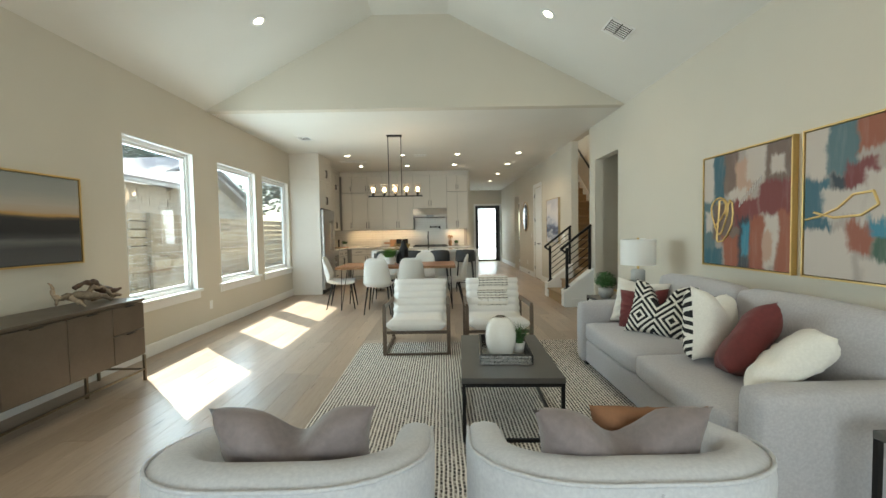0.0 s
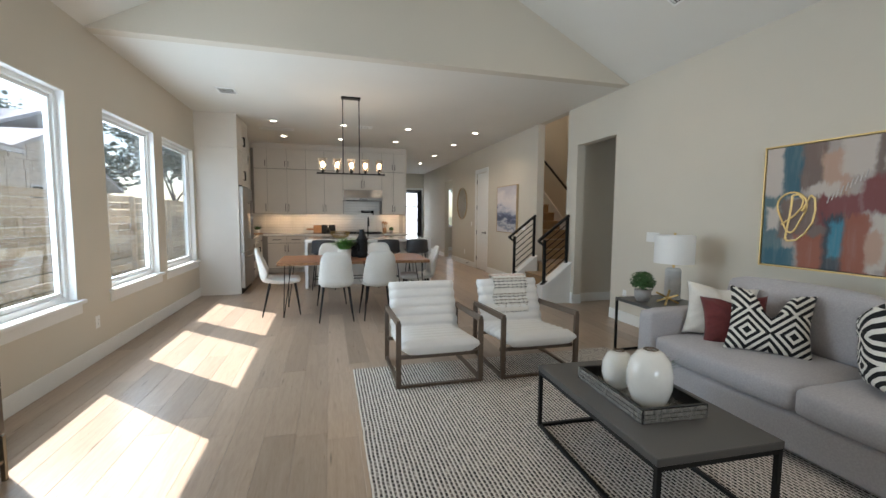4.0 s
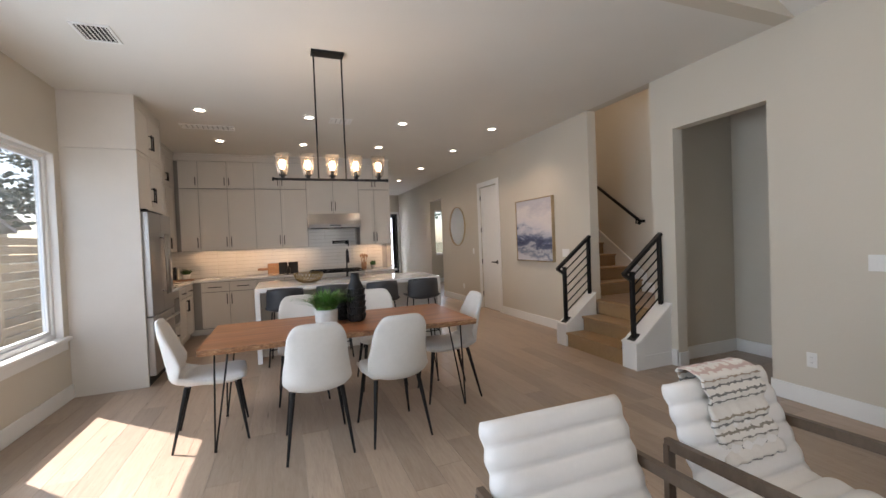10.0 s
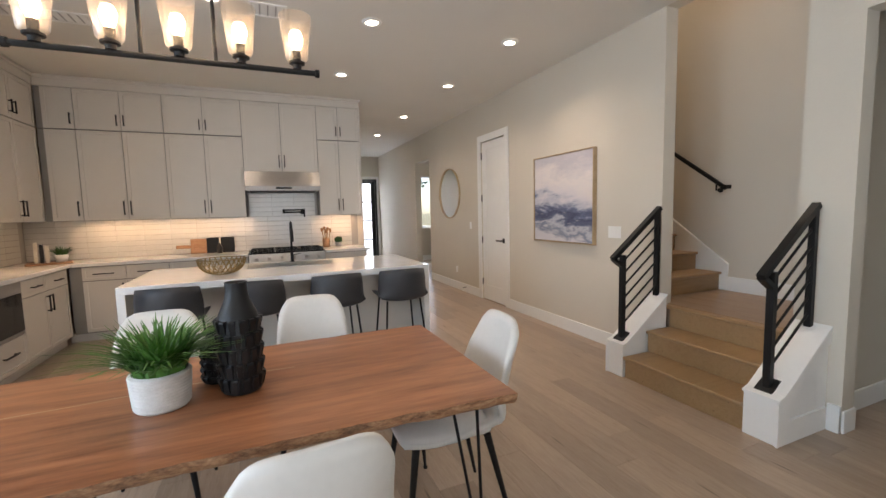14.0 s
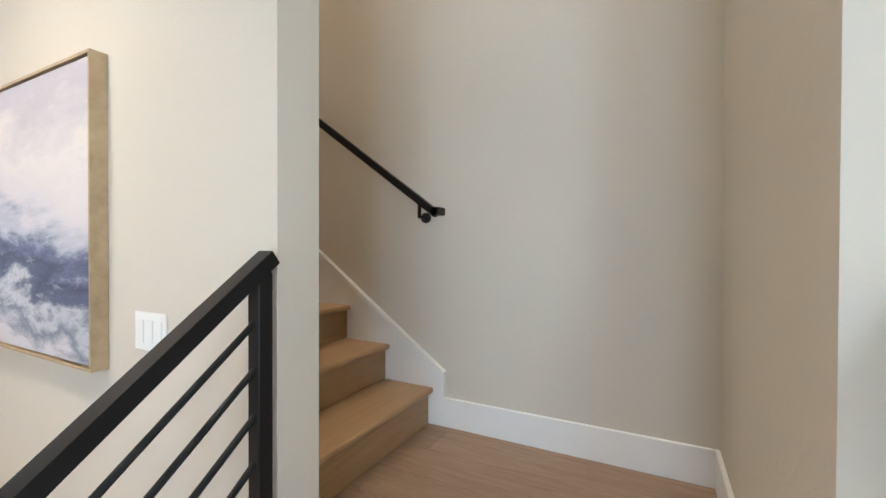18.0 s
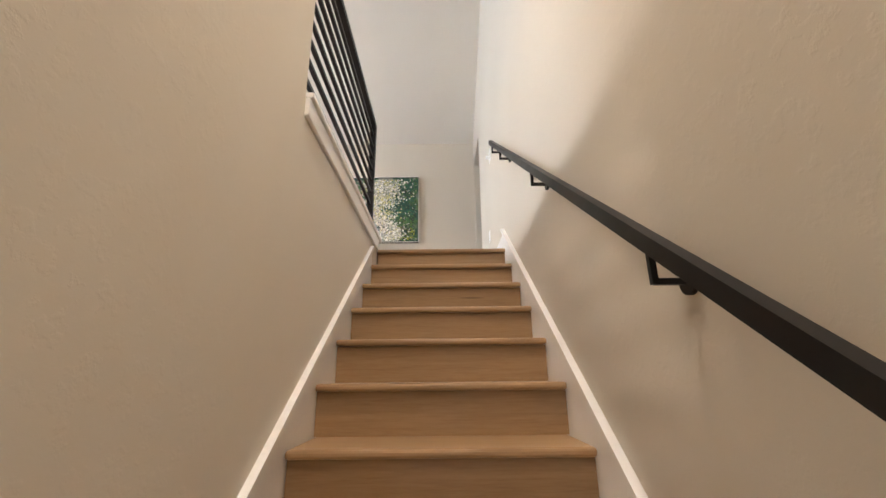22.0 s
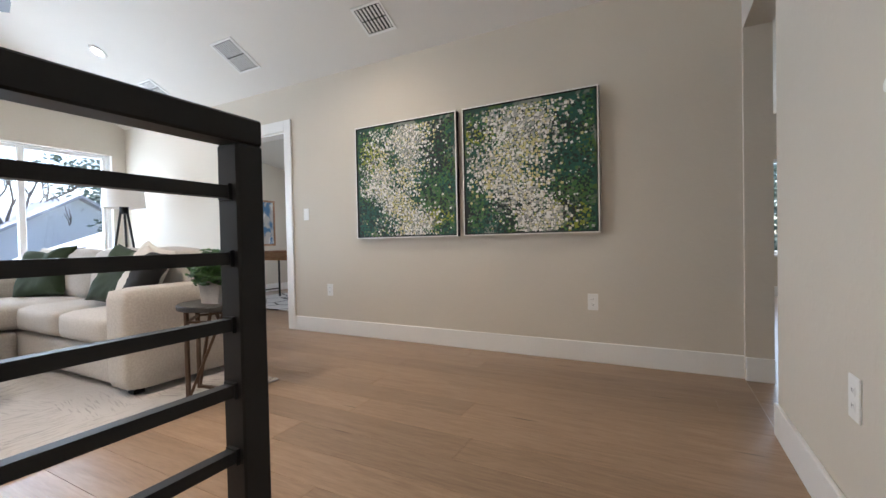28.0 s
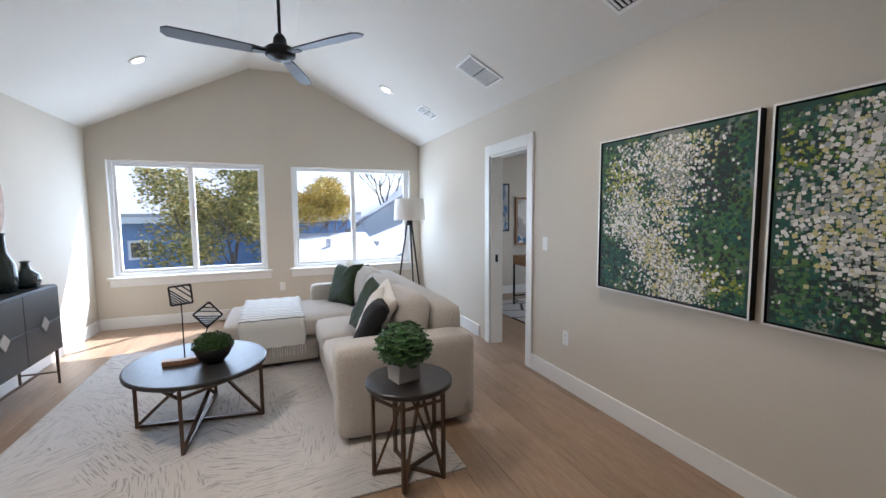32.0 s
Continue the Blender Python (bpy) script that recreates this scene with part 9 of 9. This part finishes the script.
for run in (-2.1, 4.3):
    drop = 4.24 - abs(run) * 0.39
    part("gable_roof", prism(bmesh.new(), [(20.0, 4.24), (20.0 + run, drop), (20.0 + run, drop + 0.12), (20.0, 4.38)], "x", -5.8, 0.45), SHING, nb)
for y, z in ((16.6, 3.9), (15.6, 3.9)):
    part("roof_vent", cyl(bmesh.new(), (-1.3, y, z - 0.12), (-1.3, y, z + 0.35), 0.08, n=12), SHING, nb)
for y0, y1, z0, z1 in ((15.6, 16.5, 1.3, 2.4), (19.3, 19.9, 1.9, 2.6), (21.0, 21.9, 1.7, 2.5)):
    wn = part("window", B((0.03, 0.06, y0, y1, z0, z1)), VINYL, nb)
    part("pane", B((0.061, 0.066, y0 + 0.06, y1 - 0.06, z0 + 0.06, z1 - 0.06)), BLACKGL, wn)

BARK2 = plain("grey bark", (0.20, 0.165, 0.14), 0.9, var=0.3, scale=12, bumps=0.7, bscale=50)
def leaf_mix(name, a, b, c):
    """Leaves of three tones, each leaf with its own."""
    m, nt, bs_ = nodes_of(name)
    g = nt.nodes.new("ShaderNodeNewGeometry")
    link(nt, ramp(nt, g.outputs["Random Per Island"], [(0.15, a), (0.55, b), (0.9, c)]), bs_.inputs["Base Color"])
    bs_.inputs["Roughness"].default_value = 0.6
    return m


LEAF_Y = leaf_mix("yellow autumn leaves", (0.42, 0.28, 0.04), (0.66, 0.47, 0.07), (0.78, 0.62, 0.20))
LEAF_G = leaf_mix("yellowing green leaves", (0.16, 0.17, 0.05), (0.40, 0.34, 0.09), (0.66, 0.50, 0.15))
LEAF_D = leaf_mix("dark evergreen leaves", (0.10, 0.14, 0.10), (0.18, 0.23, 0.18), (0.26, 0.30, 0.24))


def tree(label, at, height, crown_r, leaf_mat, leaves, seed, leaf=0.09, squash=0.8, base=0.35):
    """A tapered trunk, forking limbs and a loose crown of separate leaves."""
    rnd = random.Random(seed)
    t = thing("tree", label, "tree", at)
    wood_bm = bmesh.new()
    tips = []

    def grow(p, d, L, r, lev):
        q = p + d * L
        mid = (p + q) / 2 + Vector((rnd.uniform(-1, 1), rnd.uniform(-1, 1), 0)) * L * 0.07
        cyl(wood_bm, p, mid, r, r * 0.85, 7, False)
        cyl(wood_bm, mid, q, r * 0.85, r * 0.68, 7, False)
        tips.append((q, L))
        if lev == 0:
            return
        for _ in range(3 if lev > 1 else 4):
            a, e = rnd.uniform(0, 6.283), rnd.uniform(0.35, 0.95)
            nd = (d + Vector((math.cos(a), math.sin(a), rnd.uniform(-0.1, 0.5))) * e).normalized()
            grow(q - d * L * rnd.uniform(0, 0.35), nd, L * rnd.uniform(0.6, 0.8), r * 0.55, lev - 1)
    grow(Vector((0, 0, 0)), Vector((0, 0, 1)), height * base, height * (0.022 if leaves < 200 else 0.013), 4 if leaves < 200 else 3)
    part("trunk", wood_bm, BARK2, t, smooth=True)
    if leaves:
        bm = bmesh.new()
        c = Vector((0, 0, height * 0.70))
        verts, faces = [], []
        lumps = [(c + Vector((rnd.uniform(-1, 1) * crown_r * 0.7, rnd.uniform(-1, 1) * crown_r * 0.7, rnd.uniform(-1, 1) * crown_r * squash * 0.7)), crown_r * rnd.uniform(0.25, 0.5)) for _ in range(22)]
        for _ in range(leaves):
            lc, lr = lumps[rnd.randrange(len(lumps))]
            v = Vector((rnd.gauss(0, 1), rnd.gauss(0, 1), rnd.gauss(0, 0.8))).normalized() * lr * rnd.uniform(0.35, 1.05)
            o = lc + v
            q = Vector((rnd.uniform(-1, 1), rnd.uniform(-1, 1), rnd.uniform(-0.3, 1))).to_track_quat("Z", "Y").to_matrix()
            s = leaf * rnd.uniform(0.6, 1.3)
            n = len(verts)
            verts += [tuple(o + q @ Vector(p)) for p in ((-s, 0, 0), (0, -s * 0.55, s * 0.15), (s, 0, 0), (0, s * 0.55, s * 0.15))]
            faces.append((n, n + 1, n + 2, n + 3))
        me = bpy.data.meshes.new("crown")
        me.from_pydata(verts, [], faces)
        me.materials.append(leaf_mat)
        o = new("crown", me)
        o.parent = t
    return t


tree("tree with thinning yellow-green autumn leaves", (-12.5, 13.4, -0.35), 7.6, 2.4, LEAF_G, 26000, 2, 0.058, 0.9)
tree("tree with bright yellow autumn leaves", (-13.6, 16.6, -0.35), 8.0, 1.25, LEAF_Y, 14000, 3, 0.05)
tree("bare winter tree behind the roofs", (-24, 22, -0.35), 11, 3, LEAF_D, 0, 4)
tree("bare winter tree behind the roofs", (-27, 14, -0.35), 11.5, 3, LEAF_D, 0, 5)
tree("dark evergreen oak behind the roofs", (-25, 28, -0.35), 10, 4.5, LEAF_D, 9000, 6, 0.15)
tree("dark evergreen oak behind the stone house", (-17, 26.5, -0.35), 9.5, 3.4, LEAF_D, 16000, 7, 0.11)
tree("dark evergreen oak behind the stone house", (-21, 30, -0.35), 9, 3.8, LEAF_D, 8000, 8, 0.13)
tree("grey-green tree by the fence", (-9.0, 30, -0.35), 8, 3, LEAF_D, 9000, 9, 0.15)
tree("leafy tree in the front garden", (6.0, 30, -0.35), 8, 3.2, LEAF_D, 4000, 10, 0.14)
tree("leafy tree in the front garden", (1.5, 34, -0.35), 9, 3.2, LEAF_D, 4000, 12, 0.14)
# blue house and roofs to the west of the loft
SIDING = plain("blue lap siding", (0.17, 0.29, 0.53), 0.6, var=0.12, scale=3)
bh = thing("blue_house", "blue lap-sided house with white trim", "house", (-17.0, 0, -0.35))
part("wall", B((-8, 0, 4.0, 18.4, 0, 4.75)), SIDING, bh)
b = bmesh.new()
for k in range(30):
    prism(b, [(0.001, 0.05 + k * 0.163), (0.026, 0.05 + k * 0.163), (0.006, 0.21 + k * 0.163), (0.001, 0.21 + k * 0.163)], "y", 4.0, 18.4)
tagged(part("siding_boards", b, SIDING, bh), kind="stuff")
part("roof", prism(bmesh.new(), [(0.5, 5.0), (-4.0, 7.2), (-8.5, 5.0), (-8.5, 5.12), (-4.0, 7.36), (0.5, 5.14)], "y", 3.6, 18.8), SHING, bh)
part("eave_trim", B((0.30, 0.52, 3.6, 18.8, 4.75, 5.0)), VINYL, bh)
for y0, y1, z0, z1 in ((9.45, 10.05, 3.35, 3.95), (15.75, 16.25, 3.65, 4.05), (16.4, 16.9, 3.65, 4.05), (17.05, 17.55, 3.65, 4.05)):
    wn = part("window", B((0.03, 0.07, y0 - 0.1, y1 + 0.1, z0 - 0.1, z1 + 0.1)), VINYL, bh)
    part("pane", B((0.0705, 0.075, y0, y1, z0, z1)), BLACKGL, wn)
lr = thing("low_roof_house", "low house with a pale shingled roof", "house", (-12.0, 0, -0.35))
part("wall", B((-4, 0, 17.5, 30, 0, 3.0)), STONE, lr)
part("roof", prism(bmesh.new(), [(17.0, 3.0), (24.0, 5.6), (31, 3.0), (31, 3.12), (24, 5.74), (17.0, 3.12)], "x", -4.4, 0.4), SHING, lr)
part("roof_vent", cyl(bmesh.new(), (-0.5, 18.6, 3.5), (-0.5, 18.6, 4.0), 0.12, n=12), SHING, lr)
wh = thing("white_house", "white gabled house with a grey roof", "house", (-22.0, 0, -0.35))
part("wall", prism(bmesh.new(), [(20, 0), (28, 0), (28, 4.6), (24, 7.0), (20, 4.6)], "x", -6, 0), VINYL, wh)
for sgn in (-1, 1):
    part("roof", prism(bmesh.new(), [(24, 7.05), (24 + sgn * 4.6, 4.3), (24 + sgn * 4.6, 4.45), (24, 7.2)], "x", -6.4, 0.4), SHING, wh)

# ---- floor planks, each a piece of its own ----
PW = 0.19


def planks(parent, x0, x1, y0, y1, z, along, seed, cap, stuff_name="plank_field", mat=None):
    """Boards of a few stock lengths laid in rows; those past the cap are joined into one field."""
    rnd = random.Random(seed)
    stock = {}
    rest = bmesh.new()
    made = 0
    u0, u1, v0, v1 = (y0, y1, x0, x1) if along == "y" else (x0, x1, y0, y1)
    rows = []
    v = v0
    while v < v1 - 0.01:
        w = round(min(PW, v1 - v), 3)
        u = u0 - rnd.uniform(0, 1.6)
        while u < u1:
            L = rnd.choice((1.1, 1.5, 1.9, 2.2))
            a, b = max(u, u0), min(u + L, u1)
            if b - a > 0.02:
                rows.append((a, round(b - a, 3), v, w))
            u += L
        v += PW
    cu, cv = (u0 + u1) / 2, (v0 + v1) / 2
    for a, L, v, w in rows:
        warm = mat or OAK
        if made < cap:
            made += 1
            key = (L, w, warm.name)
            if key not in stock:
                # grain runs along local x
                stock[key] = mesh_of("plank", B((0.0006, L - 0.0006, 0.0006, w - 0.0006, -0.004, 0.0), bev=0.0007), warm)
            o = new("plank", stock[key])
            o.parent = parent
            o.matrix_basis = pose(v + w, a, z, 0, 0, 90) if along == "y" else pose(a, v, z)
        else:
            bx = (v + 0.0006, v + w - 0.0006, a + 0.0006, a + L - 0.0006) if along == "y" else (a + 0.0006, a + L - 0.0006, v + 0.0006, v + w - 0.0006)
            bmesh.ops.create_cube(rest, size=1, matrix=Matrix.LocRotScale(((bx[0] + bx[1]) / 2, (bx[2] + bx[3]) / 2, z - 0.002), None, (bx[1] - bx[0], bx[3] - bx[2], 0.004)))
    if rest.verts:
        tagged(part(stuff_name, rest, mat or OAK, parent), kind="stuff")
    else:
        rest.free()


fl, fl2 = bpy.data.objects["floor"], bpy.data.objects["floor_loft"]
planks(fl, XW, XE, 2.5, 15.6, 0.0, "y", 1, 330)
planks(fl, 1.27, XE, 15.6, YF, 0.0, "y", 2, 40)
planks(fl, XW, XE, Y0, 2.5, 0.0, "y", 3, 0)
planks(fl, XE, 4.07, 7.4, 9.62, 0.0, "y", 4, 20)
planks(fl, XE, 6.86, 15.6, 19.6, 0.0, "y", 5, 0)
planks(fl2, XW, XE - 0.025, LS, 14.60, F2, "x", 6, 80, mat=OAK2)
planks(fl2, XW, SX, 14.60, NW, F2, "x", 7, 180, mat=OAK2)
planks(fl2, XW, 0.9, NW, 20.3, F2, "x", 8, 0, mat=OAK2)
planks(fl2, SX, 7.0, 15.0, 21.4, F2, "x", 9, 0, mat=OAK2)
planks(stair, 3.09, SX, 9.775, 10.97, 3 * R1, "y", 10, 20, mat=OAK2)
